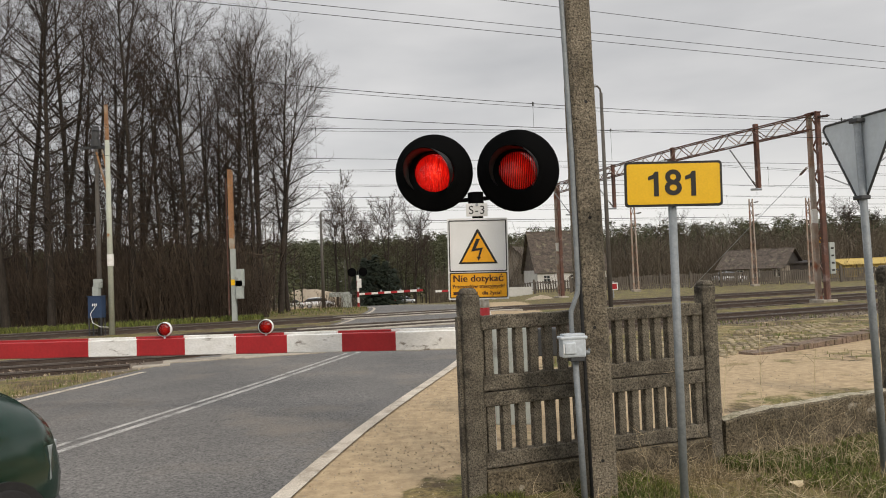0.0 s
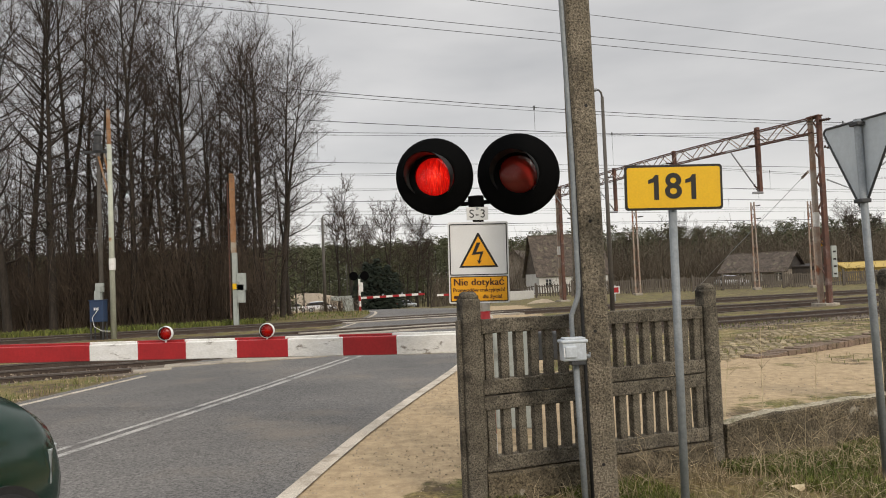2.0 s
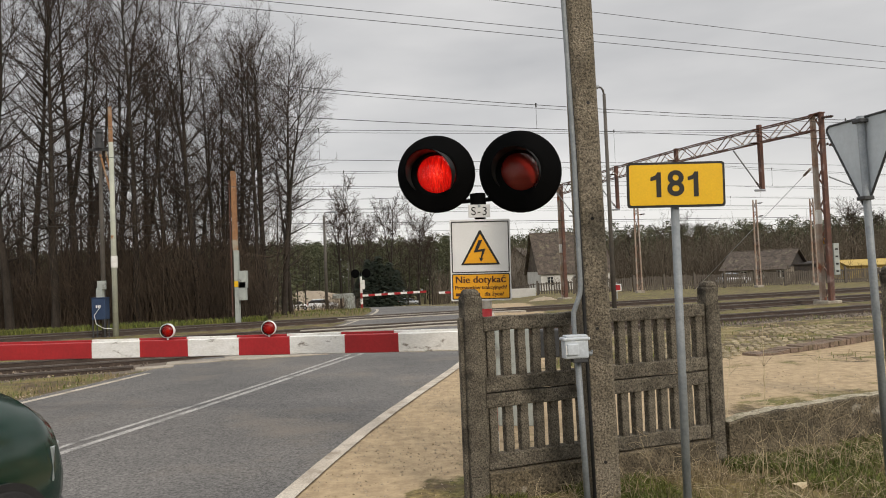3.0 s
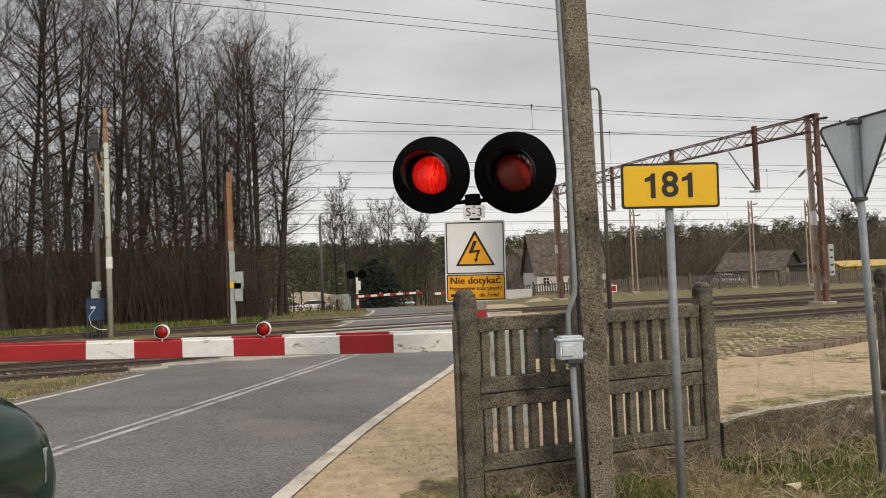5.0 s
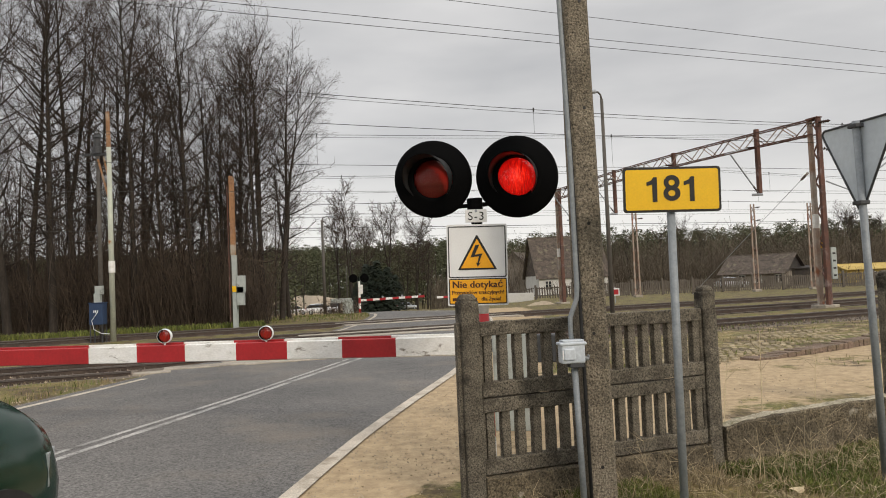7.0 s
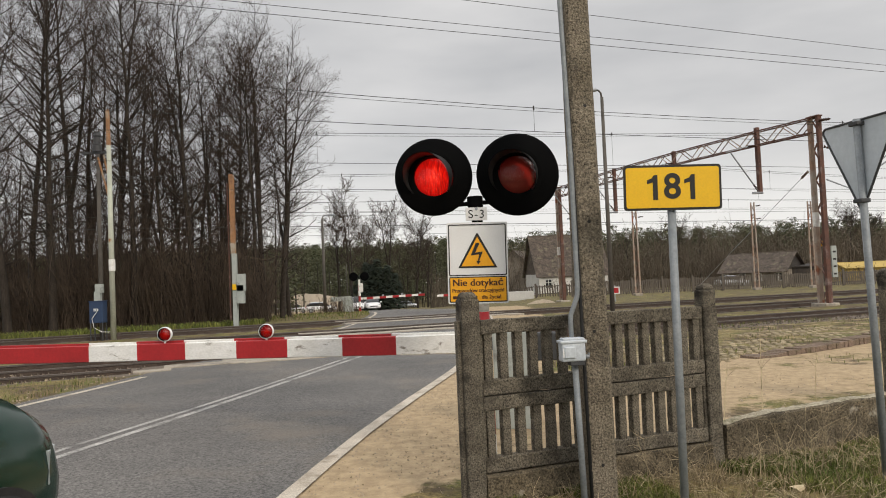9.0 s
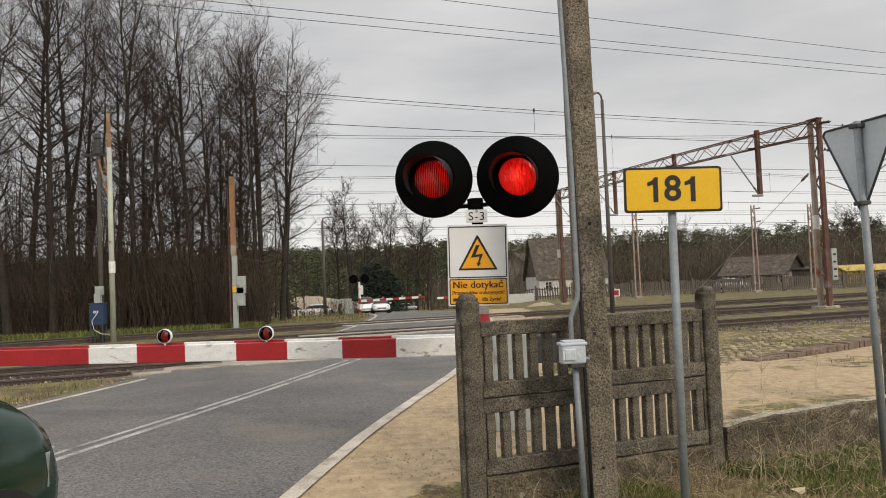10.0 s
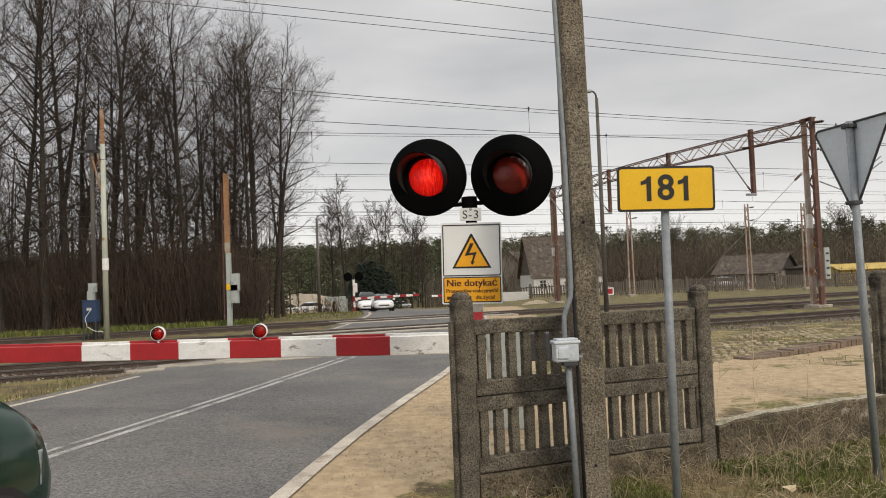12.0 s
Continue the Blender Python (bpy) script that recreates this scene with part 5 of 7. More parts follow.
def red_board():
    x, y = 9.3, 40.0
    root = thing("red_signal_board", pose(x, y, land(x, y), 0, 0, -8), "small red board with a white border on a post", "railway sign")
    bm = bmesh.new()
    tube(bm, [(0, 0.03, -0.1), (0, 0.03, 0.9)], 0.03, 8)
    part("post", bm, GALV, root)
    bm = bmesh.new()
    box(bm, 0.5, 0.02, 0.4, pose(0, 0, 0.42), 0.005)
    part("border", bm, SIGN_WHITE, root)
    bm = bmesh.new()
    box(bm, 0.38, 0.02, 0.28, pose(0, -0.012, 0.48), 0.003)
    part("face", bm, BOOM_RED, root)


red_board()


# ---- the far barrier and its signal ----
def far_barrier():
    x, y = -6.55, 57.0
    z = land(x, y)
    root = thing("barrier", pose(x, y, z, 0, 0, 3), "distant lowered red and white barrier across the road", "barrier")
    for i in range(10):
        bm = bmesh.new()
        zz = 1.0 + 0.012 * i
        box(bm, 0.5, 0.07, 0.17, pose(0.3 + 0.5 * i, 0, zz, 0, -1.4, 0), 0.01)
        part("boom_band", bm, BOOM_RED if i % 2 else BOOM_WHITE, root)
    for k in (3, 6.0, 8.8):
        bm = bmesh.new()
        tube(bm, [(0.3 + 0.5 * k, -0.06, 1.24 + 0.012 * k), (0.3 + 0.5 * k, 0.06, 1.24 + 0.012 * k)], 0.08, 10)
        part("lamp", bm, GALV, root)
    bm = bmesh.new()
    box(bm, 0.8, 0.4, 1.1, pose(-0.9, 0, 0), 0.02)
    part("drive_cabinet", bm, GREY_BOX, root)
    bm = bmesh.new()
    box(bm, 1.6, 0.25, 0.35, pose(-1.4, -0.1, 0.95), 0.02)
    part("counterweight", bm, GREY_BOX, root)
    root = thing("crossing_signal", pose(x + 0.15, y - 1.2, land(x, y - 1.2)), "distant crossing signal on a red and white mast", "crossing signal")
    for i in range(6):
        bm = bmesh.new()
        tube(bm, [(0, 0, 0.42 * i), (0, 0, 0.42 * (i + 1))], 0.09, 10)
        part("mast_band", bm, BOOM_WHITE if i % 2 else BOOM_RED, root)
    bm = bmesh.new()
    box(bm, 0.34, 0.03, 0.7, pose(0.12, -0.1, 1.55), 0.01)
    part("board", bm, BOOM_WHITE, root, "white board")
    for dx in (-0.42, 0.42):
        bm = bmesh.new()
        lathe(bm, ((0.0, -0.05), (0.33, -0.02), (0.34, 0.02), (0.15, 0.1), (0.0, 0.2)), 20)
        part("backboard", bm, BOARD_BLACK, root, m=pose(dx, 0, 2.75))
    bm = bmesh.new()
    box(bm, 0.06, 0.06, 0.5, pose(0, 0, 2.4))
    part("mast_head", bm, BOARD_BLACK, root)
    # second boom from the other verge
    xr, yr = 2.6, 58.5
    root = thing("barrier", pose(xr, yr, land(xr, yr), 0, 0, 183), "distant lowered red and white barrier across the road", "barrier")
    for i in range(7):
        bm = bmesh.new()
        box(bm, 0.5, 0.07, 0.17, pose(-0.1 + 0.5 * i, 0, 1.0), 0.01)
        part("boom_band", bm, BOOM_RED if i % 2 else BOOM_WHITE, root)
    bm = bmesh.new()
    box(bm, 0.5, 0.4, 1.1, pose(-0.7, 0, 0), 0.02)
    part("drive_cabinet", bm, GREY_BOX, root)


far_barrier()


# ---- houses ----
def window(root, x, y, z, w, h, turn=0):
    m = pose(x, y, z, 0, 0, turn)
    bm = bmesh.new()
    for dx, dz, sx, sz in ((-w / 2, 0, 0.09, h), (w / 2, 0, 0.09, h), (0, 0, 0.06, h), (0, 0, w, 0.09), (0, h - 0.08, w + 0.08, 0.09), (0, h * 0.62, w, 0.05)):
        box(bm, sx, 0.08, sz, pose(dx, -0.03, dz))
    win = part("window", bm, RENDER_WHITE, root, "pale window frame", m=m)
    bm = bmesh.new()
    box(bm, w, 0.04, h, pose(0, 0.0, 0))
    part("pane", bm, WINDOW_DARK, win)


def house(x, y, turn, length, depth, wall_h, ridge, wall_mat, label, windows, overhang=0.45, gable_mat=None, roof_mat=ROOF_TILE):
    z = land(x, y) - 0.1
    root = thing("house", pose(x, y, z, 0, 0, turn), label, "house", "houses")
    bm = bmesh.new()
    box(bm, length, depth, wall_h + 0.1, pose(0, 0, 0))
    part("wall", bm, wall_mat, root)
    for sx in (-1, 1):
        bm = bmesh.new()
        prism(bm, ((-depth / 2, wall_h + 0.1), (depth / 2, wall_h + 0.1), (0, ridge)), -0.12, 0.12)
        part("gable", bm, gable_mat or wall_mat, root, m=pose(sx * (length / 2 - 0.13), 0, 0, 0, 0, 90))
    slope = math.hypot(depth / 2, ridge - wall_h)
    ang = math.degrees(math.atan2(ridge - wall_h, depth / 2))
    for sy in (-1, 1):
        tilt = pose(0, 0, ridge + 0.06, 0, 0, 0 if sy < 0 else 180) @ pose(0, 0, 0, ang, 0, 0)
        rows = 12
        for k in range(rows):
            bm = bmesh.new()
            d0, d1 = (slope + overhang) * k / rows, (slope + overhang) * (k + 1) / rows
            box(bm, length + 2 * overhang, (d1 - d0) * 1.12, 0.07, pose(0, -(d0 + d1) / 2, random.uniform(-0.04, 0.02), 4, 0, random.uniform(-0.15, 0.15)))
            part("tile_course", bm, roof_mat, root, m=tilt)
    bm = bmesh.new()
    tube(bm, [(-length / 2 - overhang, 0, ridge + 0.08), (length / 2 + overhang, 0, ridge + 0.08)], 0.1, 6)
    part("ridge", bm, roof_mat, root)
    for wx, wz, ww, wh in windows:
        window(root, wx, -depth / 2 - 0.03, wz, ww, wh)
    return root


house(17.6, 106.0, 6, 9.8, 8.5, 2.8, 8.3, RENDER_WHITE, "old white rendered house with a steep dark tiled roof", [(-3.6, 0.9, 0.9, 1.3), (0.2, 0.9, 0.9, 1.3), (3.2, 0.9, 0.9, 1.3)], gable_mat=ROOF_TILE)
house(14.2, 130.0, 70, 12.0, 9.0, 3.5, 7.8, RENDER_GREY, "grey brown barn with a worn tiled roof", [])
house(45.6, 105.0, -45, 8.8, 7.4, 2.1, 4.55, RENDER_GREY, "run-down grey house with a sagging dark tiled roof", [(-3.8, 0.7, 0.9, 1.1), (-1.4, 0.7, 0.9, 1.1), (0.9, 0.7, 0.9, 1.1), (3.6, 0.7, 0.9, 1.1)], gable_mat=DARK_SHED)
house(63.5, 108.0, -2, 11.0, 6.0, 2.0, 2.7, RENDER_YELLOW, "low yellow building with a shallow yellow roof", [(-2.2, 0.6, 1.6, 1.0), (2.0, 0.6, 1.2, 1.0)], roof_mat=RENDER_YELLOW)


def shed():
    x, y = 50.6, 103.0
    root = thing("shed", pose(x, y, land(x, y), 0, 0, -4), "dark tarred lean-to shed beside a house", "shed")
    bm = bmesh.new()
    box(bm, 5.5, 4, 2.4, None)
    part("wall", bm, DARK_SHED, root)
    bm = bmesh.new()
    box(bm, 6.0, 4.6, 0.15, pose(0, 0, 2.42, 4, 0, 0))
    part("roof", bm, DARK_SHED, root)


shed()


def timber_fence(x0, y0, x1, y1, h, label, gap=0.24, every=2.6):
    a, b = Vector((x0, y0)), Vector((x1, y1))
    length = (b - a).length
    turn = math.degrees(math.atan2(b.y - a.y, b.x - a.x))
    n = int(length / every)
    for k in range(n):
        p, q = a.lerp(b, k / n), a.lerp(b, (k + 1) / n)
        z = land(p.x, p.y)
        rise = math.degrees(math.atan2(land(q.x, q.y) - z, every))
        root = thing("timber_fence", pose(p.x, p.y, z, 0, -rise, turn), label, "fence", "timber fence bays")
        bm = bmesh.new()
        box(bm, 0.16, 0.16, h + 0.25, pose(0, 0, -0.1), 0.01)
        part("post", bm, WOOD_FENCE, root)
        bm = bmesh.new()
        for z in (0.3, h - 0.25):
            box(bm, length / n, 0.05, 0.09, pose(length / n / 2, 0.06, z))
        part("rail", bm, WOOD_FENCE, root)
        bm = bmesh.new()
        x = 0.15
        while x < length / n - 0.1:
            box(bm, 0.13, 0.03, h - random.uniform(0.1, 0.22), pose(x, 0.0, 0.08))
            x += gap
        tagged(part("picket", bm, WOOD_FENCE, root), kind="stuff")


timber_fence(11.5, 66.0, 44.0, 66.0, 1.35, "weathered grey timber fence along the tracks", 0.19)
timber_fence(6.4, 74.0, 14.5, 70.0, 1.25, "broken grey picket fence before a house", 0.26)


def white_wall():
    x, y = 7.2, 72.0
    root = thing("garden_wall", pose(x, y, land(x, y), 0, 0, -10), "pale low garden wall beside a picket fence", "wall")
    bm = bmesh.new()
    box(bm, 3.2, 0.25, 0.9, None, 0.03)
    part("wall_body", bm, RENDER_WHITE, root)


white_wall()


def heap(x, y, r, h, material, name, label):
    z = land(x, y)
    bm = bmesh.new()
    n, rings = 22, 6
    prev = None
    for j in range(rings + 1):
        f = j / rings
        ring = []
        for k in range(n):
            a = 2 * math.pi * k / n
            rr = r * (1 - f) * (1 + 0.22 * noise.noise((math.cos(a) * 2, math.sin(a) * 2, x))) + 0.02
            ring.append(bm.verts.new((rr * math.cos(a) * 1.6, rr * math.sin(a), h * (1 - (1 - f) ** 1.6) * (1 + 0.15 * noise.noise((a, f * 3, y))) - 0.03)))
        if prev:
            for k in range(n):
                bm.faces.new((prev[k], prev[(k + 1) % n], ring[(k + 1) % n], ring[k]))
        prev = ring
    bm.faces.new(prev)
    ob = to_ob(name, bm, material, True)
    ob.matrix_basis = pose(x, y, z)
    return tagged(ob, label, "heap")


heap(6.0, 45.0, 0.55, 0.28, SAND_PILE, "sand_heap", "small heap of pale sand on the grass")


heap(aside(548, 132), 132.0, 8.5, 3.3, SAND_PILE, "earth_bank", "wide bank of pale bare earth beyond the road")


# ---- sandy yard behind the fence: kerb edge and cobbles ----
def platform_edge():
    a, b = Vector((5.35, 12.7, 0)), Vector((9.3, 14.9, 0))
    turn = math.degrees(math.atan2(b.y - a.y, b.x - a.x))
    root = thing("platform_edge", pose(a.x, a.y, 0, 0, 0, turn), "low crumbling brick edge of an old platform", "kerb")
    x = 0.0
    rnd = random.Random(8)
    while x < (b - a).length:
        w = rnd.uniform(0.115, 0.135)
        bm = bmesh.new()
        h = 0.025 + 0.036 * x + rnd.uniform(-0.015, 0.015)
        box(bm, w - 0.006, 0.36, h + 0.1, pose(x + w / 2, 0.2 + rnd.uniform(-0.015, 0.015), -0.1, rnd.uniform(-1.5, 1.5), 0, rnd.uniform(-2, 2)), 0.012)
        part("edge_stone", bm, BRICK_EDGE, root)
        x += w


platform_edge()


def cobbles():
    """Sett paving half lost under sand, laid in rows along the rails."""
    rnd = random.Random(11)
    verts, faces = [], []
    for i in range(46):
        for j in range(52):
            n, s = 10.3 + 0.145 * i + rnd.uniform(-0.025, 0.025), 4.5 + 0.205 * (j + 0.5 * (i % 2)) + rnd.uniform(-0.03, 0.03)
            p = on_rails(s, n)
            edge = (p.y - 12.7) - 0.557 * (p.x - 5.35)
            if n > 14.4 or p.x < 3.2 or (p.x > 5.2 and edge < 0.7) or noise.noise((p.x * 0.55, p.y * 0.9, 4)) < -0.12 + 0.05 * (n - 12.5):
                continue
            r, h = rnd.uniform(0.05, 0.066), rnd.uniform(0.012, 0.034)
            o = len(verts)
            a0 = rnd.uniform(-0.2, 0.2)
            for scale, z in ((1.0, -0.03), (0.92, h * 0.7), (0.6, h)):
                for k in range(6):
                    a = a0 + 2 * math.pi * k / 6
                    q = RT * (r * 1.4 * scale * math.cos(a)) + RN * (r * scale * math.sin(a))
                    verts.append((p.x + q.x, p.y + q.y, z))
            faces.append(tuple(o + 12 + k for k in range(6)))
            faces += [(o + b + k, o + b + (k + 1) % 6, o + b + 6 + (k + 1) % 6, o + b + 6 + k) for b in (0, 6) for k in range(6)]
    me = bpy.data.meshes.new("cobbles")
    me.from_pydata(verts, [], faces)
    me.materials.append(COBBLE)
    tagged(new("cobbles", me), "sandy rounded cobbles half sunk in the yard", "cobbles", kind="stuff")


cobbles()


# ---- trees ----
class Strands:
    """Gathers many thin tapered branches as one mesh."""

    def __init__(self):
        self.v, self.f = [], []

    def add(self, pts, r0, r1, seg=3):
        side = None
        n = len(pts)
        first = len(self.v)
        for i, p in enumerate(pts):
            d = (pts[min(i + 1, n - 1)] - pts[max(i - 1, 0)]).normalized()
            if side is None:
                side = d.orthogonal().normalized()
            side = (side - d * side.dot(d)).normalized()
            up = d.cross(side)
            r = r0 + (r1 - r0) * i / (n - 1)
            for k in range(seg):
                a = 2 * math.pi * k / seg
                q = p + (side * math.cos(a) + up * math.sin(a)) * r
                self.v.append((q.x, q.y, q.z))
        for i in range(n - 1):
            for k in range(seg):
                a, b = first + i * seg + k, first + i * seg + (k + 1) % seg
                self.f.append((a, b, b + seg, a + seg))

    def mesh(self, name, material, smooth=True):
        me = bpy.data.meshes.new(name)
        me.from_pydata(self.v, [], self.f)
        me.materials.append(material)
        if smooth:
            me.polygons.foreach_set("use_smooth", [True] * len(me.polygons))
        return me


def grow(rnd, start, direction, length, steps, wander, lift):
    pts, d = [start.copy()], direction.normalized()
    p = start.copy()
    for _ in range(steps):
        d = (d + Vector((rnd.uniform(-1, 1), rnd.uniform(-1, 1), rnd.uniform(-1, 1))) * wander + Vector((0, 0, lift))).normalized()
        p = p + d * (length / steps)
        pts.append(p.copy())
    return pts


def bare_tree(seed, h, trunk_r, first_limb, limbs, spread, twig_r=0.0062, dense=1.0, lean=0.03, twins=0):
    """A leafless tree: a straight leader, rising limbs under a rounded crown, and three orders of ever finer twigs."""
    rnd = random.Random(seed)
    wood, crown = Strands(), Strands()
    stems = [(grow(rnd, Vector((0, 0, 0)), Vector((rnd.uniform(-lean, lean), rnd.uniform(-lean, lean), 1)), h, 16, 0.045, 0.05), 0.0, trunk_r)]
    for k in range(twins):
        f, a = rnd.uniform(0.22, 0.42), rnd.uniform(0, 6.283)
        fork = grow(rnd, stems[0][0][int(f * 16)], Vector((0.20 * math.cos(a), 0.20 * math.sin(a), 1)), h * (0.92 - f), 12, 0.05, 0.07)
        stems.append((fork, f, trunk_r * 0.62))
    for pts, f0, r in stems:
        n = len(pts)
        cut = n // 2
        if f0 == 0:
            pts = [Vector((0, 0, -0.3))] + pts
        wood.add(pts[:cut + 1], r * 1.12, r * 0.62, 7)
        wood.add(pts[cut:], r * 0.62, twig_r * 1.4, 5)

    def aside_of(d, amount):
        v = Vector((rnd.gauss(0, 1), rnd.gauss(0, 1), rnd.gauss(0, 1)))
        v = (v - d * v.dot(d)).normalized()
        return (d * math.cos(amount) + v * math.sin(amount)).normalized()

    turn = rnd.random() * 6
    for k in range(limbs):
        pts, f0, r0 = stems[k % len(stems)] if k % 2 else stems[0]
        low = max(first_limb, f0 + 0.06)
        u = ((k + rnd.random()) / limbs) ** 1.12 * 0.97
        f = low + (1 - low) * u
        x = (f - f0) / (1 - f0) * (len(pts) - 1)
        i = min(int(x), len(pts) - 2)
        root = pts[i].lerp(pts[i + 1], x - i)
        turn += 2.4 + rnd.uniform(-0.5, 0.5)
        reach = spread * (0.5 + 0.5 * step(0.0, 0.45, u)) * math.sqrt(max(0.03, 1 - max(0.0, (u - 0.45) / 0.56) ** 2)) * rnd.uniform(0.72, 1.12)
        rise = radians(14 + 42 * u + rnd.uniform(-12, 14))
        ln = reach / math.cos(rise) * 0.92
        limb = grow(rnd, root, Vector((math.cos(turn) * math.cos(rise), math.sin(turn) * math.cos(rise), math.sin(rise))), ln, 6, 0.15, 0.06)
        wood.add(limb, max(twig_r * 2.0, r0 * 0.44 * (1 - 0.70 * f)), twig_r, 4)
        subs = max(4, int(ln * 4.4 * dense))
        for j in range(subs):
            g = 0.14 + 0.86 * (j + rnd.random()) / subs
            x = min(g, 0.999) * 6
            i = int(x)
            d1 = (limb[i + 1] - limb[i]).normalized()
            l2 = (0.25 + ln * 0.30 * (1.15 - 0.75 * g)) * rnd.uniform(0.65, 1.25)
            sprig = grow(rnd, limb[i].lerp(limb[i + 1], x - i), aside_of(d1, rnd.uniform(0.6, 1.15)) + Vector((0, 0, 0.08)), l2, 3, 0.18, 0.05)
            crown.add(sprig, twig_r * 1.15, twig_r * 0.7, 3)
            twigs = max(3, int(l2 * 7.5 * dense))
            for q in range(twigs):
                w = min(0.12 + 0.88 * (q + rnd.random()) / twigs, 0.999) * 3
                i2 = int(w)
                d2 = (sprig[i2 + 1] - sprig[i2]).normalized()
                start = sprig[i2].lerp(sprig[i2 + 1], w - i2)
                d3 = (aside_of(d2, rnd.uniform(0.5, 1.1)) + Vector((0, 0, 0.12))).normalized()
                l3 = (0.14 + 0.34 * l2) * rnd.uniform(0.6, 1.3)
                crown.add([start, start + d3 * l3], twig_r * 0.75, twig_r * 0.42, 3)
                start = start + d3 * (l3 * rnd.uniform(0.3, 0.6))
                if q % 2:
                    continue
                crown.add([start, start + aside_of(d3, 0.7) * (l3 * 0.6)], twig_r * 0.6, twig_r * 0.35, 3)
    return wood.mesh("trunk", BARK), crown.mesh("crown", TWIG)


TREE_LABEL = "tall bare alder with a dark trunk and fine twigs"


def place_tree(meshes, x, y, s, turn, label, group):
    root = thing("tree", pose(x, y, land(x, y), 0, 0, turn), label, "tree", group)
    for me in meshes:
        ob = new(me.name.split(".")[0], me)
        ob.parent = root
        ob.scale = (s, s, s)
    return root


def woodland():
    rnd = random.Random(21)
    kinds = [bare_tree(100 + k, 16.0, 0.150 + 0.008 * k, fl, n, sp, 0.0072, 0.86, 0.03, tw) for k, (fl, n, sp, tw) in enumerate(((0.20, 56, 2.9, 0), (0.22, 54, 2.8, 1), (0.16, 58, 3.1, 1), (0.24, 54, 2.6, 0), (0.16, 62, 3.6, 1), (0.20, 54, 2.5, 1)))]
    thin = [bare_tree(130 + k, 16.0, 0.15, 0.2, 34, 2.6, 0.0085, 0.75, 0.05, 1) for k in range(3)]
    front = ((18, 32.5, 18.5, 2), (58, 34, 18.0, 0), (98, 33, 16.6, 3), (138, 35, 18.0, 1), (165, 37, 15.0, 5), (205, 36, 17.2, 2), (243, 33.5, 16.4, 0), (262, 38, 14.2, 5), (292, 34, 12.4, 3), (322, 37, 11.8, 3), (352, 34.5, 15.2, 4), (376, 36, 12.6, 1), (398, 37, 12.4, 2), (432, 38, 14.4, 3), (455, 35, 12.6, 1), (470, 35.5, 14.0, 4), (503, 36.5, 13.2, 4), (515, 37.5, 9.5, 5))
    low = [bare_tree(150 + k, 8.0, 0.07, 0.08, 26, 1.9, 0.0085, 0.75, 0.08, 1) for k in range(3)]
    for _ in range(34):
        d = rnd.uniform(36, 50)
        bearing = rnd.uniform(-60, 500)
        place_tree(low[rnd.randrange(3)], aside(bearing, d), d, rnd.uniform(0.75, 1.25), rnd.uniform(0, 360), "young bare tree in a thicket", "young trees")
    for bearing, d, h, k in front:
        place_tree(kinds[k], aside(bearing, d), d, h / 16.0, rnd.uniform(0, 360), TREE_LABEL, "alder wood")
    for _ in range(10):
        d = rnd.uniform(38, 56)
        bearing = rnd.uniform(-90, 470 - (d - 38) * 1.5)
        place_tree(rnd.choice(thin), aside(bearing, d), d, (0.33 * d + rnd.uniform(-3.5, 1.0)) / 16.0, rnd.uniform(0, 360), TREE_LABEL, "alder wood")
    # outside the left of the view and behind
    for x, y in ((-22, 30), (-25, 27), (-30, 34)):
        place_tree(rnd.choice(thin), x, y, 1.0, rnd.uniform(0, 360), TREE_LABEL, "alder wood")
    far = [bare_tree(300 + k, 17.0, 0.26, fl, n, sp, 0.022, 0.42, 0.04, 1) for k, (fl, n, sp) in enumerate(((0.30, 22, 4.6), (0.36, 22, 4.2), (0.22, 24, 5.2)))]
    feature = [bare_tree(400 + k, 17.0, 0.22, fl, n, sp, 0.024, 0.70, 0.05, 1) for k, (fl, n, sp) in enumerate(((0.36, 40, 3.6), (0.40, 40, 3.5), (0.28, 40, 4.2)))]
    for bearing, d, h, k in ((628, 112, 16.6, 1), (604, 116, 15.0, 0), (690, 118, 16.2, 0), (742, 122, 13.5, 2), (722, 140, 12, 1), (760, 135, 12, 0), (655, 132, 14, 2), (1512, 150, 13.2, 2), (1548, 155, 12.0, 2)):
        place_tree(feature[k], aside(bearing, d), d, h * 1.04 / 17.0, rnd.uniform(0, 360), "distant bare tree with an open crown", "distant trees")
    for _ in range(8):
        d = rnd.uniform(125, 150)
        bearing = rnd.uniform(1040, 1480)
        place_tree(rnd.choice(far), aside(bearing, d), d, rnd.uniform(7.5, 11.0) / 17.0, rnd.uniform(0, 360), "low bare tree before a pine wood", "distant trees")
    for _ in range(12):
        d = rnd.uniform(70, 120)
        bearing = rnd.uniform(470, 800)
        x = aside(bearing, d)
        if abs(x - (along(LEFT_LINE, d) + along(RIGHT_LINE, d)) / 2) < 7 or 685 < bearing < 765:
            continue
        place_tree(rnd.choice(far), x, d, rnd.uniform(4.5, 8.0) / 17.0, rnd.uniform(0, 360), "small bare tree beside the road", "distant trees")


woodland()


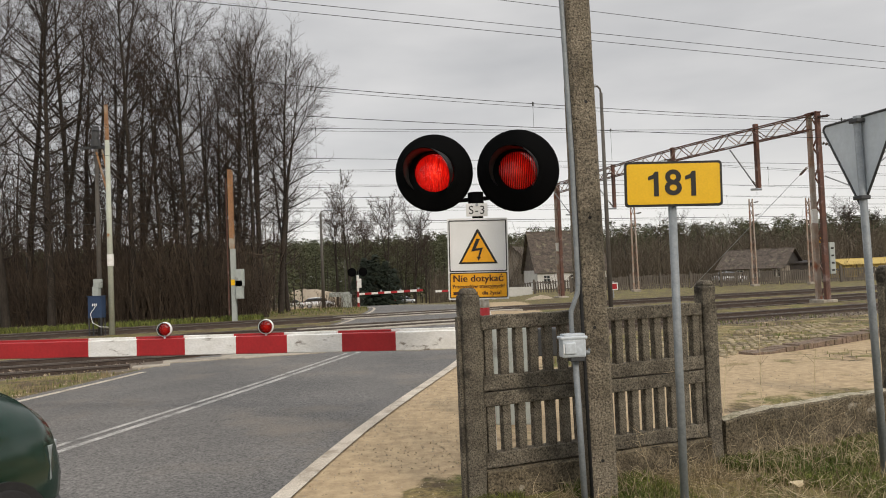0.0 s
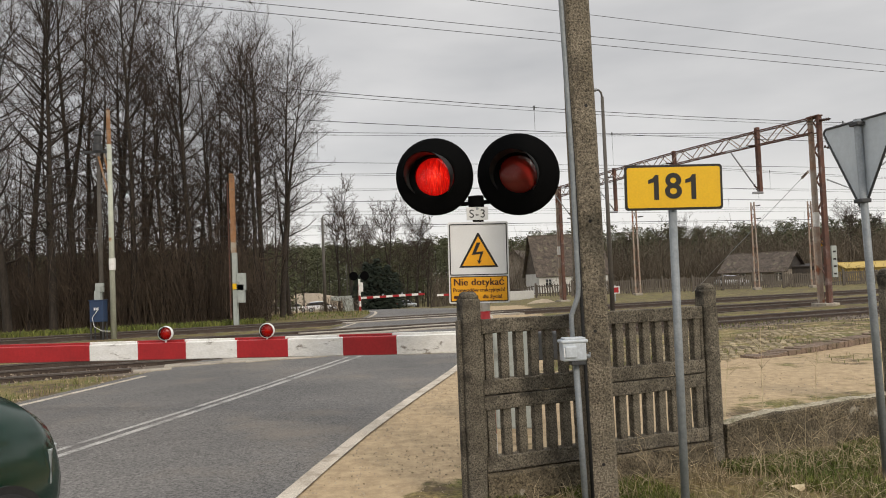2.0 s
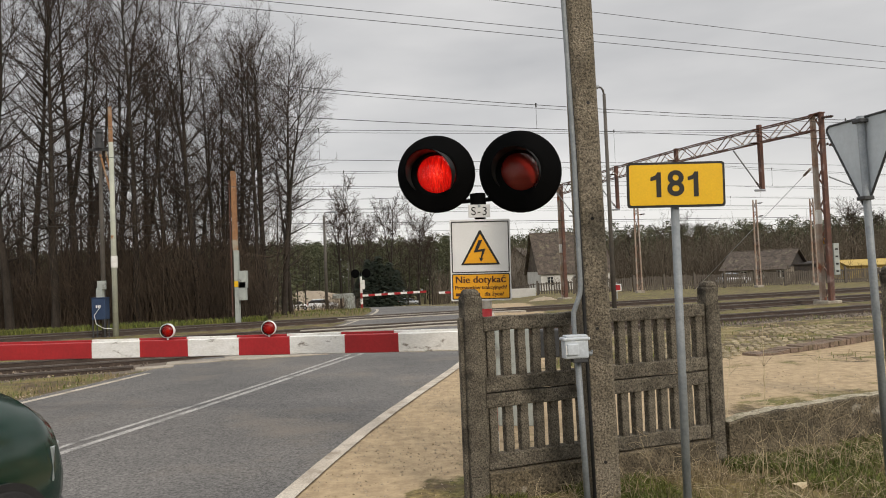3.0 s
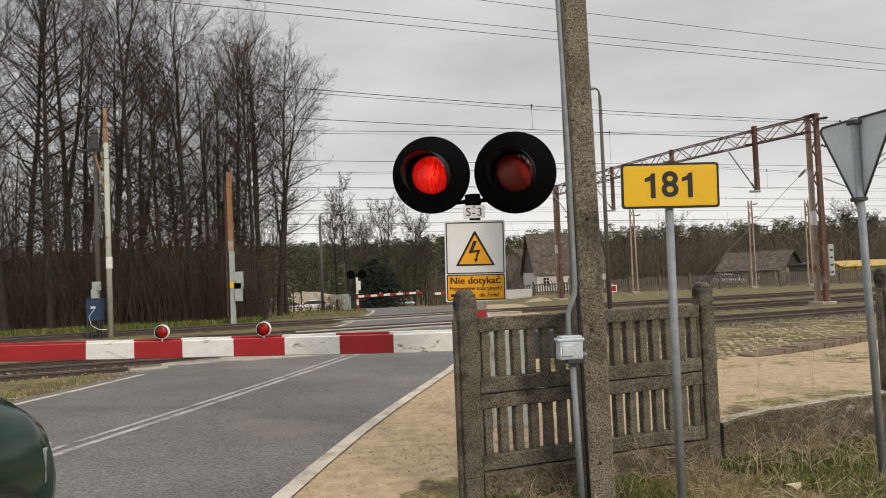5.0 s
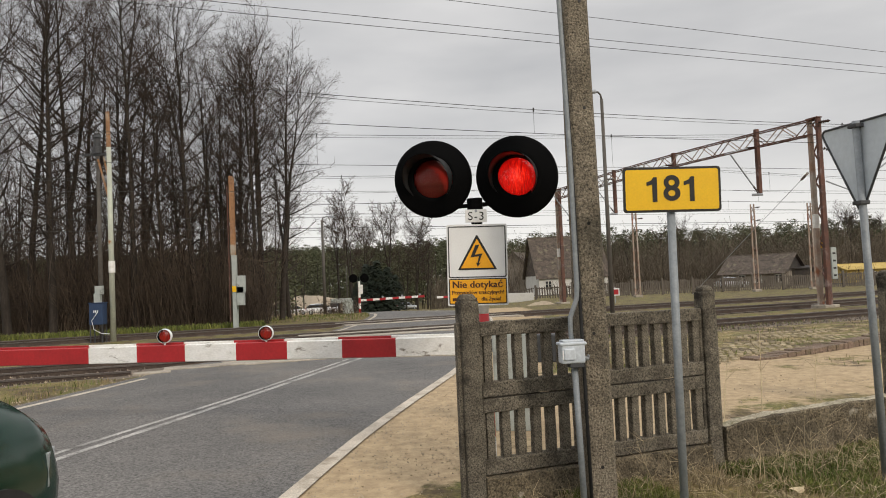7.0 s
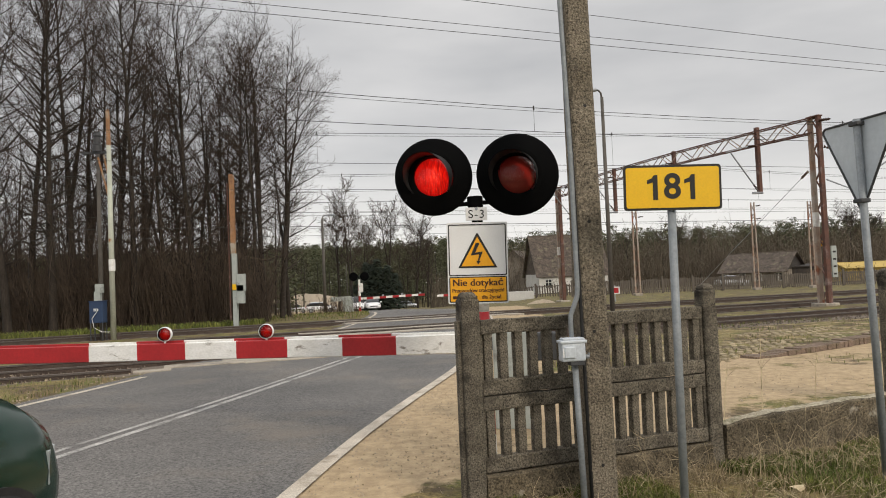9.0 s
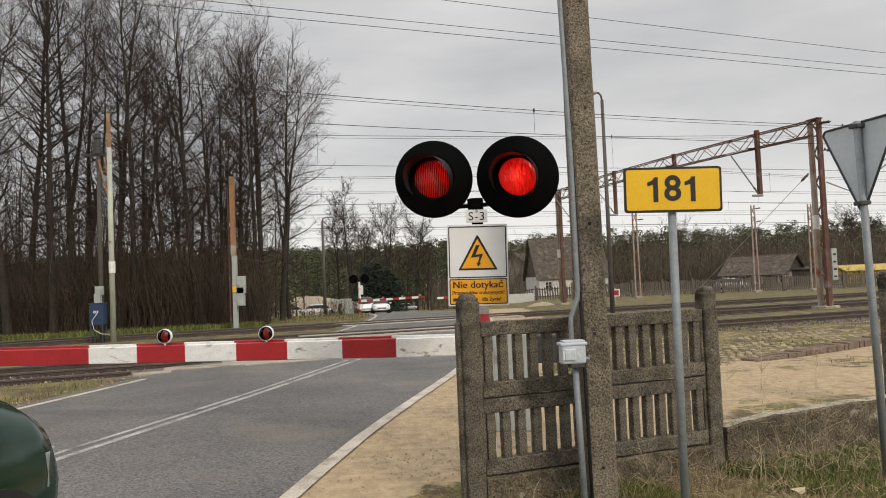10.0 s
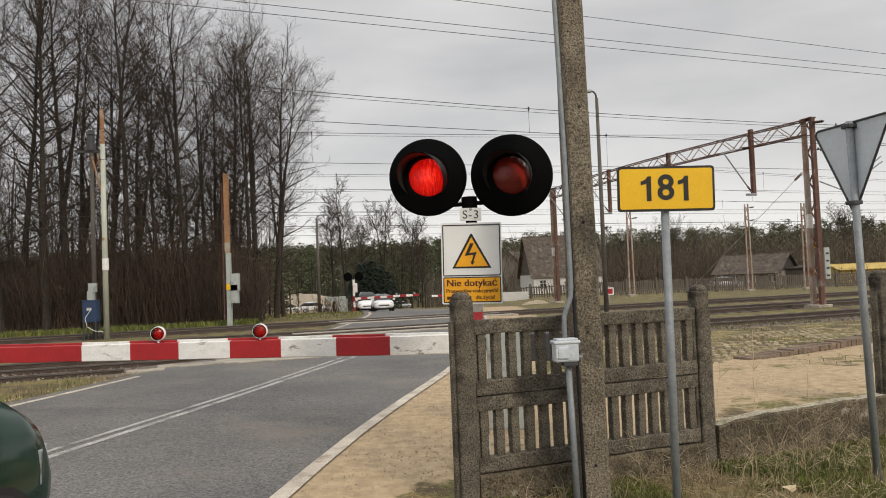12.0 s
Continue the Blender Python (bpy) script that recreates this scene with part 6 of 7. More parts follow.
def pine_wood():
    """Far woods: crowns of many small needle sprays on thin trunks."""
    rnd = random.Random(33)
    verts, faces = [], []
    bark = Strands()

    def pine(x, y, h, wide, sprays, low, big=1.0):
        z = land(x, y)
        bark.add([Vector((x, y, z - 0.3)), Vector((x, y, z + h * 0.8))], 0.15, 0.05, 4)
        for _ in range(sprays):
            f = low + (1 - low) * rnd.random() ** 0.6
            r = wide * math.sin(math.pi * min(0.98, 0.25 + 0.62 * (f - low) / (1 - low))) * math.sqrt(rnd.random()) * rnd.uniform(0.6, 1.2)
            a = rnd.uniform(0, 2 * math.pi)
            c = Vector((x + r * math.cos(a), y + r * math.sin(a), z + h * f))
            s = rnd.uniform(0.16, 0.42) * big
            o = len(verts)
            for k in range(3):
                verts.append((c.x + rnd.uniform(-s, s), c.y + rnd.uniform(-s, s), c.z + rnd.uniform(-s, s) * 0.6))
            faces.append((o, o + 1, o + 2))

    for row in range(5):
        d = 158 + row * 14
        x = -0.62 * d
        while x < 0.66 * d:
            side = x / d
            tall = (14.8 if side < 0.02 else 13.1) + row * (1.0 if side < 0.02 else 0.5)
            pine(x + rnd.uniform(-1, 1), d + rnd.uniform(-6, 6), tall * rnd.uniform(0.92, 1.03), rnd.uniform(1.9, 2.7), 600, rnd.uniform(0.0, 0.16))
            x += rnd.uniform(1.6, 2.6)
    for row in range(2):
        d = 235 + row * 16
        x = -0.62 * d
        while x < 0.66 * d:
            pine(x, d + rnd.uniform(-4, 4), (19.0 if x / d < 0.02 else 14.2) * rnd.uniform(0.90, 1.03), 3.2, 340, 0.0, 4.2)
            x += rnd.uniform(2.2, 3.4)
    for _ in range(90):
        d = rnd.uniform(66, 105)
        bearing = rnd.uniform(-60, 520)
        pine(aside(bearing, d), d, rnd.uniform(4.5, 8.0), rnd.uniform(1.8, 2.8), 330, 0.03)
    me = bpy.data.meshes.new("pine_wood")
    me.from_pydata(verts, [], faces)
    me.materials.append(NEEDLES)
    tagged(new("pine_wood", me), "dark green pine wood closing the view", "woods", kind="stuff")
    tagged(new("pine_trunks", bark.mesh("pine_trunks", BARK)), "thin dark trunks of the pine wood", "woods", kind="stuff")


pine_wood()


def spruces():
    rnd = random.Random(44)
    for bearing, d, h in ((652, 98, 6.4), (672, 99, 6.9), (690, 100, 6.0), (664, 104, 6.5), (703, 106, 5.2), (640, 107, 5.0)):
        x, y = aside(bearing, d), d + 0.0
        root = thing("spruce", pose(x, y, land(x, y)), "dark dense spruce beside the road", "tree", "spruces")
        st = Strands()
        st.add([Vector((0, 0, -0.2)), Vector((0, 0, h))], 0.14, 0.03, 6)
        ob = new("trunk", st.mesh("trunk", BARK))
        ob.parent = root
        verts, faces = [], []
        for _ in range(900):
            f = rnd.random() ** 1.2
            r = 1.9 * (1 - f) ** 0.8 * math.sqrt(rnd.uniform(0.15, 1.0)) + 0.1
            a = rnd.uniform(0, 6.283)
            s = rnd.uniform(0.2, 0.45)
            c = Vector((r * math.cos(a), r * math.sin(a), 0.15 + (h - 0.1) * f))
            o = len(verts)
            t = Vector((math.cos(a), math.sin(a), -0.35)) * s * 1.6
            w = Vector((-math.sin(a), math.cos(a), 0)) * s * 0.6
            verts += [tuple(c - w), tuple(c + w), tuple(c + t)]
            faces.append((o, o + 1, o + 2))
        me = bpy.data.meshes.new("crown")
        me.from_pydata(verts, [], faces)
        me.materials.append(SPRUCE)
        ob = new("crown", me)
        ob.parent = root


spruces()


def brushwood():
    """Leafless thicket under the alders and along far verges."""
    rnd = random.Random(55)
    st = Strands()

    def stem(x, y, h, r):
        z = land(x, y)
        lean = Vector((rnd.uniform(-0.35, 0.35), rnd.uniform(-0.35, 0.35), 1))
        pts = grow(rnd, Vector((x, y, z - 0.05)), lean, h, 3, 0.14, 0.02)
        st.add(pts, r, r * 0.4, 3)
        for _ in range(3):
            f = rnd.uniform(0.25, 1.0) * 3
            i = min(int(f), 2)
            p = pts[i].lerp(pts[i + 1], f - i)
            st.add(grow(rnd, p, Vector((rnd.uniform(-1, 1), rnd.uniform(-1, 1), rnd.uniform(0.2, 1.2))), h * rnd.uniform(0.2, 0.45), 2, 0.2, 0.04), r * 0.6, r * 0.3, 3)

    for _ in range(4500):
        d = 33.0 + 17 * rnd.random() ** 1.5
        bearing = rnd.uniform(-120, 480)
        x = aside(bearing, d)
        stem(x, d, rnd.uniform(1.4, 5.8) * (0.72 + 0.75 * noise.noise((x * 0.35, d * 0.25, 0)) + 0.3 * noise.noise((x * 1.3, d, 3))), 0.016)
    near, st = st, Strands()
    for _ in range(2600):
        d = rnd.uniform(112, 155)
        bearing = rnd.uniform(880, 1600)
        stem(aside(bearing, d), d, rnd.uniform(4.0, 9.5), 0.05)
    for _ in range(900):
        d = rnd.uniform(100, 150)
        bearing = rnd.uniform(440, 860)
        x = aside(bearing, d)
        if along(LEFT_LINE, d) - 1.5 < x < along(RIGHT_LINE, d) + 4 or 685 < bearing < 765 or (515 < bearing < 645 and d < 156):
            continue
        stem(x, d, rnd.uniform(2.0, 5.5), 0.045)
    tagged(new("far_thicket", st.mesh("far_thicket", HAZED_BRUSH, False)), "grey brown leafless thicket with haze in its colour before the pine wood", "brushwood", kind="stuff")
    st = near
    for _ in range(230):
        d = rnd.uniform(34, 75)
        x = along(LEFT_LINE, d) - 0.8 - rnd.random() ** 1.3 * 9
        stem(x, d, rnd.uniform(0.4, 1.3), 0.012)
    for _ in range(60):
        d, x = rnd.uniform(45, 47), rnd.uniform(-7.6, -6.2)
        stem(x, d, rnd.uniform(0.6, 1.2), 0.014)
    for _ in range(260):
        d = rnd.uniform(66.5, 72)
        stem(rnd.uniform(10, 42), d, rnd.uniform(0.8, 2.2), 0.02)
    tagged(new("brushwood", st.mesh("brushwood", BRUSH, False)), "brown leafless thicket under the trees", "brushwood", kind="stuff")


brushwood()


# ---- grass, dry stalks and leaves ----
def blades():
    rnd = random.Random(66)

    def field(name, material, label, spots):
        verts, faces = [], []
        for x, y, h, w, lean in spots:
            z = land(x, y) + 0.03
            a = rnd.uniform(0, 6.283)
            dx, dy = math.cos(a) * w, math.sin(a) * w
            lx, ly = rnd.uniform(-lean, lean) * h, rnd.uniform(-lean, lean) * h
            o = len(verts)
            verts += [(x - dx, y - dy, z - 0.06), (x + dx, y + dy, z - 0.06), (x + dx * 0.6 + lx * 0.4, y + dy * 0.6 + ly * 0.4, z + h * 0.6), (x - dx * 0.6 + lx * 0.4, y - dy * 0.6 + ly * 0.4, z + h * 0.6), (x + lx, y + ly, z + h)]
            faces += [(o, o + 1, o + 2, o + 3), (o + 3, o + 2, o + 4)]
        me = bpy.data.meshes.new(name)
        me.from_pydata(verts, [], faces)
        me.materials.append(material)
        tagged(new(name, me), label, "grass", kind="stuff")

    green, dry = [], []
    for _ in range(130000):
        x, y = rnd.uniform(-0.9, 4.6), rnd.uniform(3.6, 6.9)
        beyond = (Vector((x, y, 0)) - FENCE_A).dot(FENCE_IN)
        off = x - along(RIGHT_LINE, y)
        if beyond > -0.05 or off < 0.92 + 0.3 * noise.noise((x * 2, y * 2, 0)):
            continue
        patch = noise.noise((x * 1.3, y * 1.3, 7))
        if patch > (0.02 if x > 0.3 else -0.3):
            green.append((x, y, rnd.uniform(0.015, 0.055), rnd.uniform(0.0022, 0.0045), 1.5))
        if x > 0.75 and rnd.random() < 0.13:
            dry.append((x, y, rnd.uniform(0.02, 0.08) * (1.0 if rnd.random() < 0.95 else 2.5), rnd.uniform(0.002, 0.004), 1.8))
    for _ in range(16000):
        s, n = rnd.uniform(1, 32), rnd.uniform(8.5, 17.0)
        p = on_rails(s, n)
        beyond = (p - FENCE_A).dot(FENCE_IN)
        if beyond < 0.4 or p.x < along(RIGHT_LINE, p.y) + 1.6 or sandiness(p.x, p.y) > 0.3 + 0.25 * rnd.random():
            continue
        if noise.noise((p.x * 0.5, p.y * 0.5, 3)) < 0.0:
            continue
        (green if rnd.random() < 0.7 else dry).append((p.x, p.y, rnd.uniform(0.012, 0.035), rnd.uniform(0.004, 0.009), 2.0))
    for _ in range(4200):
        y = rnd.uniform(8, 15.6)
        x = along(LEFT_LINE, y) - 0.45 - rnd.random() ** 1.4 * 5
        n = Vector((x, y, 0)).dot(RN)
        if n > 14.9:
            continue
        tall = 0.11 if noise.noise((x * 0.8, y * 0.8, 9)) > 0.28 else 0.045
        (dry if rnd.random() < 0.62 else green).append((x, y, rnd.uniform(0.4, 1.0) * tall, rnd.uniform(0.004, 0.009), 0.8))
    for _ in range(9000):
        s, n = rnd.uniform(-32, 3), rnd.uniform(32.0, 33.8)
        p = on_rails(s, n)
        green.append((p.x, p.y, rnd.uniform(0.08, 0.22), rnd.uniform(0.012, 0.03), 0.7))
    for _ in range(3000):
        y = rnd.uniform(33, 60)
        x = along(LEFT_LINE, y) - 0.3 - rnd.random() * 5
        (green if rnd.random() < 0.75 else dry).append((x, y, rnd.uniform(0.04, 0.13), rnd.uniform(0.010, 0.02), 0.9))
    field("grass", GRASS, "short green winter grass in patches", green)
    field("dry_grass", DRY_GRASS, "dry straw-coloured grass and stalks", dry)


blades()


def dry_stalks():
    rnd = random.Random(77)
    st = Strands()
    for _ in range(46):
        x = rnd.uniform(1.15, 3.3)
        y = FENCE_A.y + (x - FENCE_A.x) * FENCE_DIR.y / FENCE_DIR.x - rnd.uniform(0.12, 0.7)
        h = rnd.uniform(0.15, 0.5)
        pts = grow(rnd, Vector((x, y, 0)), Vector((rnd.uniform(-0.5, 0.5), rnd.uniform(-0.4, 0.3), 1)), h, 4, 0.18, 0.0)
        st.add(pts, 0.0032, 0.0012, 3)
        for _ in range(3):
            p = pts[rnd.randint(1, 4)]
            st.add(grow(rnd, p, Vector((rnd.uniform(-1, 1), rnd.uniform(-1, 1), rnd.uniform(-0.2, 0.8))), h * 0.4, 2, 0.2, 0), 0.0018, 0.0008, 3)
    for _ in range(1800):
        x = rnd.uniform(0.55, 4.4)
        y = FENCE_A.y + (x - FENCE_A.x) * FENCE_DIR.y / FENCE_DIR.x - 0.1 - rnd.random() * 1.5
        if noise.noise((x * 1.1, y * 1.6, 12)) < -0.12:
            continue
        st.add(grow(rnd, Vector((x, y, 0.02 + rnd.random() * 0.04)), Vector((rnd.uniform(-1, 1), rnd.uniform(-1, 1), rnd.uniform(0.0, 0.5))), rnd.uniform(0.06, 0.22), 2, 0.3, -0.05), 0.0019, 0.0011, 3)
    for x, y, h in ((2.72, 6.45, 1.05), (3.45, 6.95, 0.75), (2.30, 6.2, 0.8)):
        pts = grow(rnd, Vector((x, y, 0)), Vector((0.05, 0, 1)), h, 6, 0.06, 0.02)
        st.add(pts, 0.005, 0.002, 4)
        for _ in range(9):
            st.add(grow(rnd, pts[rnd.randint(2, 6)], Vector((rnd.uniform(-1, 1), rnd.uniform(-1, 1), 1.2)), 0.13, 2, 0.2, 0), 0.002, 0.001, 3)
    tagged(new("dry_stalks", st.mesh("dry_stalks", STRAW)), "tangled dry weed stalks before a low wall", "weeds", kind="stuff")
    verts, faces = [], []
    for k in range(7):
        a = 2 * math.pi * k / 7
        verts.append((0.055 * math.cos(a) * (1 + 0.3 * math.sin(3 * a)), 0.04 * math.sin(a), 0.012 * math.cos(2 * a) + 0.012))
    verts.append((0, 0, 0.03))
    faces = [(k, (k + 1) % 7, 7) for k in range(7)]
    me = bpy.data.meshes.new("fallen_leaf")
    me.from_pydata(verts, [], faces)
    me.materials.append(LEAF_LITTER)
    ob = tagged(new("fallen_leaf", me), "single pale dry leaf lying in the grass", "leaf")
    ob.matrix_basis = pose(2.33, 5.0, 0.09, 12, 0, 20)


dry_stalks()


# ---- grit, pebbles and leaf bits on verge and shoulder ----
def grit():
    rnd = random.Random(88)
    for name, material, label, count, spot in (
        ("pebbles", SAND_PILE, "small pebbles and grit on the sandy verge", 2600, "stone"),
        ("leaf_bits", DRY_GRASS, "scattered dry leaf bits on the verge", 1300, "leaf"),
    ):
        verts, faces = [], []
        for _ in range(count):
            u = rnd.random()
            if u < 0.6:
                y = rnd.uniform(4.2, 15)
                x = along(RIGHT_LINE, y) + rnd.random() ** 1.2 * 1.7 - 0.05
                lo, hi = 0.005, 0.014
            elif u < 0.85:
                x, y = rnd.uniform(2.2, 8.5), rnd.uniform(6.8, 12.5)
                lo, hi = 0.008, 0.02
            else:
                y = rnd.uniform(8.5, 15)
                x = along(LEFT_LINE, y) - rnd.random() * 3.5 - 0.2
                lo, hi = 0.01, 0.03
            r = rnd.uniform(lo, hi)
            o = len(verts)
            a0 = rnd.uniform(0, 6.28)
            for k in range(4):
                a = a0 + 1.57 * k
                verts.append((x + r * math.cos(a), y + r * math.sin(a) * rnd.uniform(0.5, 1.0), 0.0 if spot == "stone" else rnd.uniform(0.006, 0.02)))
            verts.append((x, y, r * rnd.uniform(0.5, 0.9) + 0.006))
            faces += [(o + k, o + (k + 1) % 4, o + 4) for k in range(4)]
        me = bpy.data.meshes.new(name)
        me.from_pydata(verts, [], faces)
        me.materials.append(material)
        tagged(new(name, me), label, name.replace("_", " "), kind="stuff")


grit()


def white_board():
    root = thing("notice_board", pose(5.35, 8.05, 0, 0, 0, -20), "plain white board standing behind the fence", "board")
    bm = bmesh.new()
    box(bm, 0.9, 0.03, 1.15, pose(0, 0, 0.25), 0.008)
    part("panel", bm, SIGN_WHITE, root)
    for dx in (-0.35, 0.35):
        bm = bmesh.new()
        tube(bm, [(dx, 0.04, -0.1), (dx, 0.04, 1.3)], 0.025, 8)
        part("post", bm, GREY_PAINT, root)


white_board()


# ---- cars ----
def loft(bm, sections, mat_index=0):
    """Skin through closed sections with equal numbers of points."""
    rings = [[bm.verts.new(p) for p in sec] for sec in sections]
    n = len(rings[0])
    for a, b in zip(rings, rings[1:]):
        for k in range(n):
            bm.faces.new((a[k], a[(k + 1) % n], b[(k + 1) % n], b[k])).material_index = mat_index
    bm.faces.new(rings[0][::-1])
    bm.faces.new(rings[-1])
    bmesh.ops.recalc_face_normals(bm, faces=bm.faces[:])


def body_section(x, w, z0, z1, crown=0.06, tuck=0.08, n=10, power=4.0):
    """A rounded section of a car body at x, half width w, from z0 to z1; forward is +x."""
    pts = []
    for k in range(4 * n):
        a = 2 * math.pi * k / (4 * n)
        c, s = math.cos(a), math.sin(a)
        yy = math.copysign(abs(c) ** (2 / power), c) * w
        zz = math.copysign(abs(s) ** (2 / power), s)
        z = (z0 + z1) / 2 + zz * (z1 - z0) / 2
        pts.append((x, yy * (1 - tuck * max(0, -zz) * 0.6 - tuck * max(0, zz)), z))
    return pts


def wheel(root, x, y, r, side):
    bm = bmesh.new()
    lathe(bm, ((r * 0.62, -0.09), (r * 0.94, -0.10), (r, -0.07), (r, 0.07), (r * 0.94, 0.10), (r * 0.62, 0.09)), 28)
    wh = part("wheel", bm, TYRE, root, "black tyre", m=pose(x, y, r), smooth=True)
    bm = bmesh.new()
    lathe(bm, ((r * 0.63, 0.0), (r * 0.62, -0.07 * 1), (r * 0.5, -0.06), (r * 0.15, -0.08), (0.0, -0.085)), 20)
    lathe(bm, ((r * 0.63, 0.0), (r * 0.62, 0.07 * 1), (r * 0.5, 0.06), (r * 0.15, 0.08), (0.0, 0.085)), 20)
    part("rim", bm, GALV, wh)


def car(name, m, paint, label, length=4.2, width=1.72, height=1.46, hood=0.92, cab=(0.95, 1.75, 3.45, 4.05), kind_word="car"):
    """A car with its nose at the origin, pointing along +x; cab gives where windscreen and rear window start and end."""
    root = thing(name, m, label, kind_word, "cars on the road")
    w = width / 2
    bm = bmesh.new()
    loft(bm, [body_section(0.0, w * 0.78, 0.36, 0.62), body_section(-0.06, w * 0.88, 0.28, 0.70), body_section(-0.25, w * 0.96, 0.24, 0.80), body_section(-0.6, w, 0.22, hood - 0.04), body_section(-cab[0], w, 0.22, hood + 0.02), body_section(-length * 0.5, w, 0.22, hood + 0.03), body_section(-length + 0.6, w, 0.22, hood + 0.05), body_section(-length + 0.2, w * 0.96, 0.26, hood + 0.04), body_section(-length + 0.03, w * 0.88, 0.32, hood - 0.02), body_section(-length, w * 0.8, 0.4, hood - 0.12)])
    part("body", bm, paint, root, smooth=True)
    bm = bmesh.new()
    g = hood - 0.03
    loft(bm, [body_section(-cab[0], w * 0.82, g - 0.05, g + 0.06, power=5), body_section(-(cab[0] + cab[1]) / 2, w * 0.85, g - 0.05, (g + height) / 2 + 0.06, tuck=0.12, power=5), body_section(-cab[1], w * 0.85, g - 0.05, height - 0.03, tuck=0.2, power=5), body_section(-(cab[1] + cab[2]) / 2, w * 0.86, g - 0.05, height, tuck=0.2, power=5), body_section(-cab[2], w * 0.84, g - 0.05, height - 0.06, tuck=0.2, power=5), body_section(-cab[3], w * 0.80, g - 0.05, g + 0.08, power=5)])
    for f in bm.faces:
        c = f.calc_center_median()
        if c.z < height - 0.1 and not any(abs(c.x + q) < 0.07 for q in ((cab[1] + cab[2]) / 2,)):
            f.material_index = 1
    part("cabin", bm, [paint, CAR_GLASS], root, "painted roof over dark glass", smooth=True)
    for sy in (-1, 1):
        bm = bmesh.new()
        box(bm, 0.16, 0.34, 0.15, pose(-0.12, sy * w * 0.66, 0.58, 0, -18, sy * -18), 0.03)
        part("headlight", bm, LAMP_CLEAR, root, "clear headlight")
        bm = bmesh.new()
        box(bm, 0.1, 0.2, 0.3, pose(-length + 0.05, sy * w * 0.76, 0.62), 0.02)
        part("tail_light", bm, CAR_RED, root, "red tail light")
        bm = bmesh.new()
        box(bm, 0.12, 0.2, 0.13, pose(-cab[0] - 0.35, sy * (w + 0.06), hood - 0.02), 0.03)
        part("mirror", bm, paint, root)
        for x in (-0.78, -length + 0.75):
            wheel(root, x, sy * (w - 0.09), 0.31, sy)
    bm = bmesh.new()
    box(bm, 0.06, width * 0.5, 0.12, pose(-0.02, 0, 0.42), 0.02)
    part("grille", bm, PLASTIC, root, "dark grille")
    bm = bmesh.new()
    box(bm, 0.02, 0.5, 0.11, pose(0.008, 0, 0.30), 0.004)
    part("plate_bar", bm, SIGN_WHITE, root, "blank white plate")
    return root


def heading(dx, dy):
    return math.degrees(math.atan2(dy, dx))


CAR_ONE = car("car", pose(-25, 150, -4), CAR_WHITE, "white hatchback car driving up to the barrier")
CAR_TWO = car("van", pose(-30, 160, -4), CAR_WHITE, "white tall van following another car", 4.4, 1.8, 1.85, 1.02, (0.75, 1.35, 4.2, 4.38), "van")
CAR_THREE = car("car", pose(-35, 170, -4), CAR_RED, "red car queuing behind a white van")
car("car", pose(-5.4, 150, land(-7, 150) + 0.02, 0, 0, 5), CAR_SILVER, "parked silver estate car seen from the side", 4.3, 1.7, 1.45, 0.9, (1.0, 1.8, 3.9, 4.25))
for bearing, d, paint, words in ((549, 116, CAR_WHITE, "white car parked before a bank of pale earth"), (598, 100, CAR_WHITE, "white car parked on the grass beside the road"), (520, 112, CAR_SILVER, "silver car parked before a bank of pale earth")):
    car("car", pose(aside(bearing, d), d, land(aside(bearing, d), d), 0, 0, 8), paint, words, 4.1, 1.7, 1.46)
car("car", pose(40.5, 98, land(39, 98), 0, 0, 0), CAR_SILVER, "parked grey car behind a timber fence", 4.3, 1.7, 1.5)


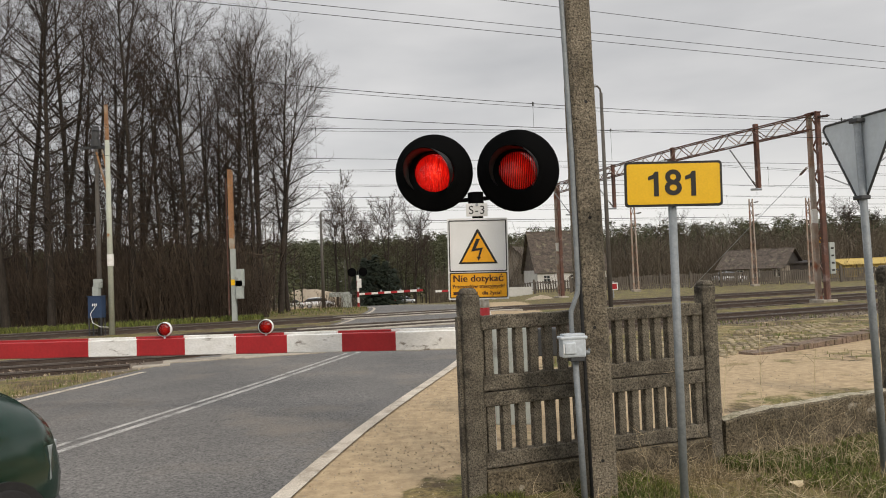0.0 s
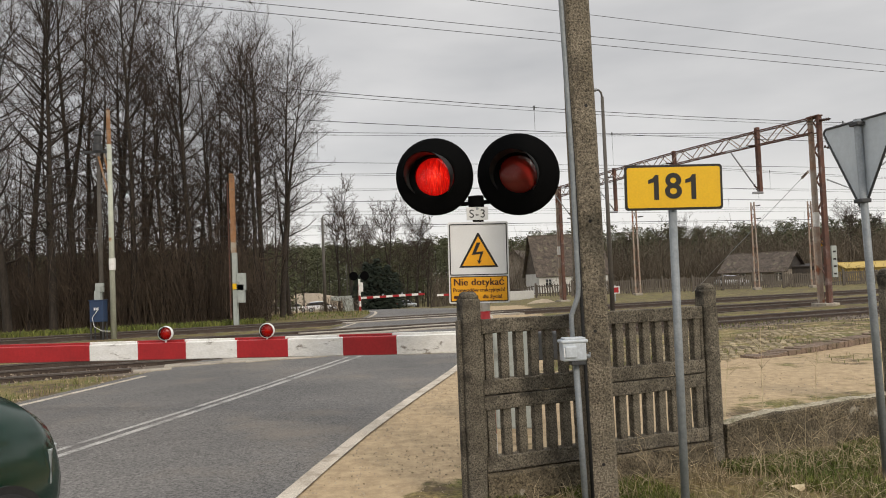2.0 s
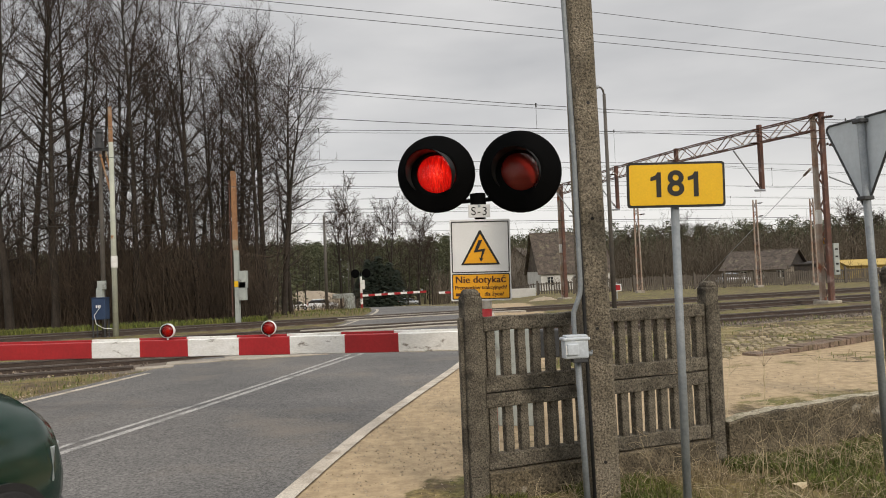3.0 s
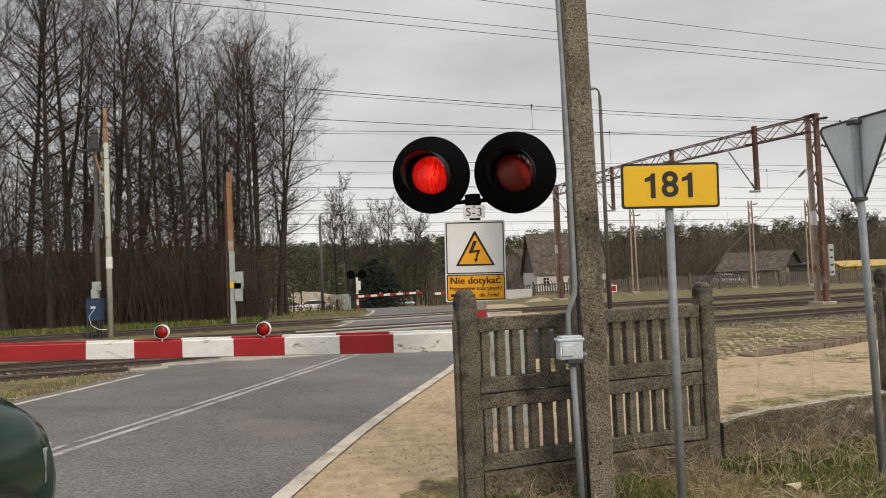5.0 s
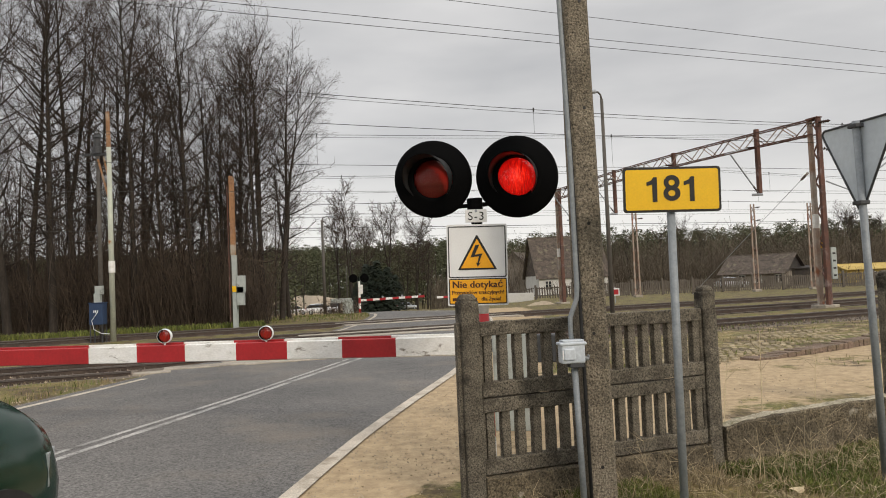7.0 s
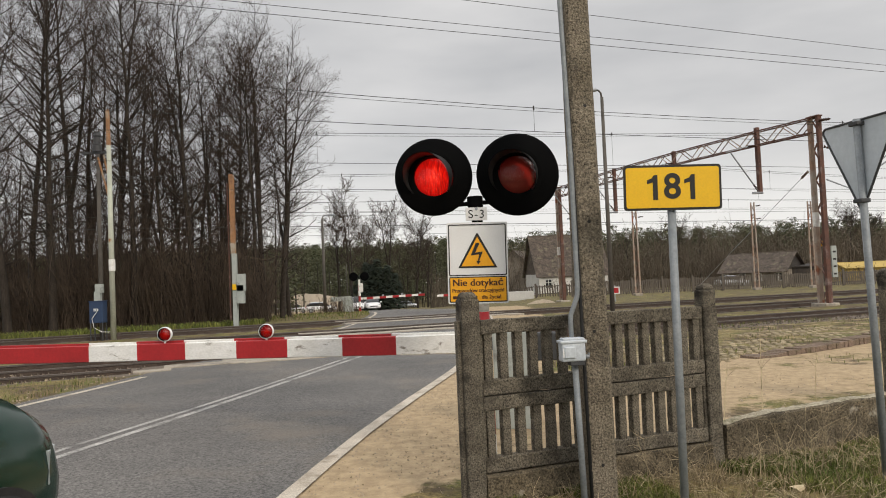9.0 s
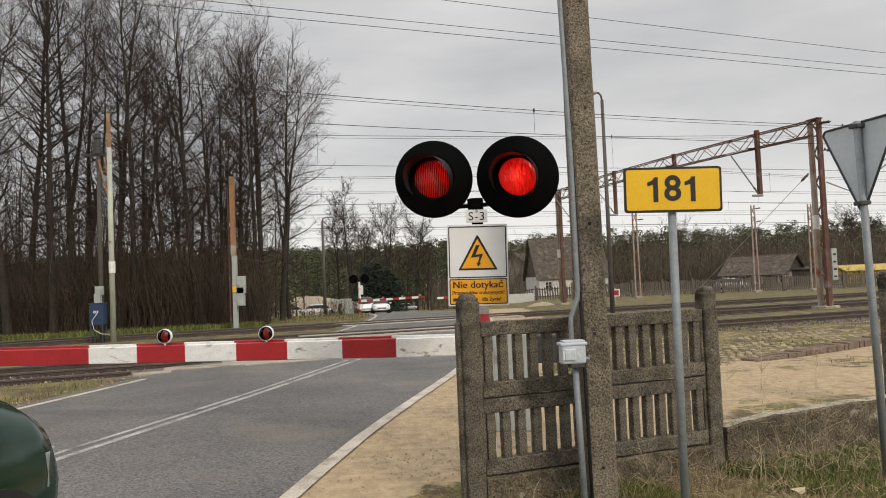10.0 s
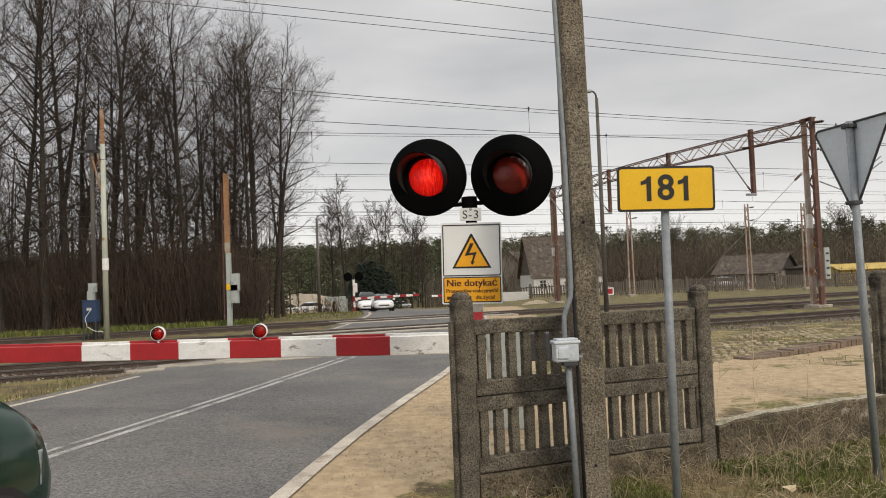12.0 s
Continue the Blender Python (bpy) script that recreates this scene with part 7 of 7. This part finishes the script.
def green_car():
    """The nose of a car waiting beside the camera."""
    root = thing("car", pose(-2.975, 4.42, 0, 0, 0, 90 - ROAD_TURN), "dark green car waiting on the asphalt before the barrier", "car")
    w = 0.84
    secs = []
    for x, half, z0, z1, tuck in ((0.0, 0.66, 0.34, 0.60, 0.05), (-0.008, 0.72, 0.28, 0.76, 0.05), (-0.03, 0.775, 0.24, 0.89, 0.05), (-0.09, 0.81, 0.22, 1.0, 0.06), (-0.22, 0.835, 0.21, 1.085, 0.07), (-0.45, 0.85, 0.2, 1.15, 0.09), (-0.8, 0.86, 0.2, 1.185, 0.10), (-1.2, 0.86, 0.2, 1.20, 0.09), (-2.2, 0.86, 0.2, 1.2, 0.08), (-3.6, 0.86, 0.2, 1.2, 0.08), (-4.0, 0.84, 0.25, 1.12, 0.08), (-4.2, 0.78, 0.35, 0.98, 0.08)):
        secs.append(body_section(x, half, z0, z1, tuck=tuck, n=14, power=3.6))
    bm = bmesh.new()
    loft(bm, secs)
    part("body", bm, CAR_GREEN, root, smooth=True)
    bm = bmesh.new()
    loft(bm, [body_section(-1.15, 0.74, 1.0, 1.13, power=5), body_section(-1.6, 0.74, 1.0, 1.42, tuck=0.15, power=5), body_section(-2.0, 0.74, 1.0, 1.62, tuck=0.22, power=5), body_section(-2.9, 0.74, 1.0, 1.66, tuck=0.22, power=5), body_section(-3.7, 0.72, 1.0, 1.58, tuck=0.22, power=5), body_section(-4.1, 0.7, 1.0, 1.1, power=5)])
    part("cabin", bm, CAR_GLASS, root, "dark glass", smooth=True)
    for sy in (-1, 1):
        bm = bmesh.new()
        loft(bm, [[(x, sy * y, z) for x, y, z in sec] for sec in ([(0.030, 0.46, 0.60), (0.022, 0.62, 0.59), (-0.006, 0.728, 0.60), (-0.010, 0.735, 0.74), (0.008, 0.65, 0.765), (0.020, 0.48, 0.74)], [(-0.12, 0.46, 0.53), (-0.14, 0.66, 0.52), (-0.17, 0.829, 0.56), (-0.17, 0.828, 0.74), (-0.17, 0.66, 0.77), (-0.14, 0.48, 0.75)])])
        part("headlight", bm, LAMP_CLEAR, root, "clear corner headlight", smooth=False)
        # solid black half disc: its colour stands for the shade around the wheel
        bm = bmesh.new()
        outline = [(-0.36 * math.cos(a), 0.29 + 0.36 * math.sin(a)) for a in (math.pi * k / 14 for k in range(15))]
        outline = [(-0.58 + x, z) for x, z in outline]
        prism(bm, outline + [(-0.58 + 0.36, 0.15), (-0.58 - 0.36, 0.15)], sy * 0.80, sy * 0.875)
        part("wheel_arch_shade", bm, TYRE, root, "black plate for the shade in the wheel arch")
        wheel(root, -0.58, sy * 0.79, 0.31, sy)
        wheel(root, -3.45, sy * 0.79, 0.31, sy)
    bm = bmesh.new()
    loft(bm, [body_section(0.07, 0.60, 0.26, 0.46, power=3.5), body_section(0.05, 0.72, 0.22, 0.50, power=3.5), body_section(-0.05, 0.81, 0.20, 0.53, power=3.5), body_section(-0.2, 0.862, 0.2, 0.50, power=4), body_section(-0.40, 0.872, 0.2, 0.47, power=4)])
    part("bumper", bm, PLASTIC, root, "dark grey plastic bumper", smooth=True)


green_car()


def motions():
    """Key everything that moves: the lamp inserts turn between their lit and dark faces."""
    swaps = []
    t = -0.096
    while t < 12.8:
        swaps.append((t, True))           # first lamp comes on
        swaps.append((t + 0.876, False))  # second lamp comes on
        t += 1.455

    def turns(base, first, flip):
        rows, angle, lit = [], 180.0 if first else 0.0, not first
        for tc, _ in swaps:
            fade = ((-0.05, 0), (0.035, 55), (0.10, 105), (0.2, 180)) if lit else tuple((q + (-0.07 if first else -0.01), da) for q, da in ((-0.09, 0), (-0.03, 70), (0.03, 125), (0.09, 180)))
            for dt, da in fade:
                rows.append((tc + dt, angle + da))
            angle, lit = angle + 180, not lit
        out = []
        times = sorted({0.0, 12.0, *[round(r[0], 3) for r in rows if 0 < r[0] < 12]})
        for tt in times:
            for (t0, a0), (t1, a1) in zip(rows, rows[1:]):
                if t0 <= tt <= t1:
                    a = a0 + (a1 - a0) * (tt - t0) / max(t1 - t0, 1e-6)
                    out.append((tt, pose(*base, 0, 0, a + flip)))
                    break
        return out

    # cars coming up to the far barrier
    lead = ((0.0, -52.0, 228.0), (1.5, -43.0, 203.0), (3.0, -34.5, 178.0), (4.8, -25.0, 150.0), (5.6, -21.2, 138.0), (6.4, -17.0, 122.0), (7.2, -13.3, 108.0), (8.0, -10.6, 96.0), (8.8, -8.4, 85.0), (9.4, -7.0, 77.0), (10.0, -6.0, 70.5), (10.5, -5.35, 66.0), (11.0, -4.9, 63.0), (11.5, -4.6, 61.0), (12.0, -4.45, 60.0))

    def lead_at(y):
        for (_, x0, y0), (_, x1, y1) in zip(lead, lead[1:]):
            if y1 <= y <= y0:
                return x0 + (x1 - x0) * (y - y0) / (y1 - y0)
        (_, x0, y0), (_, x1, y1) = (lead[0], lead[1]) if y > lead[0][2] else (lead[-3], lead[-1])
        return x0 + (x1 - x0) * (y - y0) / (y1 - y0)

    for ob, gaps in ((CAR_ONE, (0.0, 0.0)), (CAR_TWO, (12.0, 8.2)), (CAR_THREE, (26.0, 15.5))):
        rows = []
        for t, _, y in lead:
            yy = y + gaps[0] + (gaps[1] - gaps[0]) * step(6.0, 12.0, t)
            x = lead_at(yy)
            ahead = lead_at(yy - 3.0)
            x_off = -0.9 if ob is not CAR_ONE else 0.0
            tilt = math.degrees(math.atan2(land(x, yy) - land(ahead, yy - 3.0), 3.0))
            rows.append((t, pose(x + x_off, yy, land(x, yy) + 0.015, 0, 0, heading(ahead - x, -3.0)) @ pose(0, 0, 0, 0, tilt, 0)))
        walk(ob, rows)

    for i, vanes in enumerate(SIGNAL_LAMPS):
        for ob, base in vanes:
            walk(ob, turns(base, i == 0, 0))
    for ob, base in BOOM_LAMPS:
        walk(ob, turns(base, True, 180 + 12))


motions()
